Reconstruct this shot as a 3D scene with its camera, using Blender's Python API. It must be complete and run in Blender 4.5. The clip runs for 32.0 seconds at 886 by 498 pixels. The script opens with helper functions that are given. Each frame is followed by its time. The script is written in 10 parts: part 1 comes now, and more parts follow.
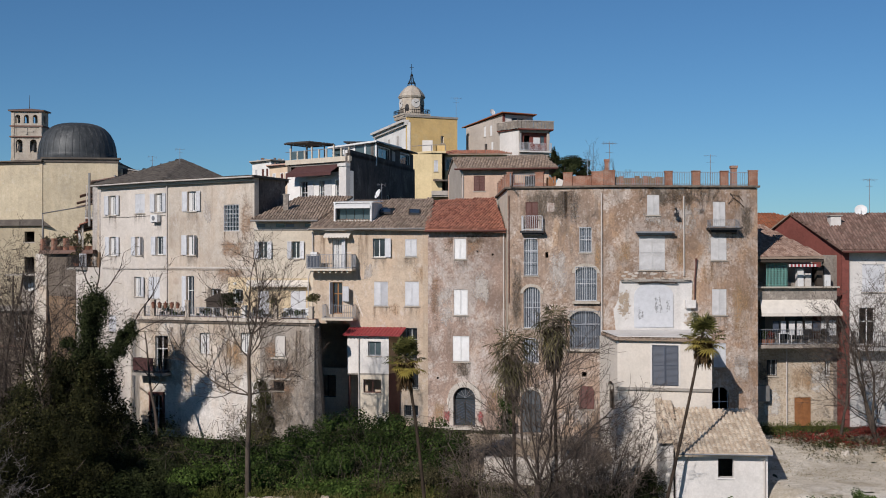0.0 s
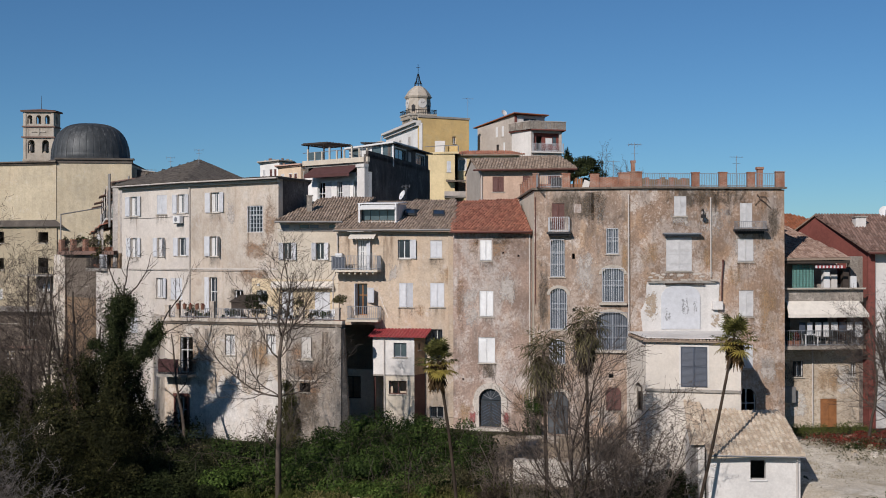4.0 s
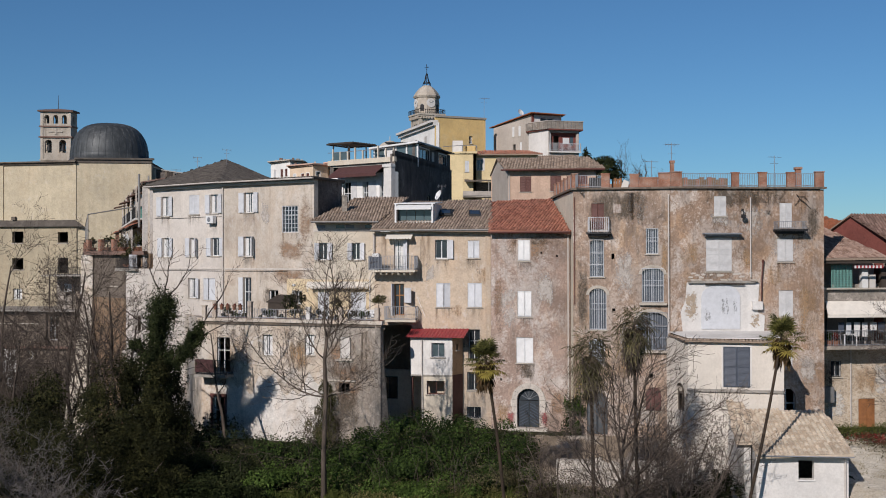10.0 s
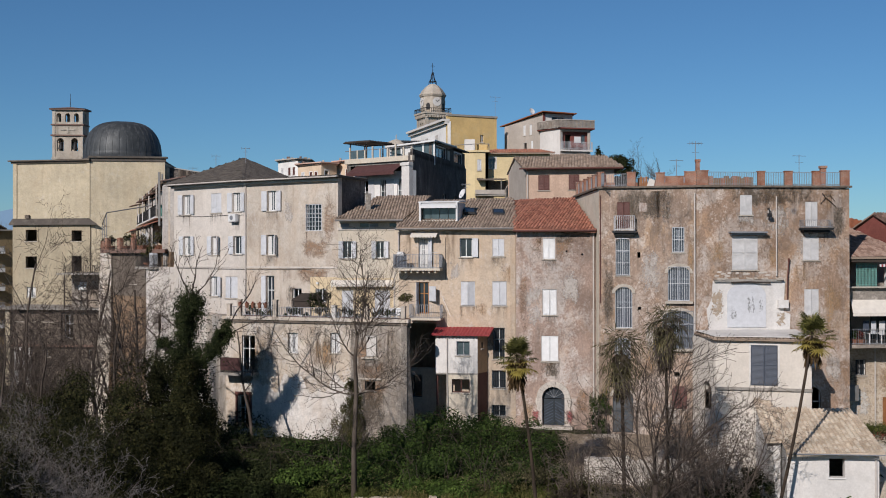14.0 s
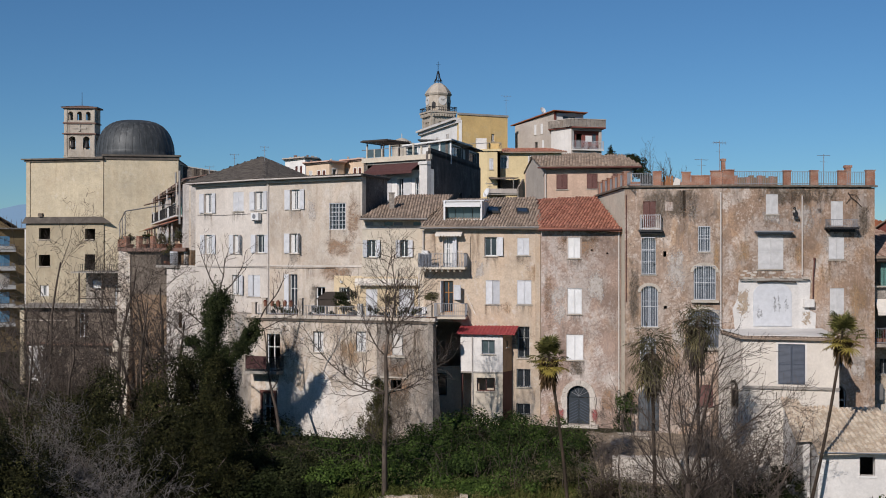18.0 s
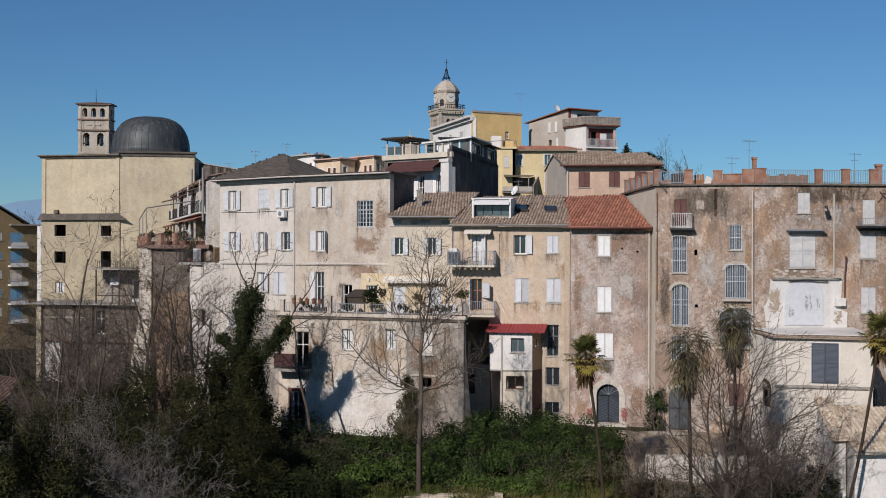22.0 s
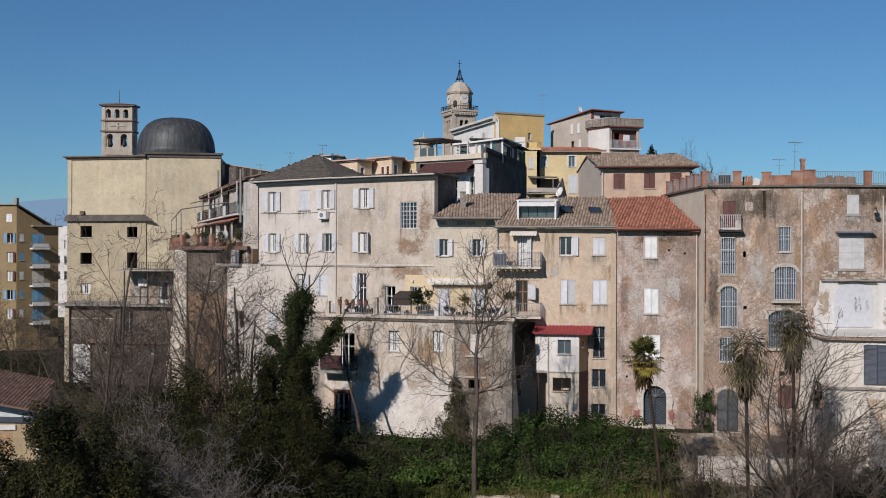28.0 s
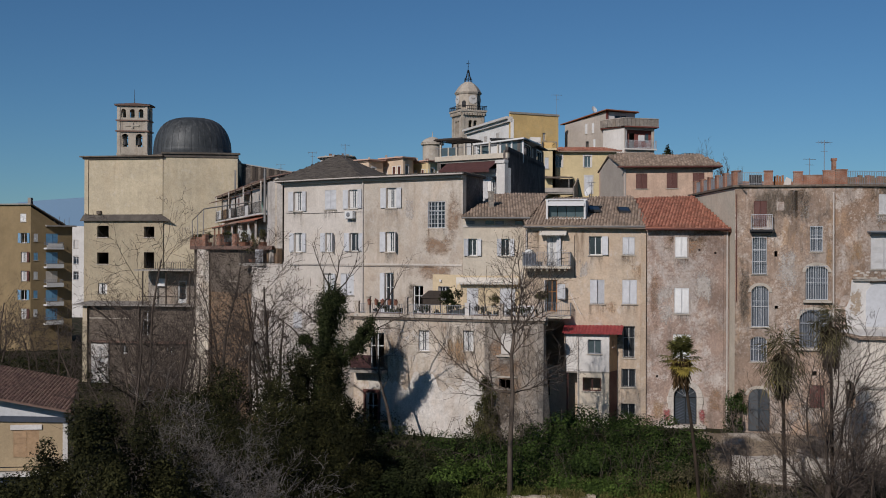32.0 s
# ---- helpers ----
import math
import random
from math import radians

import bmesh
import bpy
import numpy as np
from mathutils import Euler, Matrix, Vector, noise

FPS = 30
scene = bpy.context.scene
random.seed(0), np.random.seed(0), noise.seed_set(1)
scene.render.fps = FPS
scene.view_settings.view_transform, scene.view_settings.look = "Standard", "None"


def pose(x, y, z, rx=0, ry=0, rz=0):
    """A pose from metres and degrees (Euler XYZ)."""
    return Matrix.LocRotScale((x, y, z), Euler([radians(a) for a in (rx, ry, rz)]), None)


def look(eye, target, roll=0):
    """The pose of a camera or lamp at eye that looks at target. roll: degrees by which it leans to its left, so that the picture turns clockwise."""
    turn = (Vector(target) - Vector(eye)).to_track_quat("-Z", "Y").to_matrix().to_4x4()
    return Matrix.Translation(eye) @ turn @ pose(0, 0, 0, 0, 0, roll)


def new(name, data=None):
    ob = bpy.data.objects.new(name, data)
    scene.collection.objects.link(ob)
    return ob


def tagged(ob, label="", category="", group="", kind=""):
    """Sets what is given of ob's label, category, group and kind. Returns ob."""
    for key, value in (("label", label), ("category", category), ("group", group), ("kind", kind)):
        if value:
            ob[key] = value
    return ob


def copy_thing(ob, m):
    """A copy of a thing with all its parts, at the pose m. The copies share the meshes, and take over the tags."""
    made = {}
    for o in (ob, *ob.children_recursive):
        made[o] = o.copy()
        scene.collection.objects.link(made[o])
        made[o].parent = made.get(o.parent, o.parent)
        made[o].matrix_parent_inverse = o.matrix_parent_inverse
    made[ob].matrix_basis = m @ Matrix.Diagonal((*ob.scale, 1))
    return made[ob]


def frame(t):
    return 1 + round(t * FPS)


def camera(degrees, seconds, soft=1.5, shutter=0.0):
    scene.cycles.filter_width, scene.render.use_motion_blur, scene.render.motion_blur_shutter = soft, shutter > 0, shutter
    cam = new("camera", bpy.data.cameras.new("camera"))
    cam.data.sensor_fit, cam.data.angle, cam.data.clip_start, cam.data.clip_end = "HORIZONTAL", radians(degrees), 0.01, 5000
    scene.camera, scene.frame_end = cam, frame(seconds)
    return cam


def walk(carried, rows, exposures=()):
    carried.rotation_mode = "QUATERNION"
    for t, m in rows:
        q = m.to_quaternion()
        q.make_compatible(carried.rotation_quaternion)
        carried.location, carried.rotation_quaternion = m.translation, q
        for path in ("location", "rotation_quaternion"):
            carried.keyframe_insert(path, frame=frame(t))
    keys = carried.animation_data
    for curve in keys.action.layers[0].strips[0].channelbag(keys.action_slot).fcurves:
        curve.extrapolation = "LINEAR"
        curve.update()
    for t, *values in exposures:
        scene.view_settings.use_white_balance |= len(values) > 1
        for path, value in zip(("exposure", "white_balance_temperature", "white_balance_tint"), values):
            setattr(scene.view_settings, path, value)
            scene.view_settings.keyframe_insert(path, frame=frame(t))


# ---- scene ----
cam = camera(41.5, 32.0, soft=1.0)
METRES, EYE, TILT, LEAN, TURN = 15.3, 12.0, 0.0, 0.0, 0.0
ROWS = [
    (0.0, 0.0, 0.0, 0.0, 0.0, 0.32, 0.08),
    (0.5, -0.0135, 0.0015, 0.0007, -0.01, 0.31, 0.08),
    (1.0, -0.0274, 0.003, 0.0012, -0.03, 0.31, 0.09),
    (1.5, -0.0417, 0.0039, 0.0016, -0.04, 0.31, 0.09),
    (2.0, -0.0567, 0.0044, 0.0025, -0.04, 0.32, 0.09),
    (2.5, -0.0718, 0.0042, 0.0032, -0.05, 0.32, 0.1),
    (3.0, -0.0858, 0.0031, 0.0038, -0.05, 0.32, 0.1),
    (3.5, -0.1004, 0.0027, 0.0051, -0.06, 0.32, 0.09),
    (5.5, -0.1616, 0.0069, 0.0064, -0.1, 0.3, 0.05),
    (6.0, -0.1761, 0.0071, 0.0061, -0.11, 0.3, 0.04),
    (6.5, -0.1914, 0.0083, 0.0067, -0.12, 0.29, 0.04),
    (7.0, -0.2063, 0.0091, 0.0075, -0.14, 0.29, 0.07),
    (7.5, -0.2205, 0.009, 0.008, -0.15, 0.29, 0.07),
    (8.0, -0.2354, 0.008, 0.0087, -0.17, 0.29, 0.08),
    (8.5, -0.2502, 0.0078, 0.0094, -0.19, 0.3, 0.09),
    (9.0, -0.2647, 0.0076, 0.0093, -0.22, 0.3, 0.1),
    (9.5, -0.2784, 0.0071, 0.0095, -0.23, 0.3, 0.1),
    (10.0, -0.293, 0.0072, 0.009, -0.25, 0.29, 0.1),
    (10.5, -0.3075, 0.007, 0.0085, -0.26, 0.29, 0.1),
    (11.0, -0.3229, 0.007, 0.0081, -0.28, 0.28, 0.09),
    (11.5, -0.3377, 0.0066, 0.0072, -0.29, 0.28, 0.09),
    (12.0, -0.352, 0.0053, 0.0064, -0.3, 0.28, 0.08),
    (12.5, -0.3665, 0.003, 0.0054, -0.31, 0.27, 0.08),
    (13.0, -0.3814, 0.0016, 0.0063, -0.33, 0.24, 0.07),
    (13.5, -0.3956, 0.0013, 0.0066, -0.35, 0.24, 0.06),
    (14.0, -0.4103, 0.0009, 0.0076, -0.36, 0.23, 0.06),
    (14.5, -0.4255, -0.0002, 0.0075, -0.37, 0.23, 0.05),
    (16.5, -0.4864, -0.0048, 0.0082, -0.45, 0.22, 0.04),
    (17.0, -0.5016, -0.0067, 0.0081, -0.47, 0.2, 0.02),
    (17.5, -0.5168, -0.0073, 0.0082, -0.49, 0.19, 0.01),
    (18.0, -0.532, -0.0076, 0.0078, -0.51, 0.17, -0.01),
    (18.5, -0.548, -0.0075, 0.0073, -0.53, 0.15, -0.03),
    (19.0, -0.5639, -0.007, 0.0072, -0.55, 0.13, -0.05),
    (19.5, -0.5797, -0.0059, 0.0071, -0.56, 0.12, -0.06),
    (20.0, -0.5959, -0.0041, 0.0071, -0.57, 0.1, -0.09),
    (20.5, -0.6123, -0.0017, 0.0068, -0.58, 0.09, -0.12),
    (21.0, -0.6293, 0.0014, 0.0068, -0.59, 0.07, -0.13),
    (21.5, -0.6471, 0.0045, 0.0076, -0.59, 0.06, -0.15),
    (22.0, -0.6641, 0.0064, 0.0088, -0.58, 0.05, -0.16),
    (22.5, -0.6818, 0.0077, 0.0095, -0.58, 0.06, -0.17),
    (23.0, -0.6997, 0.009, 0.0106, -0.58, 0.06, -0.18),
    (23.5, -0.7176, 0.0101, 0.0113, -0.58, 0.06, -0.19),
    (24.0, -0.7354, 0.0117, 0.0118, -0.57, 0.06, -0.2),
    (24.5, -0.7527, 0.0126, 0.0123, -0.57, 0.07, -0.19),
    (25.0, -0.7698, 0.0132, 0.0123, -0.58, 0.07, -0.2),
    (25.5, -0.7869, 0.0135, 0.0126, -0.59, 0.07, -0.2),
    (27.5, -0.8509, 0.0151, 0.0105, -0.61, 0.1, -0.19),
    (28.0, -0.8669, 0.0146, 0.0104, -0.62, 0.1, -0.18),
    (28.5, -0.8832, 0.0147, 0.0093, -0.64, 0.11, -0.18),
    (29.0, -0.8993, 0.0147, 0.0082, -0.65, 0.12, -0.17),
    (29.5, -0.9153, 0.015, 0.0069, -0.66, 0.12, -0.17),
    (30.0, -0.9312, 0.0154, 0.0063, -0.67, 0.12, -0.18),
    (30.5, -0.9476, 0.0164, 0.0059, -0.67, 0.11, -0.2),
    (31.0, -0.964, 0.0178, 0.0056, -0.66, 0.12, -0.2),
    (31.5, -0.9805, 0.0191, 0.0056, -0.65, 0.13, -0.21),
    (32.0, -0.9966, 0.0206, 0.0055, -0.64, 0.13, -0.21),
]
walk(cam, [(t, pose(0, 0, EYE, TILT, LEAN, TURN) @ pose(METRES * x, METRES * y, METRES * z, 90 + pitch, roll, yaw)) for t, x, y, z, yaw, pitch, roll in ROWS],
     [(0.0, 0.0), (30.3, 0.0), (31.0, -0.08), (31.5, -0.2), (32.0, -0.38)])

# ---- daylight: clear sky, sun behind the camera on its left ----
SUN_WAY = Vector((0.55, 1.0, -0.66)).normalized()
world = bpy.data.worlds.new("sky")
scene.world = world
world.use_nodes = True
_wn = world.node_tree.nodes
_sky = _wn.new("ShaderNodeTexSky")
_sky.sky_type = "NISHITA"
_sky.sun_disc = False
_sky.sun_elevation = math.asin(-SUN_WAY.z)
_sky.sun_rotation = math.atan2(-SUN_WAY.x, -SUN_WAY.y)
_sky.altitude = 1200
_sky.air_density, _sky.dust_density, _sky.ozone_density = 1.0, 0.25, 6.0
_wn["Background"].inputs["Strength"].default_value = 0.062
_tint = _wn.new("ShaderNodeMix")
_tint.data_type, _tint.blend_type = "RGBA", "MULTIPLY"
_tint.inputs[0].default_value = 1.0
_tint.inputs[7].default_value = (0.765, 1.022, 1.12, 1.0)
world.node_tree.links.new(_sky.outputs[0], _tint.inputs[6])
world.node_tree.links.new(_tint.outputs[2], _wn["Background"].inputs[0])
_sd = bpy.data.lights.new("sun", "SUN")
_sd.energy, _sd.angle, _sd.color = 4.4, radians(0.53), (1.0, 0.925, 0.885)
_so = new("sun", _sd)
_so.matrix_world = look((0, 0, 60), Vector((0, 0, 60)) + SUN_WAY)
# ---- mesh tools ----
class M:
    """Gathers vertices and faces for one mesh."""

    def __init__(self):
        self.v, self.f = [], []

    def add(self, vs, fs):
        k = len(self.v)
        self.v.extend(tuple(p) for p in vs)
        self.f.extend(tuple(i + k for i in f) for f in fs)
        return self

    def hexa(self, p):
        """Eight corners: four below, four above, both anticlockwise."""
        return self.add(p, ((3, 2, 1, 0), (4, 5, 6, 7), (0, 1, 5, 4), (1, 2, 6, 5), (2, 3, 7, 6), (3, 0, 4, 7)))

    def box(self, x0, x1, y0, y1, z0, z1):
        return self.hexa([(x0, y0, z0), (x1, y0, z0), (x1, y1, z0), (x0, y1, z0), (x0, y0, z1), (x1, y0, z1), (x1, y1, z1), (x0, y1, z1)])

    def fbox(self, fr, u0, u1, w0, w1, z0, z1):
        """A box along a facade: u to the right, w out of the wall."""
        return self.hexa([fr(u0, w1, z0), fr(u1, w1, z0), fr(u1, w0, z0), fr(u0, w0, z0), fr(u0, w1, z1), fr(u1, w1, z1), fr(u1, w0, z1), fr(u0, w0, z1)])

    def prism(self, low, high):
        n = len(low)
        fs = [tuple(range(n))[::-1], tuple(range(n, 2 * n))]
        fs += [(i, (i + 1) % n, n + (i + 1) % n, n + i) for i in range(n)]
        return self.add(list(low) + list(high), fs)

    def tube(self, pts, rad, n=6, cap=True):
        pts = [Vector(p) for p in pts]
        rad = rad if isinstance(rad, (list, tuple)) else [rad] * len(pts)
        k = len(self.v)
        for i, p in enumerate(pts):
            d = (pts[min(i + 1, len(pts) - 1)] - pts[max(i - 1, 0)])
            d = d.normalized() if d.length > 1e-9 else Vector((0, 0, 1))
            a = d.cross(Vector((0, 0, 1)) if abs(d.z) < 0.9 else Vector((1, 0, 0))).normalized()
            b = d.cross(a)
            for j in range(n):
                t = 2 * math.pi * j / n
                self.v.append(tuple(p + (a * math.cos(t) + b * math.sin(t)) * rad[i]))
        for i in range(len(pts) - 1):
            for j in range(n):
                self.f.append((k + i * n + j, k + i * n + (j + 1) % n, k + (i + 1) * n + (j + 1) % n, k + (i + 1) * n + j))
        if cap:
            self.f.append(tuple(k + j for j in range(n))[::-1])
            e = k + (len(pts) - 1) * n
            self.f.append(tuple(e + j for j in range(n)))
        return self

    def ring(self, c, prof, n=24, start=0.0, sweep=2 * math.pi):
        """Turns a profile of (radius, z) about the upright through c."""
        k, closed = len(self.v), sweep > 6.28
        m = n if closed else n + 1
        for r, z in prof:
            for j in range(m):
                a = start + sweep * j / n
                self.v.append((c[0] + r * math.cos(a), c[1] + r * math.sin(a), c[2] + z))
        for i in range(len(prof) - 1):
            for j in range(n):
                q = (j + 1) % m
                self.f.append((k + i * m + j, k + i * m + q, k + (i + 1) * m + q, k + (i + 1) * m + j))
        return self


    def weld(self):
        """Joins vertices that lie in one place."""
        ids, keep, to = {}, [], []
        for p in self.v:
            k = (round(p[0], 4), round(p[1], 4), round(p[2], 4))
            if k not in ids:
                ids[k] = len(keep)
                keep.append(p)
            to.append(ids[k])
        self.v = keep
        self.f = [f for f in (tuple(dict.fromkeys(to[i] for i in f)) for f in self.f) if len(f) > 2]
        return self


class Frame:
    """A wall's own axes: from p0 to p1 seen from outside, left to right."""

    def __init__(self, p0, p1):
        self.o, e = Vector((*p0, 0)), Vector((*p1, 0))
        self.len = (e - self.o).length
        self.d = (e - self.o).normalized()
        self.n = Vector((self.d.y, -self.d.x, 0))

    def __call__(self, u, w, z):
        return self.o + self.d * u + self.n * w + Vector((0, 0, z))


def thing(name, place, label, category, group="", kind=""):
    ob = new(name)
    ob.empty_display_size = 0.2
    ob.location = place
    return tagged(ob, label, category, group, kind)


def mesh_of(m, name, material, smooth=False):
    me = bpy.data.meshes.new(name)
    me.from_pydata(m.v, [], m.f)
    me.materials.append(material)
    if smooth:
        me.polygons.foreach_set("use_smooth", [True] * len(me.polygons))
    me.update()
    return me


def part(name, m, material, parent=None, label="", smooth=False, kind=""):
    """One mesh object; its vertices are in world metres. A part of parent."""
    ob = new(name, mesh_of(m, name, material, smooth))
    if parent is not None:
        ob.parent = parent
        if parent.type == "EMPTY":
            ob.matrix_parent_inverse = Matrix.Translation(-parent.location)
    return tagged(ob, label, kind=kind)


def solo(name, m, material, label, category, kind="", group="", smooth=False):
    ob = new(name, mesh_of(m, name, material, smooth))
    return tagged(ob, label, category, group, kind)


def wall_mesh(fr, u0, u1, z0, z1, holes=(), thick=0.45, top=None, m=None):
    """A wall with openings (ua, ub, za, zb) cut through it. top: function of u for a sloping head."""
    m = m or M()
    us = sorted({u0, u1, *[min(max(v, u0), u1) for h in holes for v in h[:2]]})
    zs = sorted({z0, z1, *[min(max(v, z0), z1) for h in holes for v in h[2:4]]})
    solid = lambda i, j: not any(h[0] < (us[i] + us[i + 1]) / 2 < h[1] and h[2] < (zs[j] + zs[j + 1]) / 2 < h[3] for h in holes)
    nu, nz = len(us) - 1, len(zs) - 1
    filled = {(i, j) for i in range(nu) for j in range(nz) if solid(i, j)}
    k, ids = len(m.v), {}

    def vid(i, j, s):
        if (i, j, s) not in ids:
            ids[i, j, s] = len(m.v)
            z = zs[j]
            if top and j == nz:
                z = top(us[i])
            m.v.append(tuple(fr(us[i], -thick * s, z)))
        return ids[i, j, s]

    for i, j in filled:
        a = [(i, j), (i + 1, j), (i + 1, j + 1), (i, j + 1)]
        m.f.append(tuple(vid(*q, 0) for q in a))
        m.f.append(tuple(vid(*q, 1) for q in a[::-1]))
        for (di, dj), (p, q) in {(0, -1): (a[0], a[1]), (1, 0): (a[1], a[2]), (0, 1): (a[2], a[3]), (-1, 0): (a[3], a[0])}.items():
            if (i + di, j + dj) not in filled:
                m.f.append((vid(*q, 0), vid(*p, 0), vid(*p, 1), vid(*q, 1)))
    return m


def spandrels(m, fr, u0, u1, zs, zt, w0, w1, n=8):
    """Fills the two corners over an arch that springs at zs and tops at zt."""
    c, r = (u0 + u1) / 2, (u1 - u0) / 2
    arc = [(c - r * math.cos(math.pi * i / (2 * n)), zs + (zt - zs) * math.sin(math.pi * i / (2 * n))) for i in range(n + 1)]
    for sgn in (1, -1):
        pts = [(c + sgn * (u - c), z) for u, z in arc]
        corner = (c + sgn * (u0 - c), zt)
        for (a, b), (a2, b2) in zip(pts, pts[1:]):
            lo = [fr(a, w1, b), fr(a2, w1, b2), fr(corner[0], w1, corner[1])]
            hi = [fr(a, w0, b), fr(a2, w0, b2), fr(corner[0], w0, corner[1])]
            m.prism(lo, hi)
    return m


def arch_pts(u0, u1, z0, zs, zt, n=10):
    c, r = (u0 + u1) / 2, (u1 - u0) / 2
    return [(u0, z0), (u1, z0)] + [(c + r * math.cos(math.pi * i / n), zs + (zt - zs) * math.sin(math.pi * i / n)) for i in range(n + 1)]


def plate(m, fr, pts, w0, w1):
    return m.prism([fr(u, w0, z) for u, z in pts], [fr(u, w1, z) for u, z in pts])
# ---- materials ----
def mat(name, rough=0.9, metal=0.0, spec=0.3):
    m = bpy.data.materials.new(name)
    m.use_nodes = True
    b = m.node_tree.nodes["Principled BSDF"]
    b.inputs["Roughness"].default_value, b.inputs["Metallic"].default_value = rough, metal
    b.inputs["Specular IOR Level"].default_value = spec
    return m, m.node_tree.nodes, m.node_tree.links, b


ALBEDO = 0.86  # all paints a little below fresh, for dust and age


def rgb(c):
    return (*[v * ALBEDO for v in c], 1.0)


class Net:
    """Short hand for building a node tree."""

    def __init__(self, m, off=0.0):
        self.t = m.node_tree
        self.N, self.L = self.t.nodes, self.t.links
        self.co = self.N.new("ShaderNodeTexCoord").outputs["Object"]
        self.off = off

    def vec(self, sx, sy, sz):
        a = self.N.new("ShaderNodeMapping")
        a.inputs["Scale"].default_value = (sx, sy, sz)
        a.inputs["Location"].default_value = (self.off, self.off * 0.7, self.off * 1.3)
        self.L.new(self.co, a.inputs[0])
        return a.outputs[0]

    def noise(self, s, detail=4.0, rough=0.55, stretch=(1, 1, 1), distort=0.0):
        n = self.N.new("ShaderNodeTexNoise")
        n.inputs["Scale"].default_value, n.inputs["Detail"].default_value = 1.0, detail
        n.inputs["Roughness"].default_value, n.inputs["Distortion"].default_value = rough, distort
        self.L.new(self.vec(s * stretch[0], s * stretch[1], s * stretch[2]), n.inputs["Vector"])
        return n.outputs["Fac"]

    def ramp(self, fac, stops):
        r = self.N.new("ShaderNodeValToRGB")
        e = r.color_ramp.elements
        while len(e) < len(stops):
            e.new(0.5)
        for q, (p, c) in zip(e, stops):
            q.position, q.color = p, (c, c, c, 1) if isinstance(c, (int, float)) else rgb(c)
        self.L.new(fac, r.inputs[0])
        return r.outputs[0]

    def mix(self, fac, a, b, mode="MIX"):
        n = self.N.new("ShaderNodeMix")
        n.data_type, n.blend_type = "RGBA", mode
        for sock, val in ((n.inputs[0], fac), (n.inputs[6], a), (n.inputs[7], b)):
            if isinstance(val, (int, float)):
                sock.default_value = val
            elif isinstance(val, tuple):
                sock.default_value = rgb(val)
            else:
                self.L.new(val, sock)
        return n.outputs[2]

    def math(self, op, a, b):
        n = self.N.new("ShaderNodeMath")
        n.operation = op
        for sock, val in ((n.inputs[0], a), (n.inputs[1], b)):
            if isinstance(val, (int, float)):
                sock.default_value = val
            else:
                self.L.new(val, sock)
        return n.outputs[0]

    def bump(self, b, height, strength=0.3, dist=0.02):
        n = self.N.new("ShaderNodeBump")
        n.inputs["Strength"].default_value, n.inputs["Distance"].default_value = strength, dist
        self.L.new(height, n.inputs["Height"])
        self.L.new(n.outputs[0], b.inputs["Normal"])


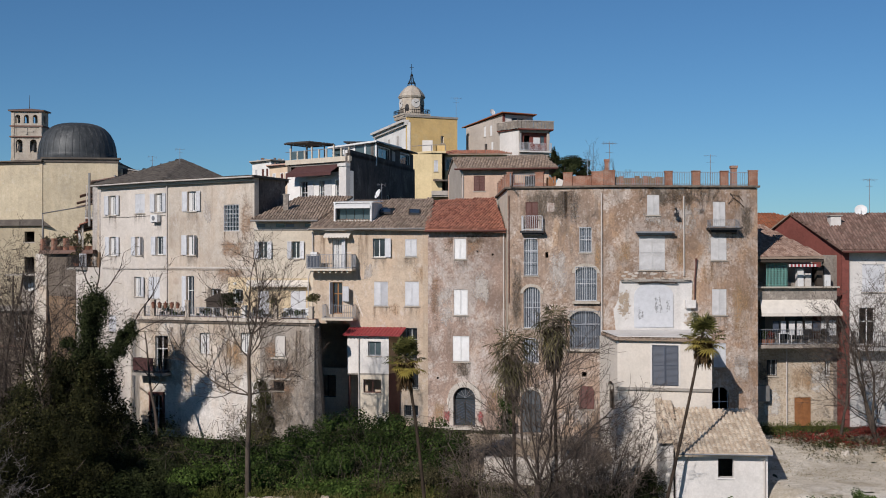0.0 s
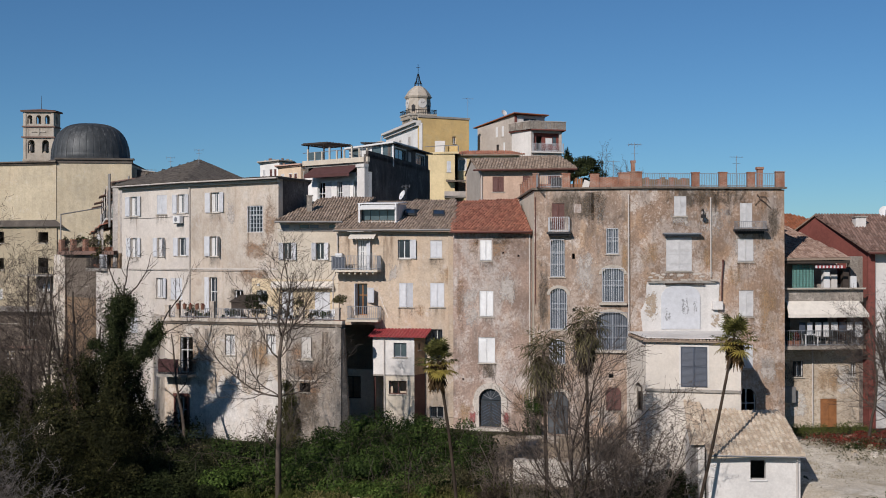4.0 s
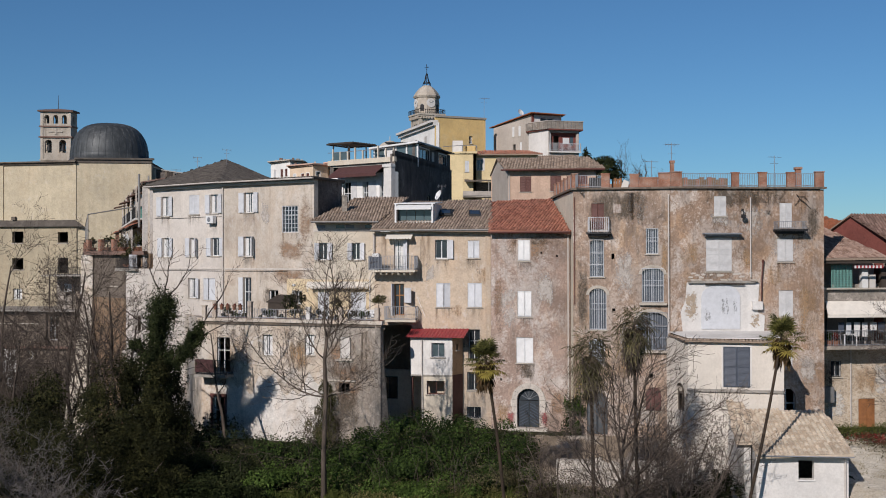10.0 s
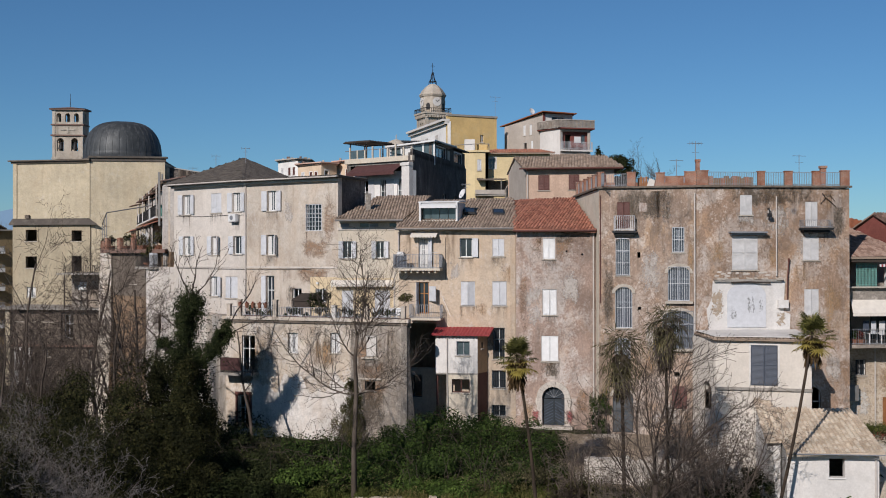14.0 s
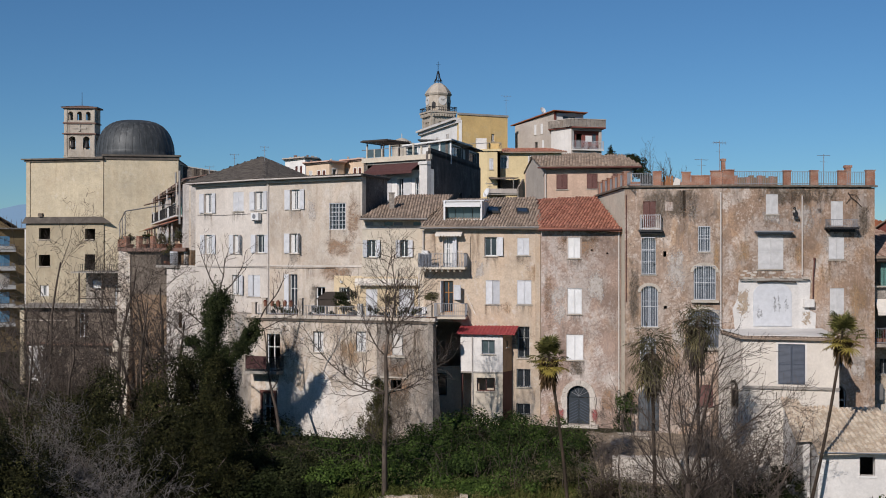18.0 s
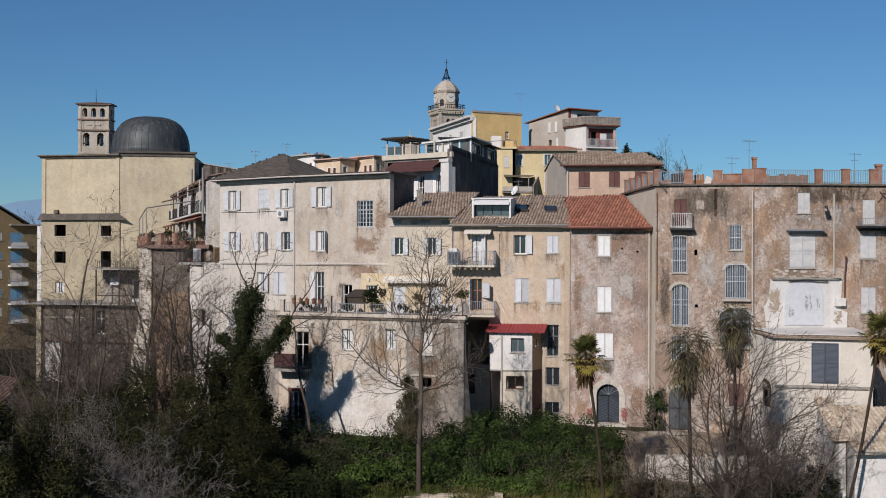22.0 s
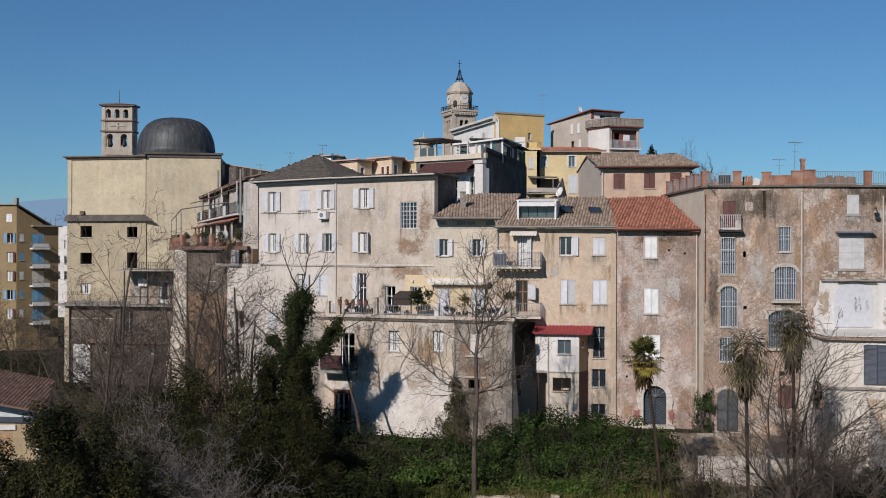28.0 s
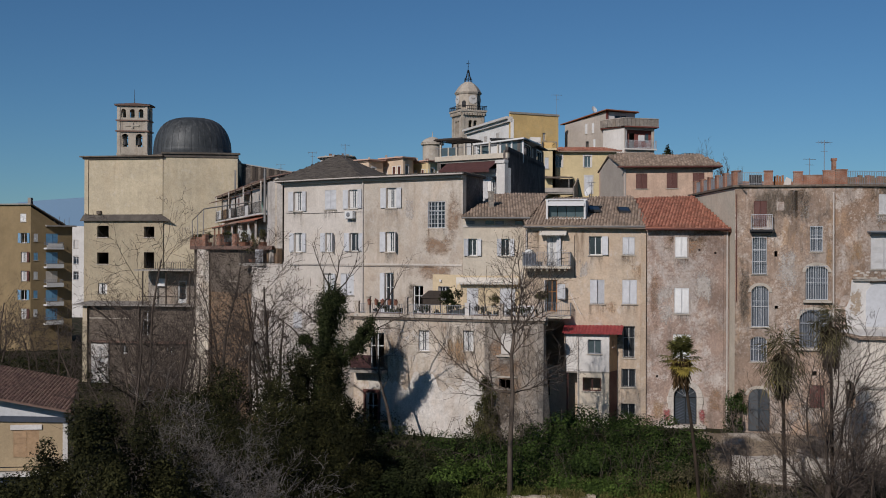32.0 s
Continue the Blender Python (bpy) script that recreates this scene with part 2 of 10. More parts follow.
def plaster(name, base, stain, patch=None, amount=0.5, streak=0.5, patchy=0.5, off=0.0, grime=(0.09, 0.08, 0.07), grain=0.3, flake=0.0):
    """Old lime plaster: cloudy tone, run-down streaks, bare patches, grime."""
    m, N, L, b = mat(name, 0.93, 0, 0.15)
    k = Net(m, off)
    c = k.mix(k.ramp(k.noise(0.35, 5, 0.6), ((0.35, 0.0), (0.68, 1.0))), base, tuple(v * 0.8 for v in base))
    c = k.mix(k.math("MULTIPLY", k.ramp(k.noise(0.55, 6, 0.68, distort=0.6), ((0.46, 0.0), (0.66, 1.0))), amount), c, stain)
    if patch:
        c = k.mix(k.math("MULTIPLY", k.ramp(k.noise(0.42, 7, 0.62, distort=0.4), ((0.53, 0.0), (0.6, 1.0))), patchy), c, patch)
    s = k.ramp(k.noise(1.0, 4, 0.6, (2.6, 2.6, 0.16)), ((0.5, 0.0), (0.72, 1.0)))
    s = k.math("MULTIPLY", s, k.ramp(k.noise(0.3, 3), ((0.38, 0.15), (0.62, 1.0))))
    c = k.mix(k.math("MULTIPLY", s, streak), c, tuple(0.45 * x + 0.55 * y for x, y in zip(stain, grime)))
    fine = k.noise(9.0, 5, 0.7)
    c = k.mix(min(1.0, grain * 1.6), c, k.ramp(fine, ((0.32, 0.5), (0.62, 1.08))), "MULTIPLY")
    c = k.mix(min(1.0, grain * 1.2), c, k.ramp(k.noise(2.6, 5, 0.7), ((0.34, 0.62), (0.6, 1.05))), "MULTIPLY")
    if flake:
        zone = k.ramp(k.noise(0.45, 4, 0.6, distort=0.8), ((0.4, 0.1), (0.62, 1.0)))
        lime = k.ramp(k.noise(2.2, 9, 0.78, (1, 1, 0.7)), ((0.53, 0.0), (0.585, 1.0)))
        c = k.mix(k.math("MULTIPLY", k.math("MULTIPLY", zone, lime), flake), c, tuple(min(0.72, v * 1.65 + 0.06) for v in base))
        pit = k.ramp(k.noise(3.1, 9, 0.8), ((0.36, 1.0), (0.43, 0.0)))
        c = k.mix(k.math("MULTIPLY", pit, flake), c, grime)
        warm = k.ramp(k.noise(0.28, 5, 0.65, (1.6, 1.6, 0.6), 0.5), ((0.5, 0.0), (0.66, 1.0)))
        c = k.mix(k.math("MULTIPLY", warm, flake * 0.6), c, (base[0] * 0.95, base[1] * 0.72, base[2] * 0.52))
    spots = k.ramp(k.noise(2.4, 6, 0.75), ((0.63, 0.0), (0.72, 1.0)))
    c = k.mix(k.math("MULTIPLY", spots, min(1.0, amount + 0.1)), c, grime)
    L.new(c, b.inputs["Base Color"])
    k.bump(b, k.math("ADD", fine, k.noise(1.6, 4)), 0.35, 0.03)
    return m


def weathered(name, brown, grey, pale, dark, ochre, off=0.0, much=(0.5, 0.5, 0.5, 0.5)):
    """Very old limewash: brown render under blotched grey skins, pale lime runs, ochre runs and dark growth."""
    m, N, L, b = mat(name, 0.95, 0, 0.1)
    k = Net(m, off)
    g, p, d, o = much
    stip = k.noise(7.0, 8, 0.8)
    c = k.mix(k.ramp(k.noise(0.9, 8, 0.75, (1, 1, 0.6)), ((0.38, 0.0), (0.62, 1.0))), brown, tuple(v * 0.72 for v in brown))

    def layer(c, s, stretch, lo, hi, col, amt, rough=0.74):
        n = k.noise(s, 9, rough, stretch, 0.35)
        n = k.math("ADD", n, k.math("MULTIPLY", k.math("SUBTRACT", stip, 0.5), 0.35))
        return k.mix(k.math("MULTIPLY", k.ramp(n, ((lo, 0.0), (hi, 1.0))), amt), c, col)

    c = layer(c, 0.36, (1, 1, 0.8), 0.49, 0.57, grey, g)
    c = layer(c, 0.5, (1.2, 1.2, 0.6), 0.53, 0.62, ochre, o)
    c = layer(c, 0.62, (1, 1, 0.75), 0.54, 0.61, pale, p)
    c = layer(c, 1.0, (2.2, 2.2, 0.2), 0.58, 0.7, pale, p * 0.5, 0.65)
    c = layer(c, 1.1, (1.8, 1.8, 0.3), 0.55, 0.68, dark, d * 0.8, 0.65)
    c = layer(c, 0.3, (1, 1, 0.9), 0.52, 0.66, tuple(v * 0.62 for v in grey), d * 0.75)
    c = layer(c, 1.9, (1, 1, 0.8), 0.58, 0.66, dark, d)
    c = layer(c, 2.6, (1, 1, 0.8), 0.6, 0.65, pale, p)
    c = layer(c, 4.5, (1, 1, 1), 0.63, 0.67, pale, p * 0.6)
    c = k.mix(0.55, c, k.ramp(stip, ((0.34, 0.4), (0.6, 1.16))), "MULTIPLY")
    c = k.mix(0.6, c, k.ramp(k.noise(0.22, 5, 0.6, (1, 1, 0.8), 0.5), ((0.36, 0.55), (0.62, 1.15))), "MULTIPLY")
    L.new(c, b.inputs["Base Color"])
    k.bump(b, k.math("ADD", stip, k.noise(1.6, 4)), 0.5, 0.03)
    return m


def plain(name, base, rough=0.6, metal=0.0, vary=0.15, scale=3.0, spec=0.3):
    """A painted, metal or cloth surface with slight wear."""
    m, N, L, b = mat(name, rough, metal, spec)
    k = Net(m, 3.1)
    c = k.mix(k.ramp(k.noise(scale, 5, 0.6), ((0.35, 0.0), (0.7, 1.0))), base, tuple(v * (1 - vary) for v in base))
    c = k.mix(0.25, c, k.ramp(k.noise(scale * 9, 3, 0.6), ((0.3, 0.6), (0.65, 1.0))), "MULTIPLY")
    L.new(c, b.inputs["Base Color"])
    return m


def tiles(name, base, dark, moss, off=0.0, mossy=0.5):
    """Fired clay; each tile has its own tone."""
    m, N, L, b = mat(name, 0.92, 0, 0.15)
    k = Net(m, off)
    g = N.new("ShaderNodeNewGeometry").outputs["Random Per Island"]
    c = k.mix(k.ramp(g, ((0.0, 0.0), (0.8, 1.0))), base, tuple(v * 0.75 for v in dark))
    c = k.mix(k.ramp(g, ((0.9, 0.0), (0.93, 0.55))), c, tuple(v * 1.25 for v in base))
    c = k.mix(k.math("MULTIPLY", k.ramp(k.noise(0.9, 6, 0.7), ((0.45, 0.0), (0.65, 1.0))), mossy), c, moss)
    fine = k.noise(12, 4, 0.7)
    c = k.mix(0.5, c, k.ramp(fine, ((0.3, 0.5), (0.7, 1.0))), "MULTIPLY")
    L.new(c, b.inputs["Base Color"])
    k.bump(b, fine, 0.3, 0.01)
    return m


def leafy(name, a, b2, rough=0.75, off=0.0, through_light=0.08):
    m, N, L, b = mat(name, rough, 0, 0.1)
    k = Net(m, off)
    g = N.new("ShaderNodeNewGeometry").outputs["Random Per Island"]
    c = k.mix(g, a, b2)
    # noise-placed dark clumps put shaded gaps between leaves into the colour
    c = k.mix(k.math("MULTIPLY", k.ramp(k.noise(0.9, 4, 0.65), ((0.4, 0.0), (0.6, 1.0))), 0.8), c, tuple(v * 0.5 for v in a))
    L.new(c, b.inputs["Base Color"])
    tr = N.new("ShaderNodeBsdfTranslucent")
    L.new(c, tr.inputs[0])
    mx = N.new("ShaderNodeMixShader")
    mx.inputs[0].default_value = through_light
    L.new(b.outputs[0], mx.inputs[1])
    L.new(tr.outputs[0], mx.inputs[2])
    L.new(mx.outputs[0], N["Material Output"].inputs[0])
    return m


def brickwork(name, brick, brick2, mortar, off=0.0, bw=0.25, bh=0.07, turn=0.0):
    m, N, L, b = mat(name, 0.93, 0, 0.15)
    k = Net(m, off)
    t = N.new("ShaderNodeTexBrick")
    t.inputs["Scale"].default_value = 1.0
    t.inputs["Brick Width"].default_value, t.inputs["Row Height"].default_value = bw, bh
    t.inputs["Mortar Size"].default_value = 0.012
    for s, v in (("Color1", brick), ("Color2", brick2), ("Mortar", mortar)):
        t.inputs[s].default_value = rgb(v)
    mp = N.new("ShaderNodeMapping")
    mp.inputs["Rotation"].default_value = (radians(-90), 0, radians(turn))
    L.new(k.co, mp.inputs[0])
    L.new(mp.outputs[0], t.inputs["Vector"])
    c = k.mix(k.math("MULTIPLY", k.ramp(k.noise(1.3, 6, 0.7), ((0.45, 0.0), (0.62, 1.0))), 0.7), t.outputs["Color"], tuple(v * 0.55 for v in brick))
    c = k.mix(0.4, c, k.ramp(k.noise(10, 4), ((0.3, 0.5), (0.7, 1.0))), "MULTIPLY")
    L.new(c, b.inputs["Base Color"])
    k.bump(b, k.noise(8, 4), 0.4, 0.02)
    return m


def stonework(name, a, b2, joint, off=0.0, scale=3.2):
    """Rubble wall: uneven stones in pale joints."""
    m, N, L, b = mat(name, 0.95, 0, 0.1)
    k = Net(m, off)
    v = N.new("ShaderNodeTexVoronoi")
    v.inputs["Scale"].default_value = 1.0
    L.new(k.vec(scale, scale, scale * 1.6), v.inputs["Vector"])
    e = N.new("ShaderNodeTexVoronoi")
    e.feature = "DISTANCE_TO_EDGE"
    e.inputs["Scale"].default_value = 1.0
    L.new(k.vec(scale, scale, scale * 1.6), e.inputs["Vector"])
    sep = N.new("ShaderNodeSeparateColor")
    L.new(v.outputs["Color"], sep.inputs[0])
    c = k.mix(sep.outputs[0], a, b2)
    c = k.mix(k.ramp(e.outputs["Distance"], ((0.03, 1.0), (0.12, 0.0))), c, joint)
    c = k.mix(k.math("MULTIPLY", k.ramp(k.noise(0.5, 6, 0.7), ((0.45, 0.0), (0.65, 1.0))), 0.55), c, tuple(x * 0.5 for x in a))
    c = k.mix(0.45, c, k.ramp(k.noise(9, 4), ((0.3, 0.5), (0.7, 1.0))), "MULTIPLY")
    L.new(c, b.inputs["Base Color"])
    k.bump(b, k.math("ADD", e.outputs["Distance"], k.noise(6, 4)), 0.6, 0.05)
    return m


def bark(name, a, b2):
    m, N, L, b = mat(name, 0.95, 0, 0.04)
    k = Net(m, 1.0)
    c = k.mix(k.ramp(k.noise(3.0, 5, 0.7, (1, 1, 0.25)), ((0.35, 0.0), (0.65, 1.0))), a, b2)
    L.new(c, b.inputs["Base Color"])
    k.bump(b, k.noise(12, 4, 0.7, (1, 1, 0.2)), 0.6, 0.02)
    return m


def soil(name):
    m, N, L, b = mat(name, 0.97, 0, 0.1)
    k = Net(m, 0)
    c = k.mix(k.ramp(k.noise(0.12, 4), ((0.4, 0.0), (0.6, 1.0))), (0.03, 0.033, 0.013), (0.07, 0.058, 0.037))
    c = k.mix(k.ramp(k.noise(1.4, 6, 0.7), ((0.4, 0.0), (0.65, 1.0))), c, (0.024, 0.03, 0.012))
    c = k.mix(0.4, c, k.ramp(k.noise(9, 4), ((0.3, 0.5), (0.7, 1.0))), "MULTIPLY")
    L.new(c, b.inputs["Base Color"])
    k.bump(b, k.noise(3, 6, 0.7), 0.7, 0.15)
    return m


def glass_mat(name, tint=(0.02, 0.025, 0.03), rough=0.06):
    m, N, L, b = mat(name, rough, 0, 0.6)
    k = Net(m, 0)
    L.new(k.mix(k.noise(1.2, 2), tint, tuple(v * 2.2 for v in tint)), b.inputs["Base Color"])
    return m


PL_A = plaster("plaster_offwhite", (0.71, 0.65, 0.585), (0.50, 0.43, 0.355), (0.62, 0.54, 0.45), 0.25, 0.25, 0.35, 1.0, (0.25, 0.21, 0.17), 0.2)
PL_A2 = plaster("plaster_offwhite_worn", (0.64, 0.565, 0.48), (0.44, 0.355, 0.275), (0.40, 0.32, 0.25), 0.45, 0.45, 0.4, 2.0, (0.18, 0.14, 0.11), 0.25, 0.25)
PL_B1 = plaster("plaster_cream", (0.74, 0.66, 0.54), (0.55, 0.44, 0.32), (0.62, 0.54, 0.44), 0.25, 0.35, 0.4, 4.0, (0.3, 0.24, 0.18), 0.2)
PL_B2 = plaster("plaster_peach_beige", (0.66, 0.53, 0.40), (0.46, 0.37, 0.29), (0.55, 0.47, 0.39), 0.45, 0.5, 0.5, 6.0, (0.22, 0.17, 0.13), 0.25, 0.3)
PL_C = weathered("plaster_brown_grey", (0.43, 0.315, 0.255), (0.52, 0.46, 0.415), (0.64, 0.58, 0.525), (0.17, 0.14, 0.12), (0.50, 0.35, 0.25), 8.0, (0.9, 0.3, 0.65, 0.4))
PL_D1 = weathered("plaster_grey_umber", (0.41, 0.30, 0.228), (0.52, 0.44, 0.375), (0.68, 0.61, 0.545), (0.13, 0.105, 0.085), (0.56, 0.375, 0.23), 11.0, (0.75, 0.55, 0.75, 0.55))
PL_D2 = weathered("plaster_grey_ochre", (0.46, 0.32, 0.23), (0.56, 0.475, 0.41), (0.71, 0.64, 0.575), (0.14, 0.11, 0.085), (0.54, 0.35, 0.215), 14.0, (0.8, 0.58, 0.7, 0.55))
PL_W = plaster("plaster_fresh_cream", (0.74, 0.68, 0.60), (0.60, 0.52, 0.44), None, 0.15, 0.2, 0.0, 17.0, (0.4, 0.34, 0.28), 0.12)
PL_T = plaster("plaster_grey_white", (0.68, 0.60, 0.50), (0.40, 0.33, 0.27), (0.74, 0.68, 0.61), 0.55, 0.55, 0.6, 19.0, (0.16, 0.14, 0.12), 0.3, 0.45)
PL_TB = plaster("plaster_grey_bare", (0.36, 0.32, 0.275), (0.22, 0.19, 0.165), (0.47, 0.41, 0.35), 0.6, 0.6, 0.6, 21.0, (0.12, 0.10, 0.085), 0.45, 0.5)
PL_E = plaster("plaster_straw", (0.67, 0.575, 0.41), (0.46, 0.395, 0.29), (0.54, 0.46, 0.33), 0.45, 0.5, 0.35, 23.0, (0.28, 0.24, 0.18), 0.25, 0.15)
PL_Y = plaster("plaster_yellow", (0.76, 0.54, 0.24), (0.6, 0.45, 0.22), (0.62, 0.5, 0.3), 0.3, 0.35, 0.4, 25.0, (0.35, 0.27, 0.15), 0.2)
PL_YP = plaster("plaster_pale_yellow", (0.78, 0.63, 0.37), (0.6, 0.48, 0.26), None, 0.2, 0.25, 0.0, 27.0, (0.35, 0.28, 0.16), 0.2)
PL_P = plaster("plaster_salmon", (0.68, 0.485, 0.365), (0.44, 0.30, 0.22), (0.5, 0.37, 0.28), 0.3, 0.35, 0.5, 29.0, (0.22, 0.16, 0.12), 0.25)
PL_G = plaster("plaster_pale_grey", (0.55, 0.49, 0.43), (0.42, 0.37, 0.32), None, 0.3, 0.35, 0.0, 31.0, (0.22, 0.2, 0.17), 0.2)
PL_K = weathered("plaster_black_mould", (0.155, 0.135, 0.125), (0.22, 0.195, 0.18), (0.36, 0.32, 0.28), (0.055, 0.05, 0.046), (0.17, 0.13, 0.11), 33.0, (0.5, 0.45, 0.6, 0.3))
STONE_D = stonework("dark_rubble", (0.195, 0.16, 0.13), (0.135, 0.11, 0.092), (0.24, 0.20, 0.16), 6.0, 2.6)
PL_B1L = plaster("plaster_porch_yellow", (0.74, 0.60, 0.40), (0.6, 0.47, 0.3), None, 0.2, 0.25, 0.0, 5.0, (0.4, 0.3, 0.2), 0.15)
PL_WH = plaster("plaster_white", (0.78, 0.75, 0.71), (0.6, 0.55, 0.5), None, 0.2, 0.25, 0.0, 35.0, (0.35, 0.32, 0.28), 0.15)
PL_BW = plaster("plaster_bright_white", (0.92, 0.90, 0.86), (0.74, 0.70, 0.64), None, 0.2, 0.25, 0.0, 36.0, (0.4, 0.36, 0.32), 0.12)
PL_ZW = plaster("plaster_white_worn", (0.78, 0.73, 0.68), (0.46, 0.38, 0.31), (0.60, 0.50, 0.40), 0.5, 0.6, 0.5, 44.0, (0.16, 0.13, 0.11), 0.35, 0.4)
PL_PE = plaster("plaster_peach", (0.80, 0.62, 0.45), (0.62, 0.47, 0.34), None, 0.25, 0.25, 0.0, 41.0, (0.35, 0.27, 0.2), 0.15)
CORNICE = plaster("cornice_pink", (0.72, 0.47, 0.37), (0.56, 0.38, 0.31), None, 0.25, 0.25, 0.0, 42.0, (0.35, 0.27, 0.2), 0.15)
PL_EL = plaster("plaster_straw_dull", (0.50, 0.425, 0.30), (0.36, 0.305, 0.22), (0.42, 0.355, 0.25), 0.5, 0.55, 0.35, 24.0, (0.22, 0.19, 0.14), 0.25, 0.15)
PL_O = plaster("plaster_orange_ochre", (0.55, 0.36, 0.21), (0.4, 0.27, 0.17), None, 0.3, 0.3, 0.0, 37.0, (0.2, 0.14, 0.1), 0.25)
PL_OD = plaster("plaster_dull_ochre", (0.335, 0.25, 0.14), (0.26, 0.195, 0.115), None, 0.3, 0.3, 0.0, 38.0, (0.18, 0.14, 0.09), 0.2)
PL_LH = plaster("plaster_pale_ochre", (0.52, 0.40, 0.25), (0.40, 0.31, 0.20), None, 0.3, 0.3, 0.0, 40.0, (0.25, 0.2, 0.13), 0.2)
WOOD_PALE = plain("bleached_wood", (0.50, 0.33, 0.19), 0.7, 0, 0.3)
PL_R = plaster("plaster_oxide_red", (0.25, 0.085, 0.07), (0.17, 0.065, 0.055), None, 0.35, 0.35, 0.0, 39.0, (0.07, 0.04, 0.04), 0.25)
STONE = stonework("rubble_stone", (0.66, 0.54, 0.41), (0.42, 0.34, 0.25), (0.66, 0.57, 0.46), 2.0, 4.5)
STONE_P = stonework("pale_rubble", (0.66, 0.60, 0.53), (0.54, 0.48, 0.41), (0.68, 0.63, 0.56), 8.0, 3.5)
STONE_T = plaster("tower_travertine", (0.60, 0.53, 0.44), (0.34, 0.29, 0.24), None, 0.5, 0.6, 0.0, 43.0, (0.15, 0.13, 0.11), 0.3, 0.25)
STONE_L = plaster("limestone_trim", (0.58, 0.52, 0.44), (0.4, 0.35, 0.29), None, 0.4, 0.4, 0.0, 45.0, (0.2, 0.17, 0.14), 0.3)
BRICK = brickwork("red_brick", (0.42, 0.17, 0.10), (0.33, 0.15, 0.10), (0.40, 0.33, 0.27), 1.0)
BRICK_O = stonework("ochre_rubble", (0.32, 0.20, 0.115), (0.22, 0.15, 0.10), (0.27, 0.21, 0.155), 5.0, 4.0)
WOOD_D = plain("dark_timber", (0.065, 0.05, 0.04), 0.8, 0, 0.3)
TILE_RED = tiles("clay_tile_red", (0.62, 0.28, 0.19), (0.42, 0.17, 0.115), (0.30, 0.18, 0.13), 0.0, 0.35)
TILE_OLD = tiles("clay_tile_old", (0.56, 0.435, 0.34), (0.38, 0.285, 0.215), (0.26, 0.21, 0.165), 5.0, 0.5)
TILE_PALE = tiles("clay_tile_pale", (0.86, 0.75, 0.60), (0.80, 0.63, 0.47), (0.36, 0.295, 0.22), 9.0, 0.45)
TILE_GREY = tiles("slate_dark", (0.18, 0.155, 0.133), (0.115, 0.099, 0.087), (0.22, 0.195, 0.16), 12.0, 0.5)
TILE_ORANGE = tiles("clay_tile_orange", (0.45, 0.16, 0.08), (0.38, 0.14, 0.07), (0.3, 0.14, 0.08), 15.0, 0.2)
TILE_MIX = tiles("clay_tile_mixed", (0.56, 0.40, 0.32), (0.40, 0.25, 0.19), (0.28, 0.20, 0.16), 17.0, 0.5)
TILE_DARK = tiles("clay_tile_sooty", (0.36, 0.235, 0.19), (0.25, 0.155, 0.125), (0.2, 0.15, 0.12), 19.0, 0.5)
BARK_T = bark("bark_umber", (0.085, 0.066, 0.053), (0.04, 0.033, 0.028))
def lead(name):
    """Old sheet lead: dark, with chalky runs down the slope."""
    m, N, L, b = mat(name, 0.55, 0.3, 0.3)
    k = Net(m, 6.0)
    c = k.mix(k.ramp(k.noise(0.7, 5, 0.6), ((0.35, 0.0), (0.7, 1.0))), (0.085, 0.092, 0.095), (0.05, 0.055, 0.058))
    run = k.ramp(k.noise(1.0, 6, 0.7, (2.6, 2.6, 0.22)), ((0.5, 0.0), (0.7, 1.0)))
    c = k.mix(k.math("MULTIPLY", run, 0.7), c, (0.19, 0.195, 0.195))
    c = k.mix(0.5, c, k.ramp(k.noise(7.0, 5, 0.7), ((0.3, 0.5), (0.65, 1.1))), "MULTIPLY")
    L.new(c, b.inputs["Base Color"])
    k.bump(b, k.noise(3.0, 5, 0.7), 0.3, 0.03)
    return m


LEAD = lead("dome_lead")
WHITE_PAINT = plain("white_paint", (0.76, 0.76, 0.75), 0.5, 0, 0.12)
SHUT_GREY = plain("shutter_pale_grey", (0.66, 0.67, 0.69), 0.55, 0, 0.15)
SHUT_W = plain("shutter_worn_white", (0.66, 0.65, 0.64), 0.6, 0, 0.2)
SHUT_BEIGE = plain("shutter_beige", (0.62, 0.58, 0.53), 0.55, 0, 0.15)
SHUT_BLUE = plain("shutter_slate_blue", (0.07, 0.085, 0.115), 0.55, 0, 0.2)
SHUT_SKY = plain("blind_sky_blue", (0.17, 0.36, 0.55), 0.55, 0, 0.15)
SHUT_BROWN = plain("shutter_brown", (0.13, 0.05, 0.04), 0.6, 0, 0.2)
WOOD_HONEY = plain("honey_wood", (0.43, 0.185, 0.05), 0.5, 0, 0.2)
WOOD_DOOR = plain("orange_door", (0.34, 0.145, 0.055), 0.6, 0, 0.35)
DARK_DOOR = plain("dark_blue_door", (0.035, 0.045, 0.055), 0.5, 0, 0.3)
IRON = plain("dark_iron", (0.04, 0.04, 0.042), 0.6, 0.4, 0.3)
IRON_GREY = plain("grey_iron", (0.30, 0.31, 0.33), 0.55, 0.3, 0.2)
IRON_WHITE = plain("white_iron", (0.62, 0.63, 0.65), 0.5, 0.1, 0.2)
ZINC = plain("zinc", (0.30, 0.29, 0.28), 0.5, 0.5, 0.2)
PIPE_W = plain("pale_pipe", (0.60, 0.55, 0.50), 0.6, 0, 0.2)
CLOTH_W = plain("white_cloth", (0.72, 0.71, 0.69), 0.9, 0, 0.1)
AWN_W = plain("cream_awning", (0.80, 0.74, 0.65), 0.85, 0, 0.15)
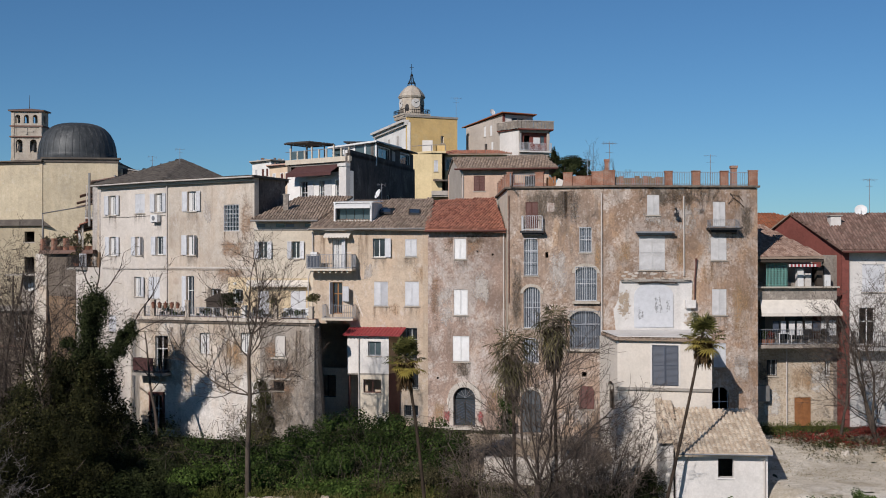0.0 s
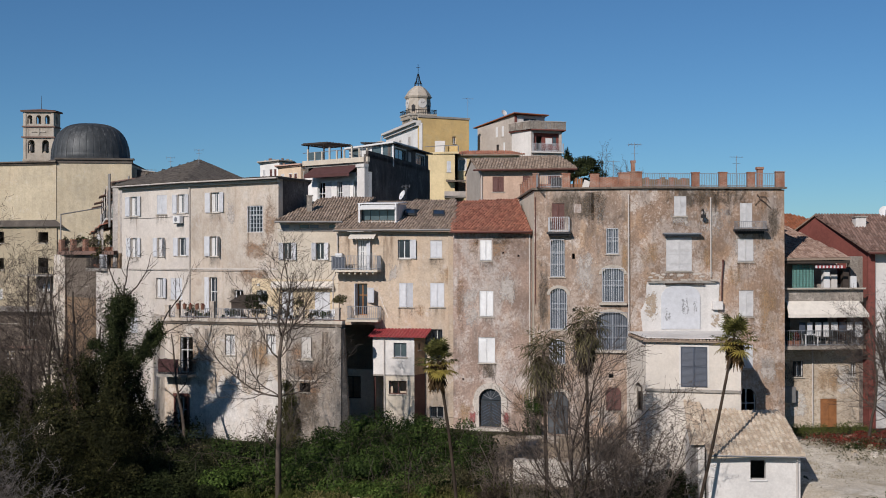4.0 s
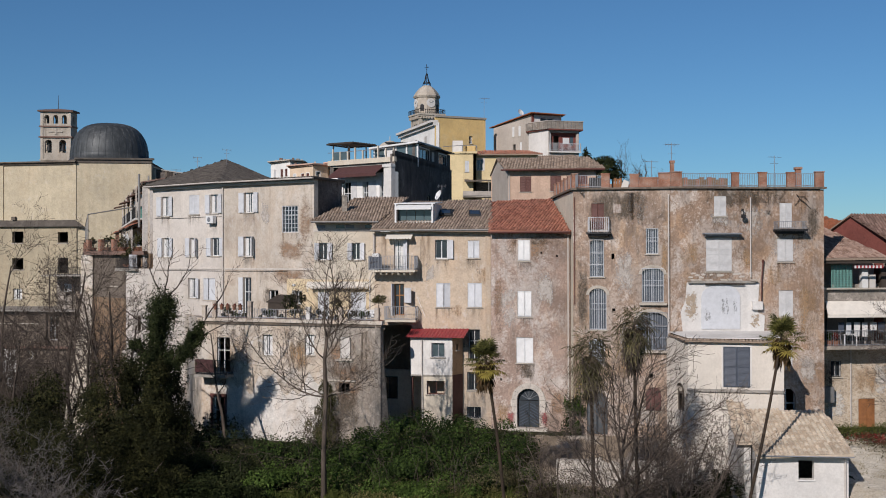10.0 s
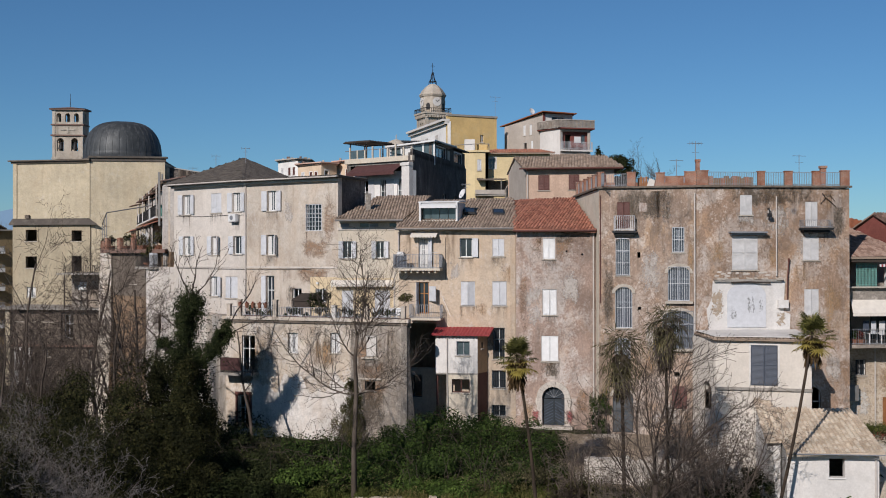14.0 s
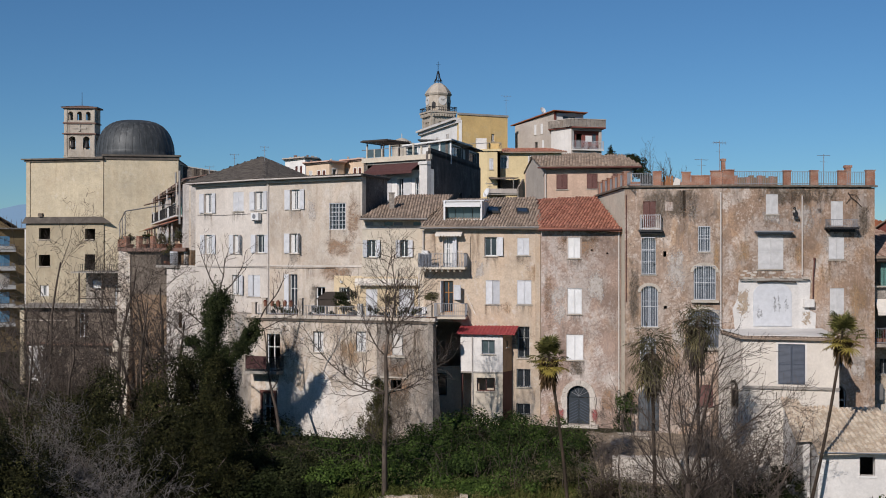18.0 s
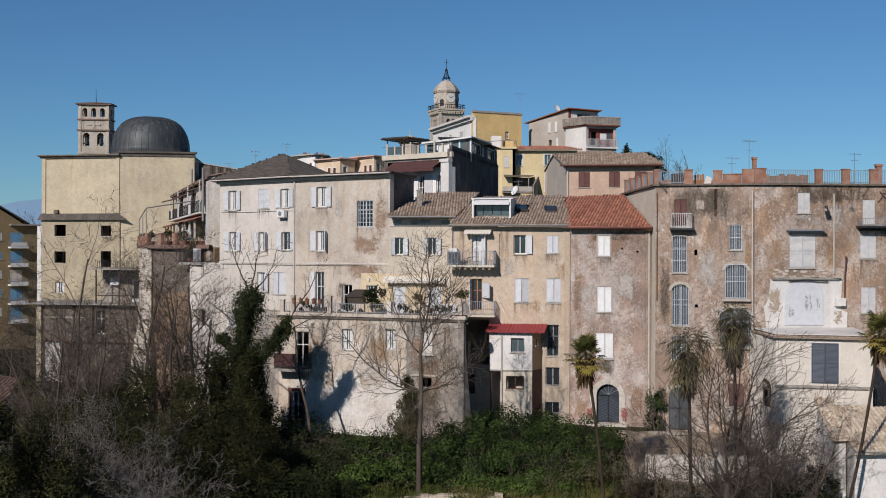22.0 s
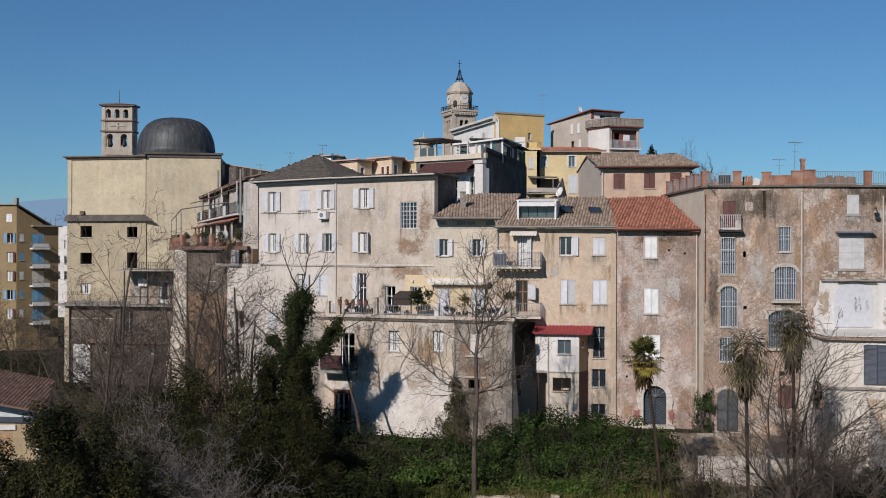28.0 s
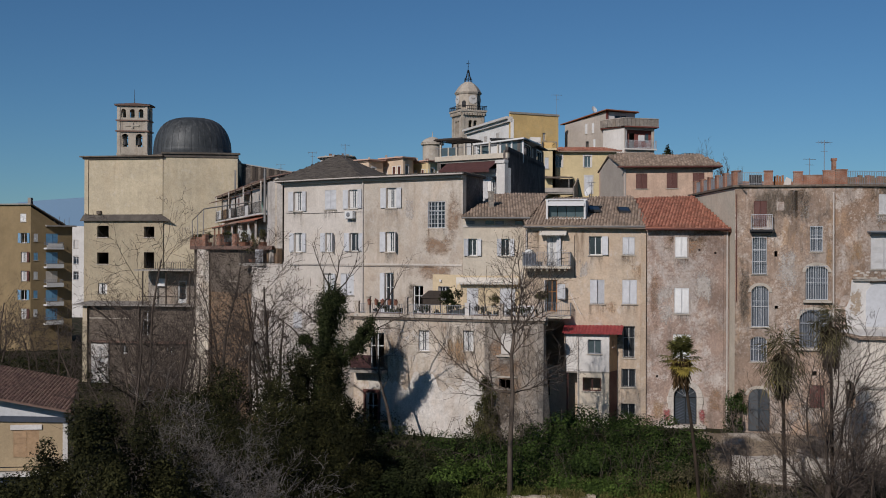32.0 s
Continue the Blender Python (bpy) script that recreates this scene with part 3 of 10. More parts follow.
AWN_O = plain("ochre_awning", (0.50, 0.33, 0.14), 0.85, 0, 0.3)
AWN_D = plain("maroon_awning", (0.11, 0.048, 0.045), 0.85, 0, 0.3)
RED_SHEET = plain("red_sheet", (0.37, 0.055, 0.06), 0.6, 0, 0.35)
CONC = plaster("concrete_grey", (0.40, 0.37, 0.33), (0.26, 0.24, 0.21), None, 0.5, 0.5, 0.0, 47.0, (0.13, 0.12, 0.1), 0.3)
TERRA = plain("terracotta", (0.30, 0.14, 0.09), 0.85, 0, 0.25)
GLASS = glass_mat("window_glass")
GLASS_B = glass_mat("sky_glass", (0.05, 0.07, 0.075), 0.08)
GLASS_D = glass_mat("dusty_glass", (0.075, 0.085, 0.10), 0.12)
FRAME_B = plain("frame_blue_grey", (0.36, 0.39, 0.43), 0.55, 0, 0.25)
GREEN_MESH = plain("green_shade_net", (0.16, 0.34, 0.30), 0.9, 0, 0.2)
BARK_G = bark("bark_grey", (0.155, 0.125, 0.10), (0.075, 0.06, 0.05))
BARK_D = bark("bark_dark", (0.12, 0.096, 0.078), (0.058, 0.047, 0.039))
TWIG = bark("twig_grey_brown", (0.115, 0.092, 0.077), (0.056, 0.045, 0.038))
TWIG_P = bark("twig_pale", (0.25, 0.20, 0.165), (0.12, 0.096, 0.08))
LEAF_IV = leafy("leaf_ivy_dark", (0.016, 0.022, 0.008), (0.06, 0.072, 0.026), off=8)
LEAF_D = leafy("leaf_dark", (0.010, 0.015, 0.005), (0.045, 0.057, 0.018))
LEAF_G = leafy("leaf_ivy", (0.012, 0.024, 0.006), (0.08, 0.125, 0.028), off=3)
LEAF_B = leafy("leaf_bright", (0.034, 0.064, 0.012), (0.13, 0.19, 0.042), off=5)
LEAF_O = leafy("leaf_olive", (0.075, 0.075, 0.03), (0.163, 0.144, 0.062), off=7)
LEAF_I = leafy("leaf_dull_ivy", (0.06, 0.057, 0.028), (0.18, 0.155, 0.08), off=6)
LEAF_RED = leafy("leaf_red", (0.14, 0.03, 0.024), (0.33, 0.06, 0.045), off=9)
PALM_G = leafy("palm_green", (0.065, 0.07, 0.022), (0.25, 0.235, 0.07), off=11)
PALM_O = leafy("palm_dull_olive", (0.075, 0.07, 0.035), (0.21, 0.18, 0.095), off=14)
PALM_Y = leafy("palm_yellow", (0.30, 0.24, 0.05), (0.42, 0.33, 0.09), off=12)
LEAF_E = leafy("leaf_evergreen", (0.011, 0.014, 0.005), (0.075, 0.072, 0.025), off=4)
PL_TW = plaster("plaster_whitewashed", (0.77, 0.72, 0.66), (0.52, 0.47, 0.42), (0.80, 0.77, 0.73), 0.5, 0.35, 0.6, 27.0, (0.2, 0.18, 0.16), 0.35, 0.4)
TWIG_V = bark("twig_ash", (0.215, 0.195, 0.183), (0.105, 0.094, 0.088))
TWIG_M = bark("twig_brown", (0.18, 0.145, 0.12), (0.085, 0.068, 0.057))
EARTH = plaster("rubble_earth", (0.34, 0.27, 0.20), (0.17, 0.135, 0.09), (0.60, 0.53, 0.45), 0.7, 0.0, 0.8, 51.0, (0.08, 0.07, 0.04), 0.5)
LEAF_BR = leafy("leaf_dry_brown", (0.03, 0.024, 0.017), (0.105, 0.08, 0.056), off=15)
GRASS = leafy("grass_blade", (0.07, 0.095, 0.02), (0.16, 0.16, 0.05), off=13)
SOIL = soil("slope_soil")
GRAVEL = plaster("pale_gravel", (0.72, 0.64, 0.52), (0.44, 0.37, 0.26), (0.82, 0.76, 0.66), 0.7, 0.0, 0.6, 49.0, (0.34, 0.30, 0.2), 0.4)
STONE_W = plaster("portal_limestone", (0.66, 0.60, 0.53), (0.46, 0.41, 0.35), None, 0.35, 0.4, 0.0, 46.0, (0.26, 0.22, 0.18), 0.3)
BARK_P = bark("palm_bark", (0.075, 0.055, 0.04), (0.035, 0.028, 0.022))
SKIRT = leafy("palm_dry_leaf", (0.10, 0.062, 0.03), (0.20, 0.13, 0.06), off=15)
SKIRT_D = leafy("palm_grey_skirt", (0.055, 0.042, 0.028), (0.13, 0.10, 0.068), off=17)
GRASS_Y = leafy("grass_dry", (0.16, 0.14, 0.05), (0.28, 0.24, 0.10), off=16)
# ---- kit: windows, shutters, roofs, rails ----
rnd = random.Random(7)


def leaf_mesh(fr, hinge, width, z0, z1, ang, right, slats=9, w0=0.03, m=None):
    """A louvred shutter leaf hung at u = hinge. ang: 0 shut, 180 flat on the wall."""
    m = m or M()
    a = radians(ang)
    du, dw = (-1 if right else 1) * math.cos(a), math.sin(a)
    nu, nw = -dw, du
    if nw < 0:
        nu, nw = -nu, -nw

    e, n = 0.055, max(10, int((z1 - z0) / 0.07))
    mid = (z0 + z1) / 2
    q = lambda s_, t, z: fr(hinge + du * s_ + nu * t, w0 + dw * s_ + nw * t, z)
    holes = [(e, width - e, z0 + e, mid - e / 2), (e, width - e, mid + e / 2, z1 - e)] if z1 - z0 > 1.9 else [(e, width - e, z0 + e, z1 - e)]
    wall_mesh(lambda u, w, z: q(u, w + 0.045, z), 0, width, z0, z1, holes, 0.045, None, m)
    # each half is one louvred panel, its slats stepped like a saw, joined to the frame at the hole's corners
    for a, c, za, zb in holes:
        k = max(4, n // len(holes))
        prof = [(0.0, za)]
        for i in range(k):
            z = za + (zb - za) * i / k
            prof += [(0.04, z + (zb - za) / k * 0.2), (0.026, z + (zb - za) / k * 0.98)]
        prof.append((0.0, zb))
        vs = [q(a, t, z) for t, z in prof] + [q(c, t, z) for t, z in prof]
        h = len(prof)
        m.add(vs, [(i, i + 1, h + i + 1, h + i) for i in range(h - 1)])
    return m.weld()


def grille(fr, u0, u1, z0, z1, w=0.08, step=0.13, rails=3, r=0.011, m=None):
    """A welded lattice of upright bars and flat rails, in one piece."""
    n = max(2, round((u1 - u0) / step))
    us = [u0 + (u1 - u0) * i / n for i in range(n + 1)]
    zs = [z0 + (z1 - z0) * i / max(1, rails - 1) for i in range(rails)]
    holes = [(a + r, b - r, c + 0.016, d - 0.016) for a, b in zip(us, us[1:]) for c, d in zip(zs, zs[1:])]
    return wall_mesh(lambda u, v, z: fr(u, v + w + r, z), u0 - r, u1 + r, z0 - 0.016, z1 + 0.016, holes, 2 * r, None, m)


def railing(fr, u0, u1, w, z0, h=1.0, depth=0.0, step=0.12, r=0.011, m=None):
    """Balcony rail along the front, and along both ends if depth is given: bars welded between two rails."""
    m = m or M()
    runs = [((u0, w), (u1, w))]
    if depth:
        runs = [((u0, w - depth), (u0, w))] + runs + [((u1, w), (u1, w - depth))]
    for (a, b), (c, d) in runs:
        p, q = fr(a, b, 0), fr(c, d, 0)
        f2 = Frame((p.x, p.y), (q.x, q.y))
        n = max(2, round(f2.len / step))
        us = [f2.len * i / n for i in range(n + 1)]
        holes = [(x + r, y - r, z0 + 0.1, z0 + h - 0.03) for x, y in zip(us, us[1:])] + [(x + r, y - r, z0 + 0.003, z0 + 0.06) for x, y in zip(us, us[1:])]
        wall_mesh(lambda u, v, z: f2(u, v, z), 0, f2.len, z0, z0 + h, holes, 2 * r, None, m)
    return m.weld()


def window(house, fr, s):
    """One window in a wall. s: (u0, u1, z0, z1, kind, options)."""
    u0, u1, z0, z1, kind = s[:5]
    o = s[5] if len(s) > 5 else {}
    name = "door" if o.get("door") else "window"
    col = o.get("col", SHUT_GREY)
    mid, zt = (u0 + u1) / 2, z1
    arch = o.get("arch", 0.0)
    trim = o.get("trim", STONE_L)
    fm = M()
    depth = o.get("depth", 0.16)
    fw = 0.06
    # the casement: two stiles, a head, a foot and a mullion
    lights = [(u0 + fw, mid - 0.03), (mid + 0.03, u1 - fw)]
    rows = [(z0 + fw, z1 - fw)]
    if o.get("bar", z1 - z0 > 1.5):
        zb = z0 + (z1 - z0) * 0.62
        rows = [(z0 + fw, zb), (zb + 0.05, z1 - fw)]
    wall_mesh(lambda u, w, z: fr(u, w - depth, z), u0, u1, z0, z1, [(a, b, c, d) for a, b in lights for c, d in rows], 0.05, None, fm)
    win = part(name, fm, o.get("frame", WHITE_PAINT), house, o.get("label", ""))
    if arch:
        part("arch_head", spandrels(M(), fr, u0, u1, z1 - arch, z1 + 0.002, -0.4, -0.002).weld(), o.get("wallmat", PL_D1), win)
    if kind in ("open", "bars", "half", "glass"):
        part("pane", M().fbox(fr, u0 + 0.03, u1 - 0.03, -depth - 0.035, -depth - 0.025, z0 + 0.03, z1 - 0.03), o.get("glass", GLASS), win)
    if o.get("curtain", kind == "open" and not o.get("dark")):
        c = M()
        for a, b in ((u0 + 0.06, u0 + 0.06 + (mid - u0) * 0.55), (u1 - 0.06 - (u1 - mid) * 0.62, u1 - 0.06)):
            n = 8
            for i in range(n):
                ua, ub = a + (b - a) * i / n, a + (b - a) * (i + 1) / n
                wa, wb = [-depth - 0.018 + 0.006 * math.sin(j * 2.1) for j in (i, i + 1)]
                c.add([fr(ua, wa, z0 + 0.08), fr(ub, wb, z0 + 0.08), fr(ub, wb, z1 - 0.08), fr(ua, wa, z1 - 0.08)], [(0, 1, 2, 3)])
        part("curtain", c, CLOTH_W, win, "white curtain")
    half = (u1 - u0) / 2
    if kind == "closed":
        la, ra = o.get("ang", (2, 2))
        part("shutter", leaf_mesh(fr, u0 + 0.01, half - 0.015, z0 + 0.02, z1 - 0.02, la, False, w0=-0.05), col, win)
        part("shutter", leaf_mesh(fr, u1 - 0.01, half - 0.015, z0 + 0.02, z1 - 0.02, ra, True, w0=-0.05), col, win)
    elif kind == "open":
        la, ra = o.get("ang", (172, 172))
        sh = o.get("shut", "lr")
        if "l" in sh:
            part("shutter", leaf_mesh(fr, u0 - 0.02, half, z0, z1, la, False), col, win)
        if "r" in sh:
            part("shutter", leaf_mesh(fr, u1 + 0.02, half, z0, z1, ra, True), col, win)
    if kind == "bars":
        g = o.get("grille", IRON)
        part("grille", grille(fr, u0 + 0.03, u1 - 0.03, z0 + 0.03, z1 - 0.03, o.get("gw", -0.03), o.get("step", 0.13), o.get("rails", 3), o.get("gr", 0.012)), g, win, o.get("glabel", "iron window grille"))
    if o.get("sill", True):
        part("sill", M().fbox(fr, u0 - 0.08, u1 + 0.08, -0.1, 0.07, z0 - 0.07, z0 - 0.003), trim, win)
    if o.get("surround"):
        e = o["surround"]
        t = M()
        t.fbox(fr, u0 - e, u0 - 0.003, -0.05, 0.02, z0, z1 + e)
        t.fbox(fr, u1 + 0.003, u1 + e, -0.05, 0.02, z0, z1 + e)
        t.fbox(fr, u0, u1, -0.05, 0.021, z1 + 0.003, z1 + e)
        part("surround", t, o.get("smat", trim), win)
    return win


HOLES = {}


def facade(house, fr, z0, z1, wins, material, u0=0.0, u1=None, name="wall", thick=0.45, top=None, label=""):
    u1 = fr.len if u1 is None else u1
    m = wall_mesh(fr, u0, u1, z0, z1, [w[:4] for w in wins], thick, top)
    w = part(name, m, material, house, label)
    HOLES.setdefault(id(fr), []).extend(s[:4] for s in wins)
    for s in wins:
        if s[4] != "hole":
            window(house, fr, s)
    return w


def blank(house, pts, z0, z1, material, thick=0.35, name="wall"):
    """Plain walls along a run of plan points, outside on the right hand."""
    for a, b in zip(pts, pts[1:]):
        fr = Frame(a, b)
        part(name, wall_mesh(fr, 0, fr.len, z0, z1, (), thick), material, house)


def inside(p, poly):
    c, n = False, len(poly)
    for i in range(n):
        (x1, y1), (x2, y2) = poly[i], poly[(i + 1) % n]
        if (y1 > p[1]) != (y2 > p[1]) and p[0] < (x2 - x1) * (p[1] - y1) / (y2 - y1) + x1:
            c = not c
    return c


def tile_roof(house, poly, material, pitch=0.2, course=0.4, slab=0.14, name="roof", under=None, ragged=0.009, seed=1, flat=False):
    """A sloping roof: a thin slab on the polygon (eave edge first, left to right) laid with rows of half-round tiles."""
    P = [Vector(p) for p in poly]
    u = (P[1] - P[0]).normalized()
    nrm = Vector((0, 0, 0))
    for i in range(1, len(P) - 1):
        nrm += (P[i] - P[0]).cross(P[i + 1] - P[0])
    nrm.normalize()
    if nrm.z < 0:
        nrm = -nrm
    mid = sum(P, Vector((0, 0, 0))) / len(P)
    P = [p - Vector((0, 0, (p - mid).dot(nrm) / nrm.z)) for p in P]
    u = (P[1] - P[0]).normalized()
    v = nrm.cross(u)
    s = M().prism([p - Vector((0, 0, slab)) for p in P], P)
    roof = part(name, s, under or TILE_OLD, house)
    flatp = [((p - P[0]).dot(u), (p - P[0]).dot(v)) for p in P]
    umin, umax = min(p[0] for p in flatp), max(p[0] for p in flatp)
    vmin, vmax = min(p[1] for p in flatp), max(p[1] for p in flatp)
    r = random.Random(seed)
    t = M()
    nu, nv = int((umax - umin) / pitch) + 1, int((vmax - vmin) / course) + 1
    k = 5
    for i in range(nu):
        wob = r.uniform(-0.008, 0.008)
        for j in range(nv):
            cu, cv = umin + (i + 0.5) * pitch, vmin + (j + 0.5) * course
            if not inside((cu, cv), flatp):
                continue
            du, dv, dh = r.uniform(-ragged, ragged) + wob, r.uniform(-ragged, ragged), r.uniform(0, ragged * 0.6)
            tw = r.uniform(-0.01, 0.01)
            vs = []
            for e, (vv, rad, h) in enumerate(((-0.56, 0.43, 0.015), (0.56, 0.36, 0.0))):
                for q in range(k):
                    a = math.pi * q / (k - 1)
                    vs.append(P[0] + u * (cu + du - math.cos(a) * rad * pitch + tw * e) + v * (cv + dv + vv * course) + nrm * (math.sin(a) * rad * pitch * (0.85 if not flat else 0.35) + h + dh))
            fs = [(q, q + 1, k + q + 1, k + q) for q in range(k - 1)]
            fs.append(tuple(range(k))[::-1])
            t.add(vs, fs)
    part("roof_tiles", t, material, roof, kind="stuff")
    return roof


def gutter(house, a, b, r=0.07, material=None):
    part("gutter", M().tube([a, b], r, 6), material or ZINC, house)


def downpipe(house, fr, u, z0, z1, r=0.045, material=None, w=0.08, bends=()):
    pts = [fr(u, w, z1)] + [fr(*q) for q in bends] + [fr(u, w, z0)] if not bends else [fr(u, w, z1)] + [fr(*q) for q in bends]
    m = M().tube(pts, r, 7)
    n = int((z1 - z0) / 2.2)
    for i in range(1, n):
        z = z0 + (z1 - z0) * i / n
        if not bends:
            m.fbox(fr, u - r - 0.015, u + r + 0.015, 0.0, w + r + 0.012, z - 0.02, z + 0.02)
    part("downpipe", m, material or PIPE_W, house)


def antenna(place, h=2.2, arms=4, w=0.9, name="tv_antenna", yaw=0.3, style=0):
    t = thing(name, place, "thin metal television antenna on a mast", "antenna")
    x, y, z = place
    part("mast", M().tube([(x, y, z), (x, y, z + h)], 0.022, 5), IRON_GREY, t)
    c, s = math.cos(yaw), math.sin(yaw)
    m = M()
    m.tube([(x - c * w / 2, y - s * w / 2, z + h * 0.96), (x + c * w / 2, y + s * w / 2, z + h * 0.96)], 0.014, 4)
    if style == 0:
        for i in range(arms):
            q = -0.5 + i / (arms - 1)
            px, py = x + c * w * q, y + s * w * q
            m.tube([(px + s * 0.3, py - c * 0.3, z + h * 0.96), (px - s * 0.3, py + c * 0.3, z + h * 0.96)], 0.008, 4)
            m.tube([(px, py, z + h * 0.96 - 0.12), (px, py, z + h * 0.96 + 0.12)], 0.007, 4)
    m.tube([(x - c * w * 0.3, y - s * w * 0.3, z + h * 0.78), (x + c * w * 0.3, y + s * w * 0.3, z + h * 0.78)], 0.01, 4)
    part("dipole", m, IRON_GREY, t)
    return t


def dish(place, r=0.4, facing=(0.0, -1.0), label="white satellite dish on a short arm"):
    t = thing("satellite_dish", place, label, "satellite dish")
    x, y, z = place
    f = Vector((facing[0], facing[1], 0.45)).normalized()
    a = f.cross(Vector((0, 0, 1))).normalized()
    b = a.cross(f)
    c = Vector((x, y, z + r + 0.15))
    m = M()
    n, rings = 18, 4
    m.v.append(tuple(c))
    for i in range(1, rings + 1):
        for j in range(n):
            q = 2 * math.pi * j / n
            rr = r * i / rings
            m.v.append(tuple(c + (a * math.cos(q) + b * math.sin(q)) * rr + f * (0.25 * rr * rr / r)))
    m.f += [(0, 1 + j, 1 + (j + 1) % n) for j in range(n)]
    for i in range(rings - 1):
        m.f += [(1 + i * n + j, 1 + (i + 1) * n + j, 1 + (i + 1) * n + (j + 1) % n, 1 + i * n + (j + 1) % n) for j in range(n)]
    part("reflector", m, WHITE_PAINT, t, smooth=True)
    part("arm", M().tube([c - b * r * 0.9, c + f * r * 0.9], 0.015, 5), IRON_GREY, t)
    part("bracket", M().tube([(x, y, z), c - f * 0.05], 0.03, 6), IRON_GREY, t)
    return t


def chimney(place, w=0.45, h=1.0, material=None, pot=True, label="plastered chimney stack with a tile cap"):
    t = thing("chimney", place, label, "chimney")
    x, y, z = place
    part("shaft", M().box(x - w / 2, x + w / 2, y - w / 2, y + w / 2, z, z + h), material or PL_TB, t)
    part("cap", M().box(x - w * 0.62, x + w * 0.62, y - w * 0.62, y + w * 0.62, z + h + 0.003, z + h + 0.08), CONC, t)
    if pot:
        part("pot", M().ring((x, y, z + h + 0.08), ((w * 0.3, 0), (w * 0.24, 0.2), (w * 0.34, 0.24), (w * 0.3, 0.34), (0.001, 0.36)), 10), TERRA, t)
    return t
# ---- ground, hill and distance ----
def smooth(a, b, t):
    t = min(1.0, max(0.0, (t - a) / (b - a)))
    return t * t * (3 - 2 * t)


def gz(x, y):
    """Height of the ground."""
    left = 1 - smooth(-34, -22, x)
    right = smooth(14.5, 18.5, x)
    mid = -5.0 + 3.4 * smooth(56, 64, y) + 2.3 * smooth(66.5, 74, y)
    mid -= 0.65 * smooth(69, 73.5, y) * (1 - smooth(-9.6, -8.0, x))
    low = -6.0 + 4.5 * smooth(100, 130, y)
    rgt = -3.2 + 3.0 * smooth(44, 62, y) + 1.1 * smooth(62, 75, y)
    z = mid * (1 - left) * (1 - right) + low * left + rgt * right * (1 - left)
    hill = smooth(88, 150, y) * 13 * smooth(-40, -22, x) * (1 - smooth(40, 120, x)) + 10 * smooth(150, 255, y) * smooth(-60, -25, x) * (1 - smooth(40, 140, x))
    far = smooth(330, 700, y)
    z = (z + hill) * (1 - far) - 25 * far
    return z + 0.12 * noise.noise(Vector((x * 0.35, y * 0.35, 0.0)))


def steps(a, b, near0, near1, fine, coarse):
    out, v = [], a
    while v < b:
        out.append(v)
        d = max(near0 - v, v - near1, 0.0)
        v += fine + d * coarse
    return out + [b]


gx = steps(-2600, 2600, -60, 45, 1.5, 0.22)
gy = steps(-300, 4200, 30, 110, 1.5, 0.22)
gm = M()
for yy in gy:
    for xx in gx:
        gm.v.append((xx, yy, gz(xx, yy)))
W_ = len(gx)
for j in range(len(gy) - 1):
    for i in range(W_ - 1):
        gm.f.append((j * W_ + i, j * W_ + i + 1, (j + 1) * W_ + i + 1, (j + 1) * W_ + i))
solo("ground", gm, SOIL, "earth slope below the old town walls", "ground", "structure", smooth=True)

# far mountains, the blue of distance haze put into their base colour
def ridge_material():
    m, N, L, b = mat("far_hills", 1.0, 0, 0.0)
    k = Net(m, 0)
    L.new(k.mix(k.noise(0.004, 4), (0.18, 0.29, 0.415), (0.205, 0.315, 0.44)), b.inputs["Base Color"])
    return m


HILLS = ridge_material()
rm = M()
for i in range(81):
    x = -2500 + i * 62.5
    h = 12 + 142 * math.exp(-((x + 980) / 420) ** 2) + 20 * noise.noise(Vector((x * 0.006, 0, 3))) + 9 * noise.noise(Vector((x * 0.03, 0, 5)))
    h = max(2, h + (60 if x < -1300 else 0) - 10 * (x > 0))
    rm.v += [(x, 3300 - abs(x) * 0.25, -40), (x, 3450 - abs(x) * 0.25, h)]
rm.f = [(2 * i, 2 * i + 2, 2 * i + 3, 2 * i + 1) for i in range(80)]
solo("mountain_backdrop", rm, HILLS, "distant blue mountain ridge in haze", "mountains", "structure", smooth=True)

# pale rubble and gravel at the foot of the large house
gs = M()
nx, ny = 26, 22
for j in range(ny + 1):
    for i in range(nx + 1):
        x, y = 1.4 + 10.2 * i / nx, 62.6 + 11.6 * j / ny
        edge = min(i, nx - i, j, ny - j)
        gs.v.append((x, y, gz(x, y) + (0.05 if edge > 0 else -0.08) + 0.09 * noise.noise(Vector((x * 1.3, y * 1.3, 17)))))
gs.f = [(j * (nx + 1) + i, j * (nx + 1) + i + 1, (j + 1) * (nx + 1) + i + 1, (j + 1) * (nx + 1) + i) for j in range(ny) for i in range(nx)]
solo("rubble_strip", gs, EARTH, "pale rubble and earth at the foot of the large house", "ground", "structure", smooth=True)

# pale gravel yard
gr = M()
nx, ny = 26, 24
for j in range(ny + 1):
    for i in range(nx + 1):
        x, y = 16.6 + 16 * i / nx, 54 + 19.5 * j / ny
        edge = min(i, nx - i, j, ny - j)
        gr.v.append((x, y, gz(x, y) + (0.035 if edge > 0 else -0.05) + 0.05 * noise.noise(Vector((x, y, 7)))))
gr.f = [(j * (nx + 1) + i, j * (nx + 1) + i + 1, (j + 1) * (nx + 1) + i + 1, (j + 1) * (nx + 1) + i) for j in range(ny) for i in range(nx)]
solo("gravel_yard", gr, GRAVEL, "pale trampled gravel yard beside the houses", "yard", "structure", smooth=True)
# ---- front row of houses ----
def win(u0, u1, z0, z1, kind="open", **o):
    return (u0, u1, z0, z1, kind, o)


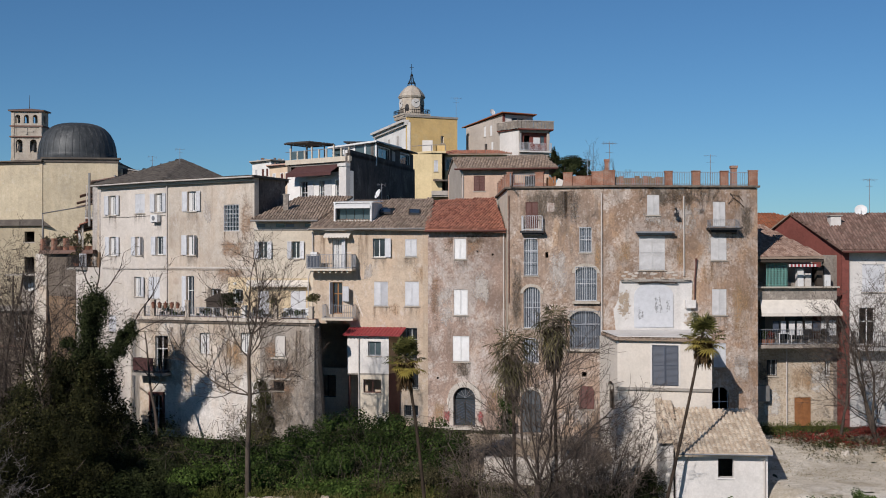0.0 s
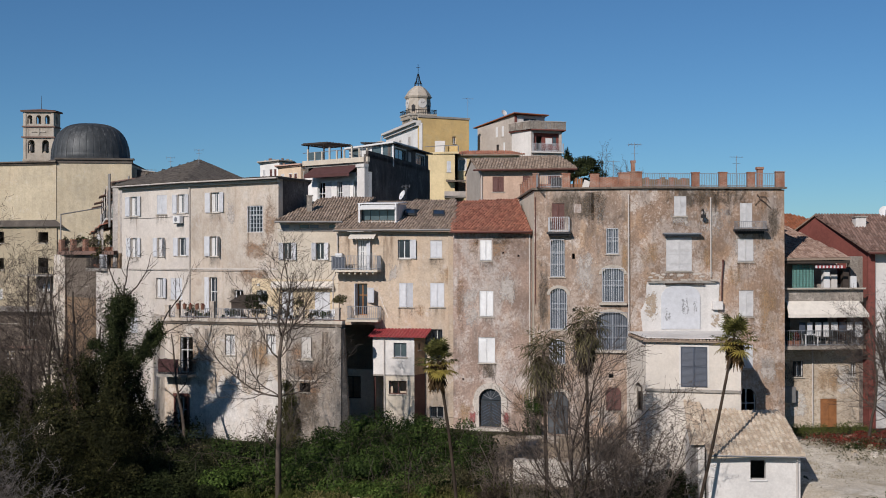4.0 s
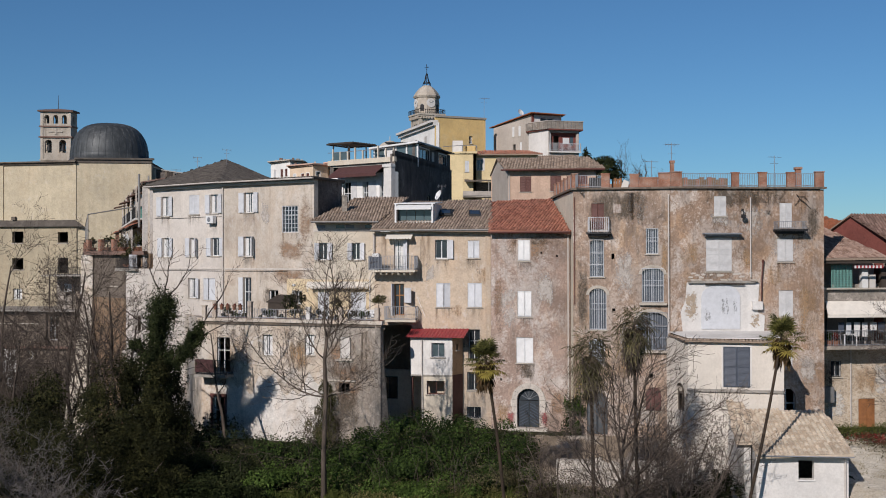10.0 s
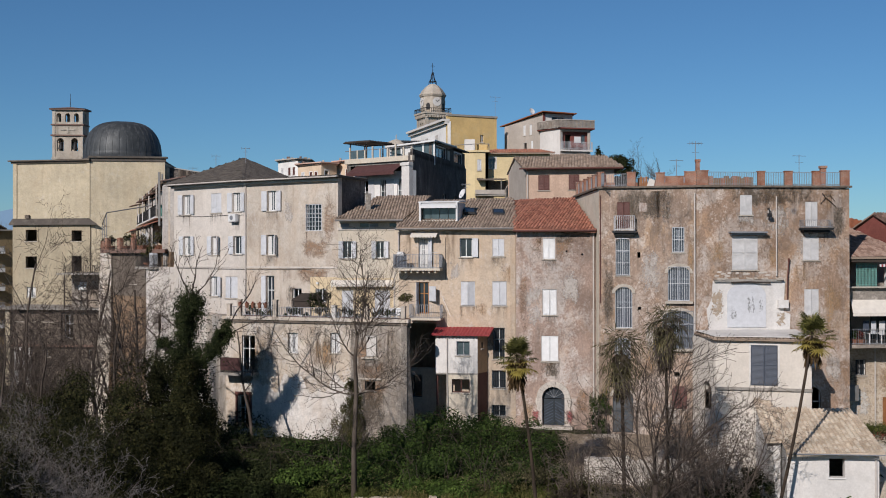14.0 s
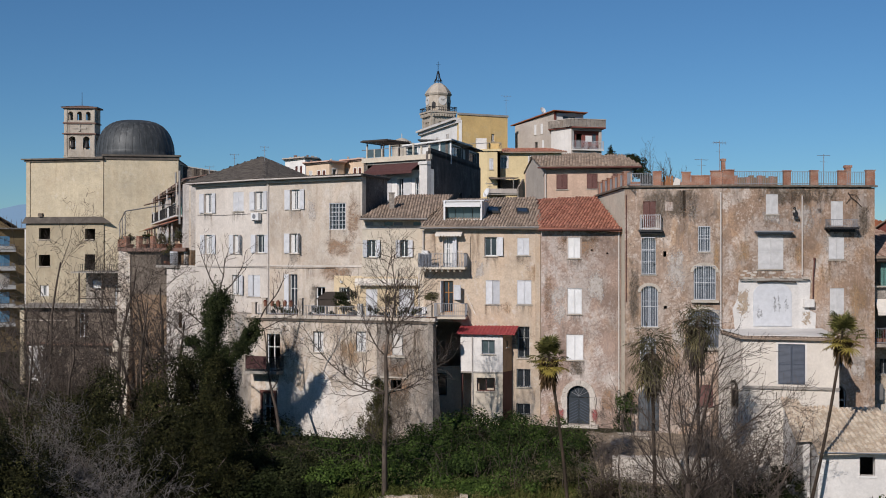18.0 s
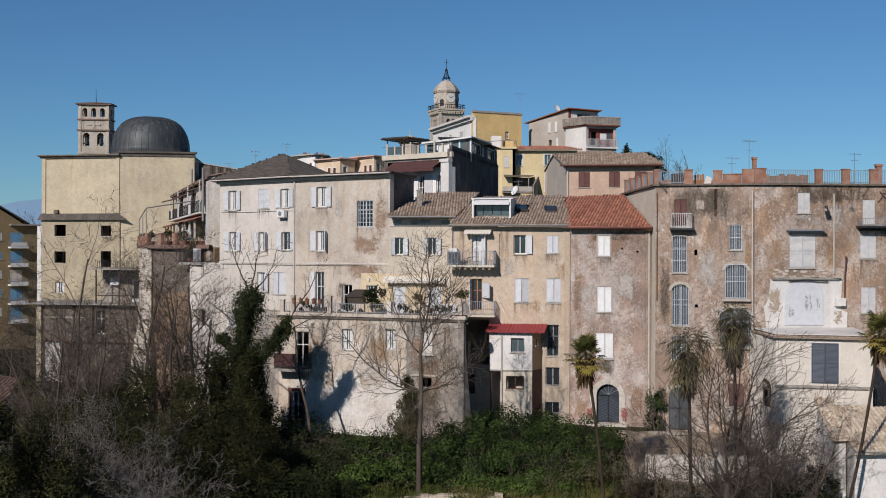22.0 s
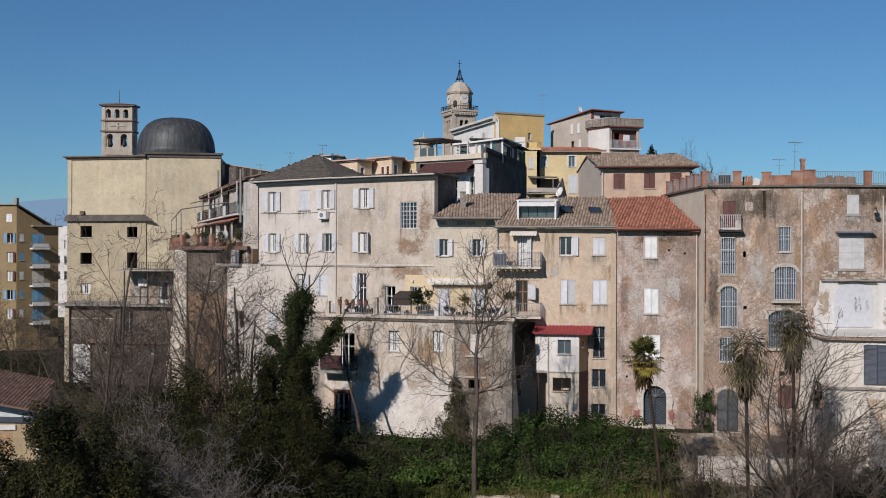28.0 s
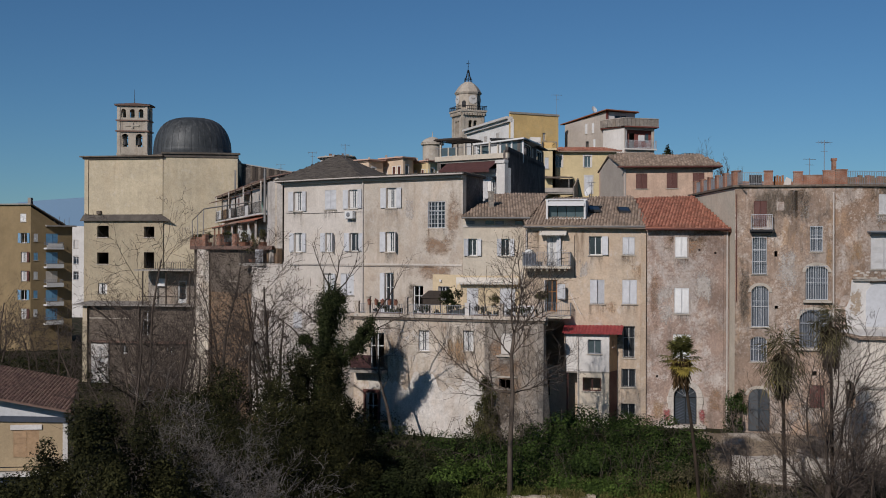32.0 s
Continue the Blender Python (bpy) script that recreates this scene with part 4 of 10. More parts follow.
FA1, FA2 = Frame((-26.5, 90.6), (-20.0, 85.2)), Frame((-20.0, 85.2), (-13.0, 80.6))
FB1, FB2 = Frame((-13.0, 80.3), (-8.75, 80.1)), Frame((-8.75, 78.8), (-1.0, 77.2))
FC = Frame((-1.0, 76.9), (4.05, 75.5))
FD1, FD2 = Frame((4.1, 74.3), (10.0, 72.9)), Frame((10.0, 72.75), (19.75, 73.4))
FT, FW, FS = Frame((-20.3, 78.4), (-8.1, 73.6)), Frame((10.34, 69.4), (15.65, 68.1)), Frame((12.3, 61.8), (17.0, 61.3))

# house A: tall off-white house with a bend in its front
hA = thing("apartment_house", (-20, 90, 0), "tall off-white plastered house with bent front and dark hip roof", "house")
facade(hA, FA1, 0.0, 17.55, [
    win(1.07, 2.0, 15.13, 16.62), win(4.41, 5.59, 15.18, 16.64, "closed"), win(6.85, 7.77, 15.22, 16.6),
    win(1.15, 2.02, 12.03, 13.46), win(4.48, 5.31, 12.04, 13.43, ang=(172, 120)), win(6.98, 7.9, 12.09, 13.42, dark=True),
    win(4.27, 5.2, 8.97, 10.43, shut="r", ang=(160, 165)), win(6.06, 7.4, 8.85, 10.45, "closed", ang=(10, 4)),
    win(1.06, 1.99, 6.19, 7.45, "closed", col=SHUT_GREY)], PL_A)
facade(hA, FA2, 0.0, 17.55, [
    win(1.95, 2.84, 15.2, 16.63), win(1.91, 2.81, 12.06, 13.48, ang=(172, 115)),
    win(5.49, 6.95, 13.72, 15.59, "bars", grille=IRON_WHITE, step=0.29, rails=7, gr=0.022, sill=False, label="tall window with white square grille"),
    win(1.85, 2.6, 7.75, 10.55, "open", door=True, ang=(172, 100), shut="l", dark=True, sill=False),
    win(4.26, 5.13, 7.75, 9.68, "dark", door=True, sill=False), win(6.4, 7.34, 8.75, 9.68, "bars", grille=IRON_WHITE, step=0.3)], PL_A2)
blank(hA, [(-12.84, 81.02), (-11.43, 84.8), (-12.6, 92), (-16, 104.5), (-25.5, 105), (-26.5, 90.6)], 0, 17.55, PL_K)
tile_roof(hA, [FA1(-0.5, 0.55, 17.50), FA1(FA1.len, 0.55, 17.50), (-23.4, 104.8, 20.7)], TILE_GREY, 0.3, 0.36, under=TILE_GREY, flat=True, seed=3)
tile_roof(hA, [FA1(FA1.len, 0.55, 17.50), (-16.3, 104, 17.65), (-23.4, 104.8, 20.7)], TILE_GREY, 0.3, 0.36, under=TILE_GREY, flat=True, seed=4)
tile_roof(hA, [FA2(0, 0.55, 17.50), FA2(FA2.len + 0.4, 0.5, 17.50), (-11.2, 85.0, 17.54), (-12.4, 92, 17.58), (-16.3, 104, 17.64)], TILE_GREY, 0.3, 0.36, under=TILE_GREY, flat=True, seed=5)
tile_roof(hA, [(-25.3, 105.2, 17.50), FA1(-0.5, 0.55, 17.50), (-23.4, 104.8, 20.7)], TILE_GREY, 0.3, 0.36, under=TILE_GREY, flat=True, seed=6)
gutter(hA, FA1(-0.45, 0.62, 17.40), FA1(FA1.len + 0.1, 0.62, 17.42), 0.055, PIPE_W)
gutter(hA, FA2(0.0, 0.62, 17.40), FA2(FA2.len + 0.35, 0.6, 17.42), 0.055, PIPE_W)
downpipe(hA, FA1, FA1.len - 0.1, 7.8, 17.30, 0.055)
part("string_course", M().fbox(FA1, 0, FA1.len, 0, 0.05, 11.1, 11.22).fbox(FA2, 0, FA2.len, 0, 0.05, 11.1, 11.22), PL_A, hA)
part("eave_moulding", M().fbox(FA1, -0.1, FA1.len, 0.0, 0.25, 17.15, 17.32).fbox(FA2, 0, FA2.len + 0.1, 0.0, 0.25, 17.15, 17.32), PL_A, hA)

# house B1: cream house with two open windows over the terrace
hB1 = thing("cream_house", (-10.9, 83, 0), "cream plastered house above a planted roof terrace", "house")
facade(hB1, FB1, 10.45, 14.35, [
    win(0.37, 0.96, 11.81, 12.98, dark=True, ang=(165, 165)), win(2.63, 3.21, 11.81, 12.98, dark=True, ang=(165, 165))], PL_B1)
facade(hB1, FB1, 7.0, 10.447, [
    win(0.29, 1.07, 7.75, 9.6, "closed", door=True, sill=False), win(2.55, 3.6, 7.75, 9.6, "closed", door=True, sill=False)], PL_B1L)
part("porch_wall", wall_mesh(FA2, 5.95, FA2.len + 0.1, 7.6, 10.5, [(6.4, 7.34, 8.75, 9.68)], 0.03, None), PL_B1L, hB1).location = FA2.n * 0.036
blank(hB1, [(-8.75, 80.1), (-8.75, 86.5), (-12.6, 86.5)], 0, 14.3, PL_B1)
tile_roof(hB1, [(-13.15, 79.55, 14.45), (-8.55, 79.35, 14.45), (-6.6, 85.9, 16.35), (-10.5, 85.7, 16.35)], TILE_OLD, seed=7)
gutter(hB1, (-13.1, 79.45, 14.38), (-8.5, 79.25, 14.38), 0.07)
part("eave_board", M().fbox(FB1, 0, FB1.len, 0.003, 0.06, 13.75, 13.92), PL_A, hB1)
for i in range(6):
    part("eave_window", M().fbox(FB1, 0.2 + i * 0.67, 0.8 + i * 0.67, 0.003, 0.02, 13.97, 14.2), (IRON_GREY, PL_A, GLASS)[i % 3], hB1, "low strip window under the eave")

# house B2: peach-beige house with balconies
hB2 = thing("peach_house", (-5, 80, 0), "weathered peach-beige house with an iron balcony", "house")
facade(hB2, FB2, 0.5, 13.7, [
    win(1.35, 2.01, 11.05, 13.15, "open", door=True, shut="r", ang=(90, 150), sill=False),
    win(4.16, 5.0, 11.89, 13.14, dark=True, shut="r", ang=(170, 168)), win(6.37, 7.16, 11.93, 13.09, "closed"),
    win(1.35, 2.05, 8.1, 10.22, "open", door=True, shut="l", ang=(105, 160), frame=WOOD_HONEY, dark=True, sill=False, label="honey-coloured wooden balcony door, shutter open"), win(6.3, 7.25, 1.35, 2.1, "bars", step=0.14),
    win(4.24, 5.19, 8.66, 10.27, "closed", ang=(3, 24)), win(6.36, 7.31, 8.67, 10.28, "closed"),
    win(6.4, 7.19, 5.12, 7.21, "bars", step=0.12, rails=4), win(6.32, 7.26, 3.18, 4.39, "bars", step=0.12, rails=3),
    (0.1, 2.55, 4.45, 7.45, "hole"), win(0.4, 1.6, 2.5, 4.0, "dark", sill=False, frame=IRON)], PL_B2)
part("side_wall", wall_mesh(Frame((-8.75, 80.6), (-8.75, 78.8)), 0, 1.8, 0.5, 13.7, (), 0.3), PL_B2, hB2)
blank(hB2, [(-1.0, 77.2), (-1.0, 84.5), (-8.75, 84.5)], 0.5, 13.7, PL_B2)
tile_roof(hB2, [(-8.9, 78.25, 13.85), (-0.85, 76.65, 13.85), (-0.7, 84.3, 16.05), (-6.6, 84.6, 16.05), (-8.9, 80.5, 14.55)], TILE_OLD, seed=8)
gutter(hB2, FB2(-0.15, 0.5, 13.78), FB2(FB2.len, 0.5, 13.78), 0.08)
downpipe(hB2, FB2, 0.0, 0.6, 13.6, 0.05, PIPE_W, 0.12, [(0.0, 0.12, 11.2), (-0.3, 0.12, 10.6), (-0.3, 0.12, 8.0)])

# house C: narrow brown-grey house with a stone portal
hC = thing("narrow_house", (1.5, 79, 0), "narrow brown-grey house with red tile roof and arched stone portal", "house")
facade(hC, FC, 0.3, 13.6, [
    win(1.81, 2.59, 11.75, 13.11, "closed", surround=0.1, smat=PL_C, col=WHITE_PAINT), win(1.77, 2.7, 8.1, 9.78, "closed", surround=0.1, smat=PL_C, col=WHITE_PAINT),
    win(1.69, 2.81, 5.08, 6.75, "closed", surround=0.1, smat=PL_C, col=WHITE_PAINT), (1.77, 3.21, 0.9, 3.42, "hole"), (3.3, 3.42, 12.2, 12.32, "hole"), (4.3, 4.44, 12.0, 12.12, "hole"), (0.6, 0.74, 3.9, 4.05, "hole")], PL_C)
blank(hC, [(4.05, 75.5), (4.05, 84.5), (-1.0, 84.5)], 0.3, 13.6, PL_C)
tile_roof(hC, [FC(-0.05, 0.5, 13.68), FC(FC.len + 0.12, 0.5, 13.68), (3.7, 84.3, 16.06), (-0.68, 84.3, 16.06)], TILE_RED, 0.21, 0.36, under=TILE_RED, seed=9)
gutter(hC, FC(-0.05, 0.57, 13.6), FC(FC.len + 0.1, 0.57, 13.6), 0.07, SHUT_BROWN)
downpipe(hC, FC, FC.len - 0.12, 1.0, 13.5, 0.05, PIPE_W)
# house D: large grey-brown house, its front bent in two
hD = thing("large_house", (12, 78, 0), "large weathered grey-brown house with brick roof parapet", "house")
facade(hD, FD1, 0.3, 16.2, [
    win(1.16, 1.95, 13.72, 15.38, "closed", col=SHUT_BROWN, sill=False), win(1.05, 1.95, 10.73, 13.1, "bars", glass=GLASS_D, frame=FRAME_B, grille=IRON_WHITE, step=0.15, rails=4, gw=0.12, arch=0.3),
    win(4.56, 5.33, 12.18, 13.78, "bars", glass=GLASS_D, frame=FRAME_B, grille=IRON_WHITE, step=0.14, rails=3, gw=0.03), win(4.3, 5.65, 9.15, 11.3, "bars", glass=GLASS_D, frame=FRAME_B, grille=IRON_WHITE, step=0.14, rails=3, arch=0.4, gw=0.1),
    win(1.02, 2.1, 7.4, 10.0, "bars", glass=GLASS_D, frame=FRAME_B, grille=IRON_WHITE, step=0.14, rails=3, arch=0.5), win(3.94, 5.9, 6.15, 8.54, "bars", glass=GLASS_D, frame=FRAME_B, grille=IRON_GREY, step=0.15, rails=4, arch=0.6, gw=0.06),
    win(0.97, 1.98, 5.2, 6.79, "bars", glass=GLASS_D, frame=FRAME_B, grille=IRON_WHITE, step=0.15, arch=0.3), win(0.85, 2.16, 0.8, 3.49, "closed", col=DARK_DOOR, arch=0.65, sill=False),
    win(4.54, 5.49, 2.38, 3.84, "closed", col=SHUT_BROWN, arch=0.4), (2.42, 2.6, 11.85, 12.2, "hole"), (2.75, 2.9, 14.85, 15.05, "hole"), (2.45, 2.65, 8.55, 8.75, "hole"), (4.7, 5.0, 4.4, 4.7, "hole")], PL_D1)
facade(hD, FD2, 0.3, 16.2, [
    win(2.74, 3.52, 14.51, 15.78, "closed", col=SHUT_W), win(6.93, 7.72, 13.76, 15.36, "closed", col=SHUT_W, sill=False),
    win(2.23, 3.87, 11.08, 13.2, "closed", col=SHUT_W), win(6.78, 7.79, 11.68, 13.13, "closed", col=SHUT_W),
    win(6.85, 7.78, 8.24, 9.88, "closed", col=SHUT_W, surround=0.12, smat=PL_D2), win(6.95, 7.73, 4.99, 6.48, "closed", col=SHUT_GREY), 
    win(6.76, 7.91, 1.2, 3.76, "dark", arch=0.55, sill=False, wallmat=PL_D2)], PL_D2)
blank(hD, [(19.75, 73.4), (19.6, 87), (3.98, 86.7), (4.1, 74.3)], 0.3, 16.2, PL_B1)
part("roof_slab", M().prism([(4.2, 74.5, 16.1), (10, 73.1, 16.1), (19.6, 73.6, 16.1), (19.5, 86.9, 16.1), (4.1, 86.6, 16.1)], [(4.2, 74.5, 16.25), (10, 73.1, 16.25), (19.6, 73.6, 16.25), (19.5, 86.9, 16.25), (4.1, 86.6, 16.25)]), CONC, hD)
co = M()
for fr in (FD1, FD2):
    co.fbox(fr, -0.12, fr.len + 0.12, -0.3, 0.18, 16.24, 16.36)
part("cornice", co, STONE_D, hD, "dark weathered cornice")
FDL = Frame((3.98, 86.7), (4.1, 74.3))
part("cornice", M().fbox(FDL, 0, FDL.len, -0.3, 0.15, 16.24, 16.36), STONE_D, hD)
# brick parapet: solid runs, piers, and rails between the piers
def parapet(fr, u0, u1, z0, z1, w0=-0.28, w1=0.0):
    m = M().fbox(fr, u0, u1, w0, w1, z0, z1).fbox(fr, u0 - 0.03, u1 + 0.03, w0 - 0.03, w1 + 0.03, z1 + 0.002, z1 + 0.06)
    part("parapet_brick", m, BRICK, hD)
for u0, u1, z1 in ((-0.05, 0.32, 17.25), (1.78, 2.31, 17.22), (3.56, 4.12, 17.15), (4.15, 5.3, 16.92), (5.33, 6.05, 17.2)):
    parapet(FD1, u0, u1, 16.37, z1)
for u0, u1, z1 in ((0.0, 0.72, 17.25), (3.91, 4.36, 17.22), (5.64, 6.13, 17.24), (7.44, 7.92, 17.24), (9.25, 9.8, 17.28)):
    parapet(FD2, u0, u1, 16.37, z1)
part("railing", railing(FD1, 0.36, 1.75, -0.14, 16.38, 0.8, step=0.11), IRON_GREY, hD, "thin grey iron railing")
for u0, u1 in ((0.76, 3.88), (4.4, 5.6), (6.17, 7.4), (7.96, 9.21)):
    part("railing", railing(FD2, u0, u1, -0.14, 16.38, 0.84, step=0.11), IRON_GREY, hD, "thin grey iron railing")
# weather-worn rubble wall and a low pier further back on the roof
rr_ = random.Random(31)
FRB = Frame((10.6, 75.4), (14.3, 75.7))
for k in range(14):
    a, b = FRB.len * k / 14, FRB.len * (k + 1) / 14
    part("roof_wall", M().fbox(FRB, a, b - 0.004, -0.3, 0.0, 16.26, 17.08 + rr_.uniform(-0.12, 0.1)), BRICK_O if k % 3 else BRICK, hD)
# things stored on the roof behind the rail: a dark frame, planks and a pale sheet
part("roof_frame", M().fbox(FD1, 0.9, 1.7, -1.4, -1.3, 16.3, 17.1), IRON, hD, "dark window frame leaning on the roof")
for k in range(4):
    part("plank", M().fbox(FD1, 2.4 + k * 0.16, 2.53 + k * 0.16, -0.75, -0.65, 16.3, 16.95 + 0.06 * (k % 2)), WOOD_DOOR, hD)
part("loose_sheet", M().hexa([FD1(2.95, -0.5, 16.3), FD1(3.4, -0.5, 16.3), FD1(3.42, -0.55, 16.3), FD1(2.97, -0.55, 16.3), FD1(3.15, -0.62, 16.9), FD1(3.5, -0.6, 16.75), FD1(3.52, -0.65, 16.75), FD1(3.17, -0.67, 16.9)]), SHUT_BEIGE, hD, "pale sheet leaning on the roof")
for i in range(6):
    u = 1.0 + i * 2.1
    parapet(FDL, u, u + 0.5, 16.37, 17.25)
    part("railing", railing(FDL, u + 0.53, u + 2.07, -0.14, 16.38, 0.8), IRON_GREY, hD)
for u0, u1 in ((3.0, 6.2), (9.3, 12.3)):
    part("parapet_brick", M().fbox(Frame((4.2, 86.2), (19.5, 86.5)), u0, u1, 0, 0.25, 16.25, 17.0), BRICK, hD)
FDB = Frame((4.2, 82.2), (19.5, 82.5))
part("parapet_brick", M().fbox(FDB, 0.3, 7.2, 0, 0.25, 16.25, 17.1), BRICK, hD)
# balcony slabs, hood, ledge and the white patch with its walled-up arch
part("balcony_slab", M().fbox(FD1, 0.9, 2.4, 0, 0.55, 13.42, 13.55).fbox(FD1, 1.0, 2.25, 0, 0.4, 13.3, 13.417), IRON, hD)
part("railing", railing(FD1, 0.98, 2.28, 0.5, 13.55, 0.95, 0.5), IRON_WHITE, hD)
part("balcony_slab", M().fbox(FD2, 6.5, 8.45, 0, 0.75, 13.58, 13.7).fbox(FD2, 6.65, 8.3, 0, 0.5, 13.42, 13.577), IRON, hD)
part("railing", railing(FD2, 6.55, 8.4, 0.7, 13.7, 0.5, 0.7, r=0.007), IRON_GREY, hD)
part("hood", M().fbox(FD2, 2.0, 4.35, 0, 0.5, 13.38, 13.48).fbox(FD2, 2.1, 4.25, 0, 0.3, 13.25, 13.377), IRON_GREY, hD, "dark slate window hood")
ledge = part("ledge", M().fbox(FD2, 1.05, 5.3, 0, 0.22, 10.36, 10.5), CONC, hD, "crumbling tiled ledge")
lr = random.Random(21)
for i in range(19):
    u = 1.0 + i * 0.235
    if i in (7, 8, 15):
        continue
    z, o = 10.5 + lr.uniform(-0.02, 0.03), 0.36 + lr.uniform(-0.12, 0.1)
    part("ledge_tile", M().hexa([FD2(u, o * 0.7, z - 0.03), FD2(u + 0.21, o * 0.7, z - 0.03), FD2(u + 0.21, 0, z + 0.05), FD2(u, 0, z + 0.05), FD2(u, o * 0.7, z), FD2(u + 0.21, o * 0.7, z), FD2(u + 0.21, 0, z + 0.1), FD2(u, 0, z + 0.1)]), STONE_L if i % 4 else TILE_OLD, ledge)
part("loose_beam", M().tube([FD2(2.1, 0.2, 10.3), FD2(3.2, 0.26, 10.34), FD2(4.6, 0.2, 10.27)], 0.05, 5), WOOD_D, hD)
for i in range(14):
    u, z, a = lr.uniform(1.0, 5.3), lr.uniform(10.62, 10.95), lr.uniform(0.12, 0.3)
    part("bared_stone", plate(M(), FD2, [(u, z), (u + a, z + 0.02), (u + a * 1.1, z + 0.1), (u + a * 0.4, z + 0.14), (u - 0.04, z + 0.08)], 0, 0.012 + 0.012 * lr.random()), STONE_W, hD)
wm = M()
plate(wm, FD2, [(0.75, 7.25), (5.9, 7.25), (5.95, 8.3), (5.5, 8.5), (5.6, 10.35), (1.0, 10.4), (0.9, 9.2), (0.6, 8.6)], 0.0, 0.035)
part("white_render", wm, PL_WH, hD, "white limewash patch")
am = M()
plate(am, FD2, arch_pts(1.9, 4.36, 7.5, 9.5, 10.28, 14), 0.036, 0.09)
part("blind_arch", am, SHUT_GREY, hD, "pale grey walled-up arch, flaking paint")
downpipe(hD, FD1, FD1.len - 0.1, 3.0, 15.9, 0.05, PIPE_W)
downpipe(hD, FD2, 5.05, 10.7, 15.7, 0.045, PIPE_W)
part("rusted_pipe", M().tube([FD2(5.7, 0.16, 9.2), FD2(5.72, 0.16, 10.6), FD2(5.8, 0.16, 11.5), FD2(5.8, 0.16, 11.8)], [0.035, 0.04, 0.05, 0.08], 7), SHUT_BROWN, hD, "rusted iron flue pipe")

# building W: fresh cream annexe with one large blue shutter
hW = thing("cream_annexe", (13, 71, 0), "fresh cream annexe with slate-blue shutter and tiled coping", "house")
facade(hW, FW, -1.5, 7.0, [win(2.03, 3.56, 4.32, 6.71, "closed", col=SHUT_BLUE, surround=0.1, smat=PL_WH, sill=False)], PL_W)
blank(hW, [(15.65, 68.1), (16.3, 73.1)], -1.5, 7.0, PL_W)
# dark arch: a small window and the shadow above it drawn as one shape
facade(hW, Frame((9.75, 72.9), (10.34, 69.4)), -1.5, 7.0, [win(1.5, 2.95, 2.7, 4.4, "dark", arch=0.6, sill=False, frame=STONE_D, wallmat=PL_W, door=True)], PL_W, thick=0.16)
tile_roof(hW, [FW(-0.15, 0.3, 7.05), FW(FW.len + 0.15, 0.3, 7.05), (16.4, 73.3, 7.18), (9.8, 72.7, 7.18)], TILE_OLD, slab=0.08, seed=11)
part("roof_render", M().prism([FW(-0.02, -0.1, 7.17), FW(FW.len, -0.1, 7.17), (16.3, 73.2, 7.32), (9.85, 72.6, 7.32)], [FW(-0.02, -0.1, 7.21), FW(FW.len, -0.1, 7.21), (16.3, 73.2, 7.36), (9.85, 72.6, 7.36)]), PL_WH, hW)
part("string_course", M().fbox(FW, -0.05, FW.len + 0.05, 0, 0.14, 4.05, 4.2), CONC, hW, "dark tiled string course")

# building S: small white shed with a pale tile roof
hS = thing("white_shed", (14.6, 64, -1), "small white plastered shed with pale clay tile roof", "shed")
facade(hS, FS, -3.5, 1.62, [(2.17, 2.96, 0.3, 1.3, "hole")], PL_WH)
part("sill", M().fbox(FS, 2.1, 3.03, -0.12, 0.06, 0.22, 0.297), PL_BW, hS)
part("back_wall", M().fbox(FS, 0.4, 4.4, -3.0, -2.9, -3.4, 1.6), STONE_D, hS)
blank(hS, [(17.0, 61.3), (17.6, 67.6)], -3.5, 1.7, PL_WH)
blank(hS, [(13.4, 68.3), (12.3, 61.8)], -3.5, 1.66, PL_WH)
part("gable", M().prism([(16.98, 61.35, 1.62), (17.55, 67.5, 1.62), (17.55, 67.5, 3.1)], [(16.7, 61.38, 1.62), (17.25, 67.5, 1.62), (17.25, 67.5, 3.1)]), PL_WH, hS)
tile_roof(hS, [(12.15, 61.3, 1.68), (17.1, 60.75, 1.68), (17.65, 67.4, 3.25), (13.45, 68.2, 2.95)], TILE_PALE, 0.25, 0.4, under=TILE_PALE, seed=12)
gutter(hS, (12.15, 61.24, 1.6), (17.1, 60.69, 1.6), 0.035, IRON_GREY)
downpipe(hS, FS, 4.55, -3.5, 1.5, 0.05, PIPE_W)
hS2 = thing("lean_to", (11.8, 66, 0), "low white lean-to with pale clay tile roof", "shed")
blank(hS2, [(12.55, 68.8), (11.85, 63.9), (12.55, 63.8)], -3.5, 1.86, PL_WH)
blank(hS2, [(12.55, 63.8), (13.2, 68.5)], -3.5, 1.86, PL_WH)
for p, q, e in (((11.87, 63.95), (12.57, 68.75), 0.3), ((12.53, 63.85), (13.18, 68.5), -0.3)):
    part("gable", M().prism([(*p, 1.865), (*q, 1.865), (*q, 3.32)], [(p[0] + e, p[1], 1.865), (q[0] + e, q[1], 1.865), (q[0] + e, q[1], 3.32)]), PL_WH, hS2)
tile_roof(hS2, [(11.7, 63.6, 1.92), (12.72, 63.5, 1.94), (13.35, 68.55, 3.5), (12.45, 68.8, 3.5)], TILE_PALE, 0.25, 0.4, under=TILE_PALE, seed=13)

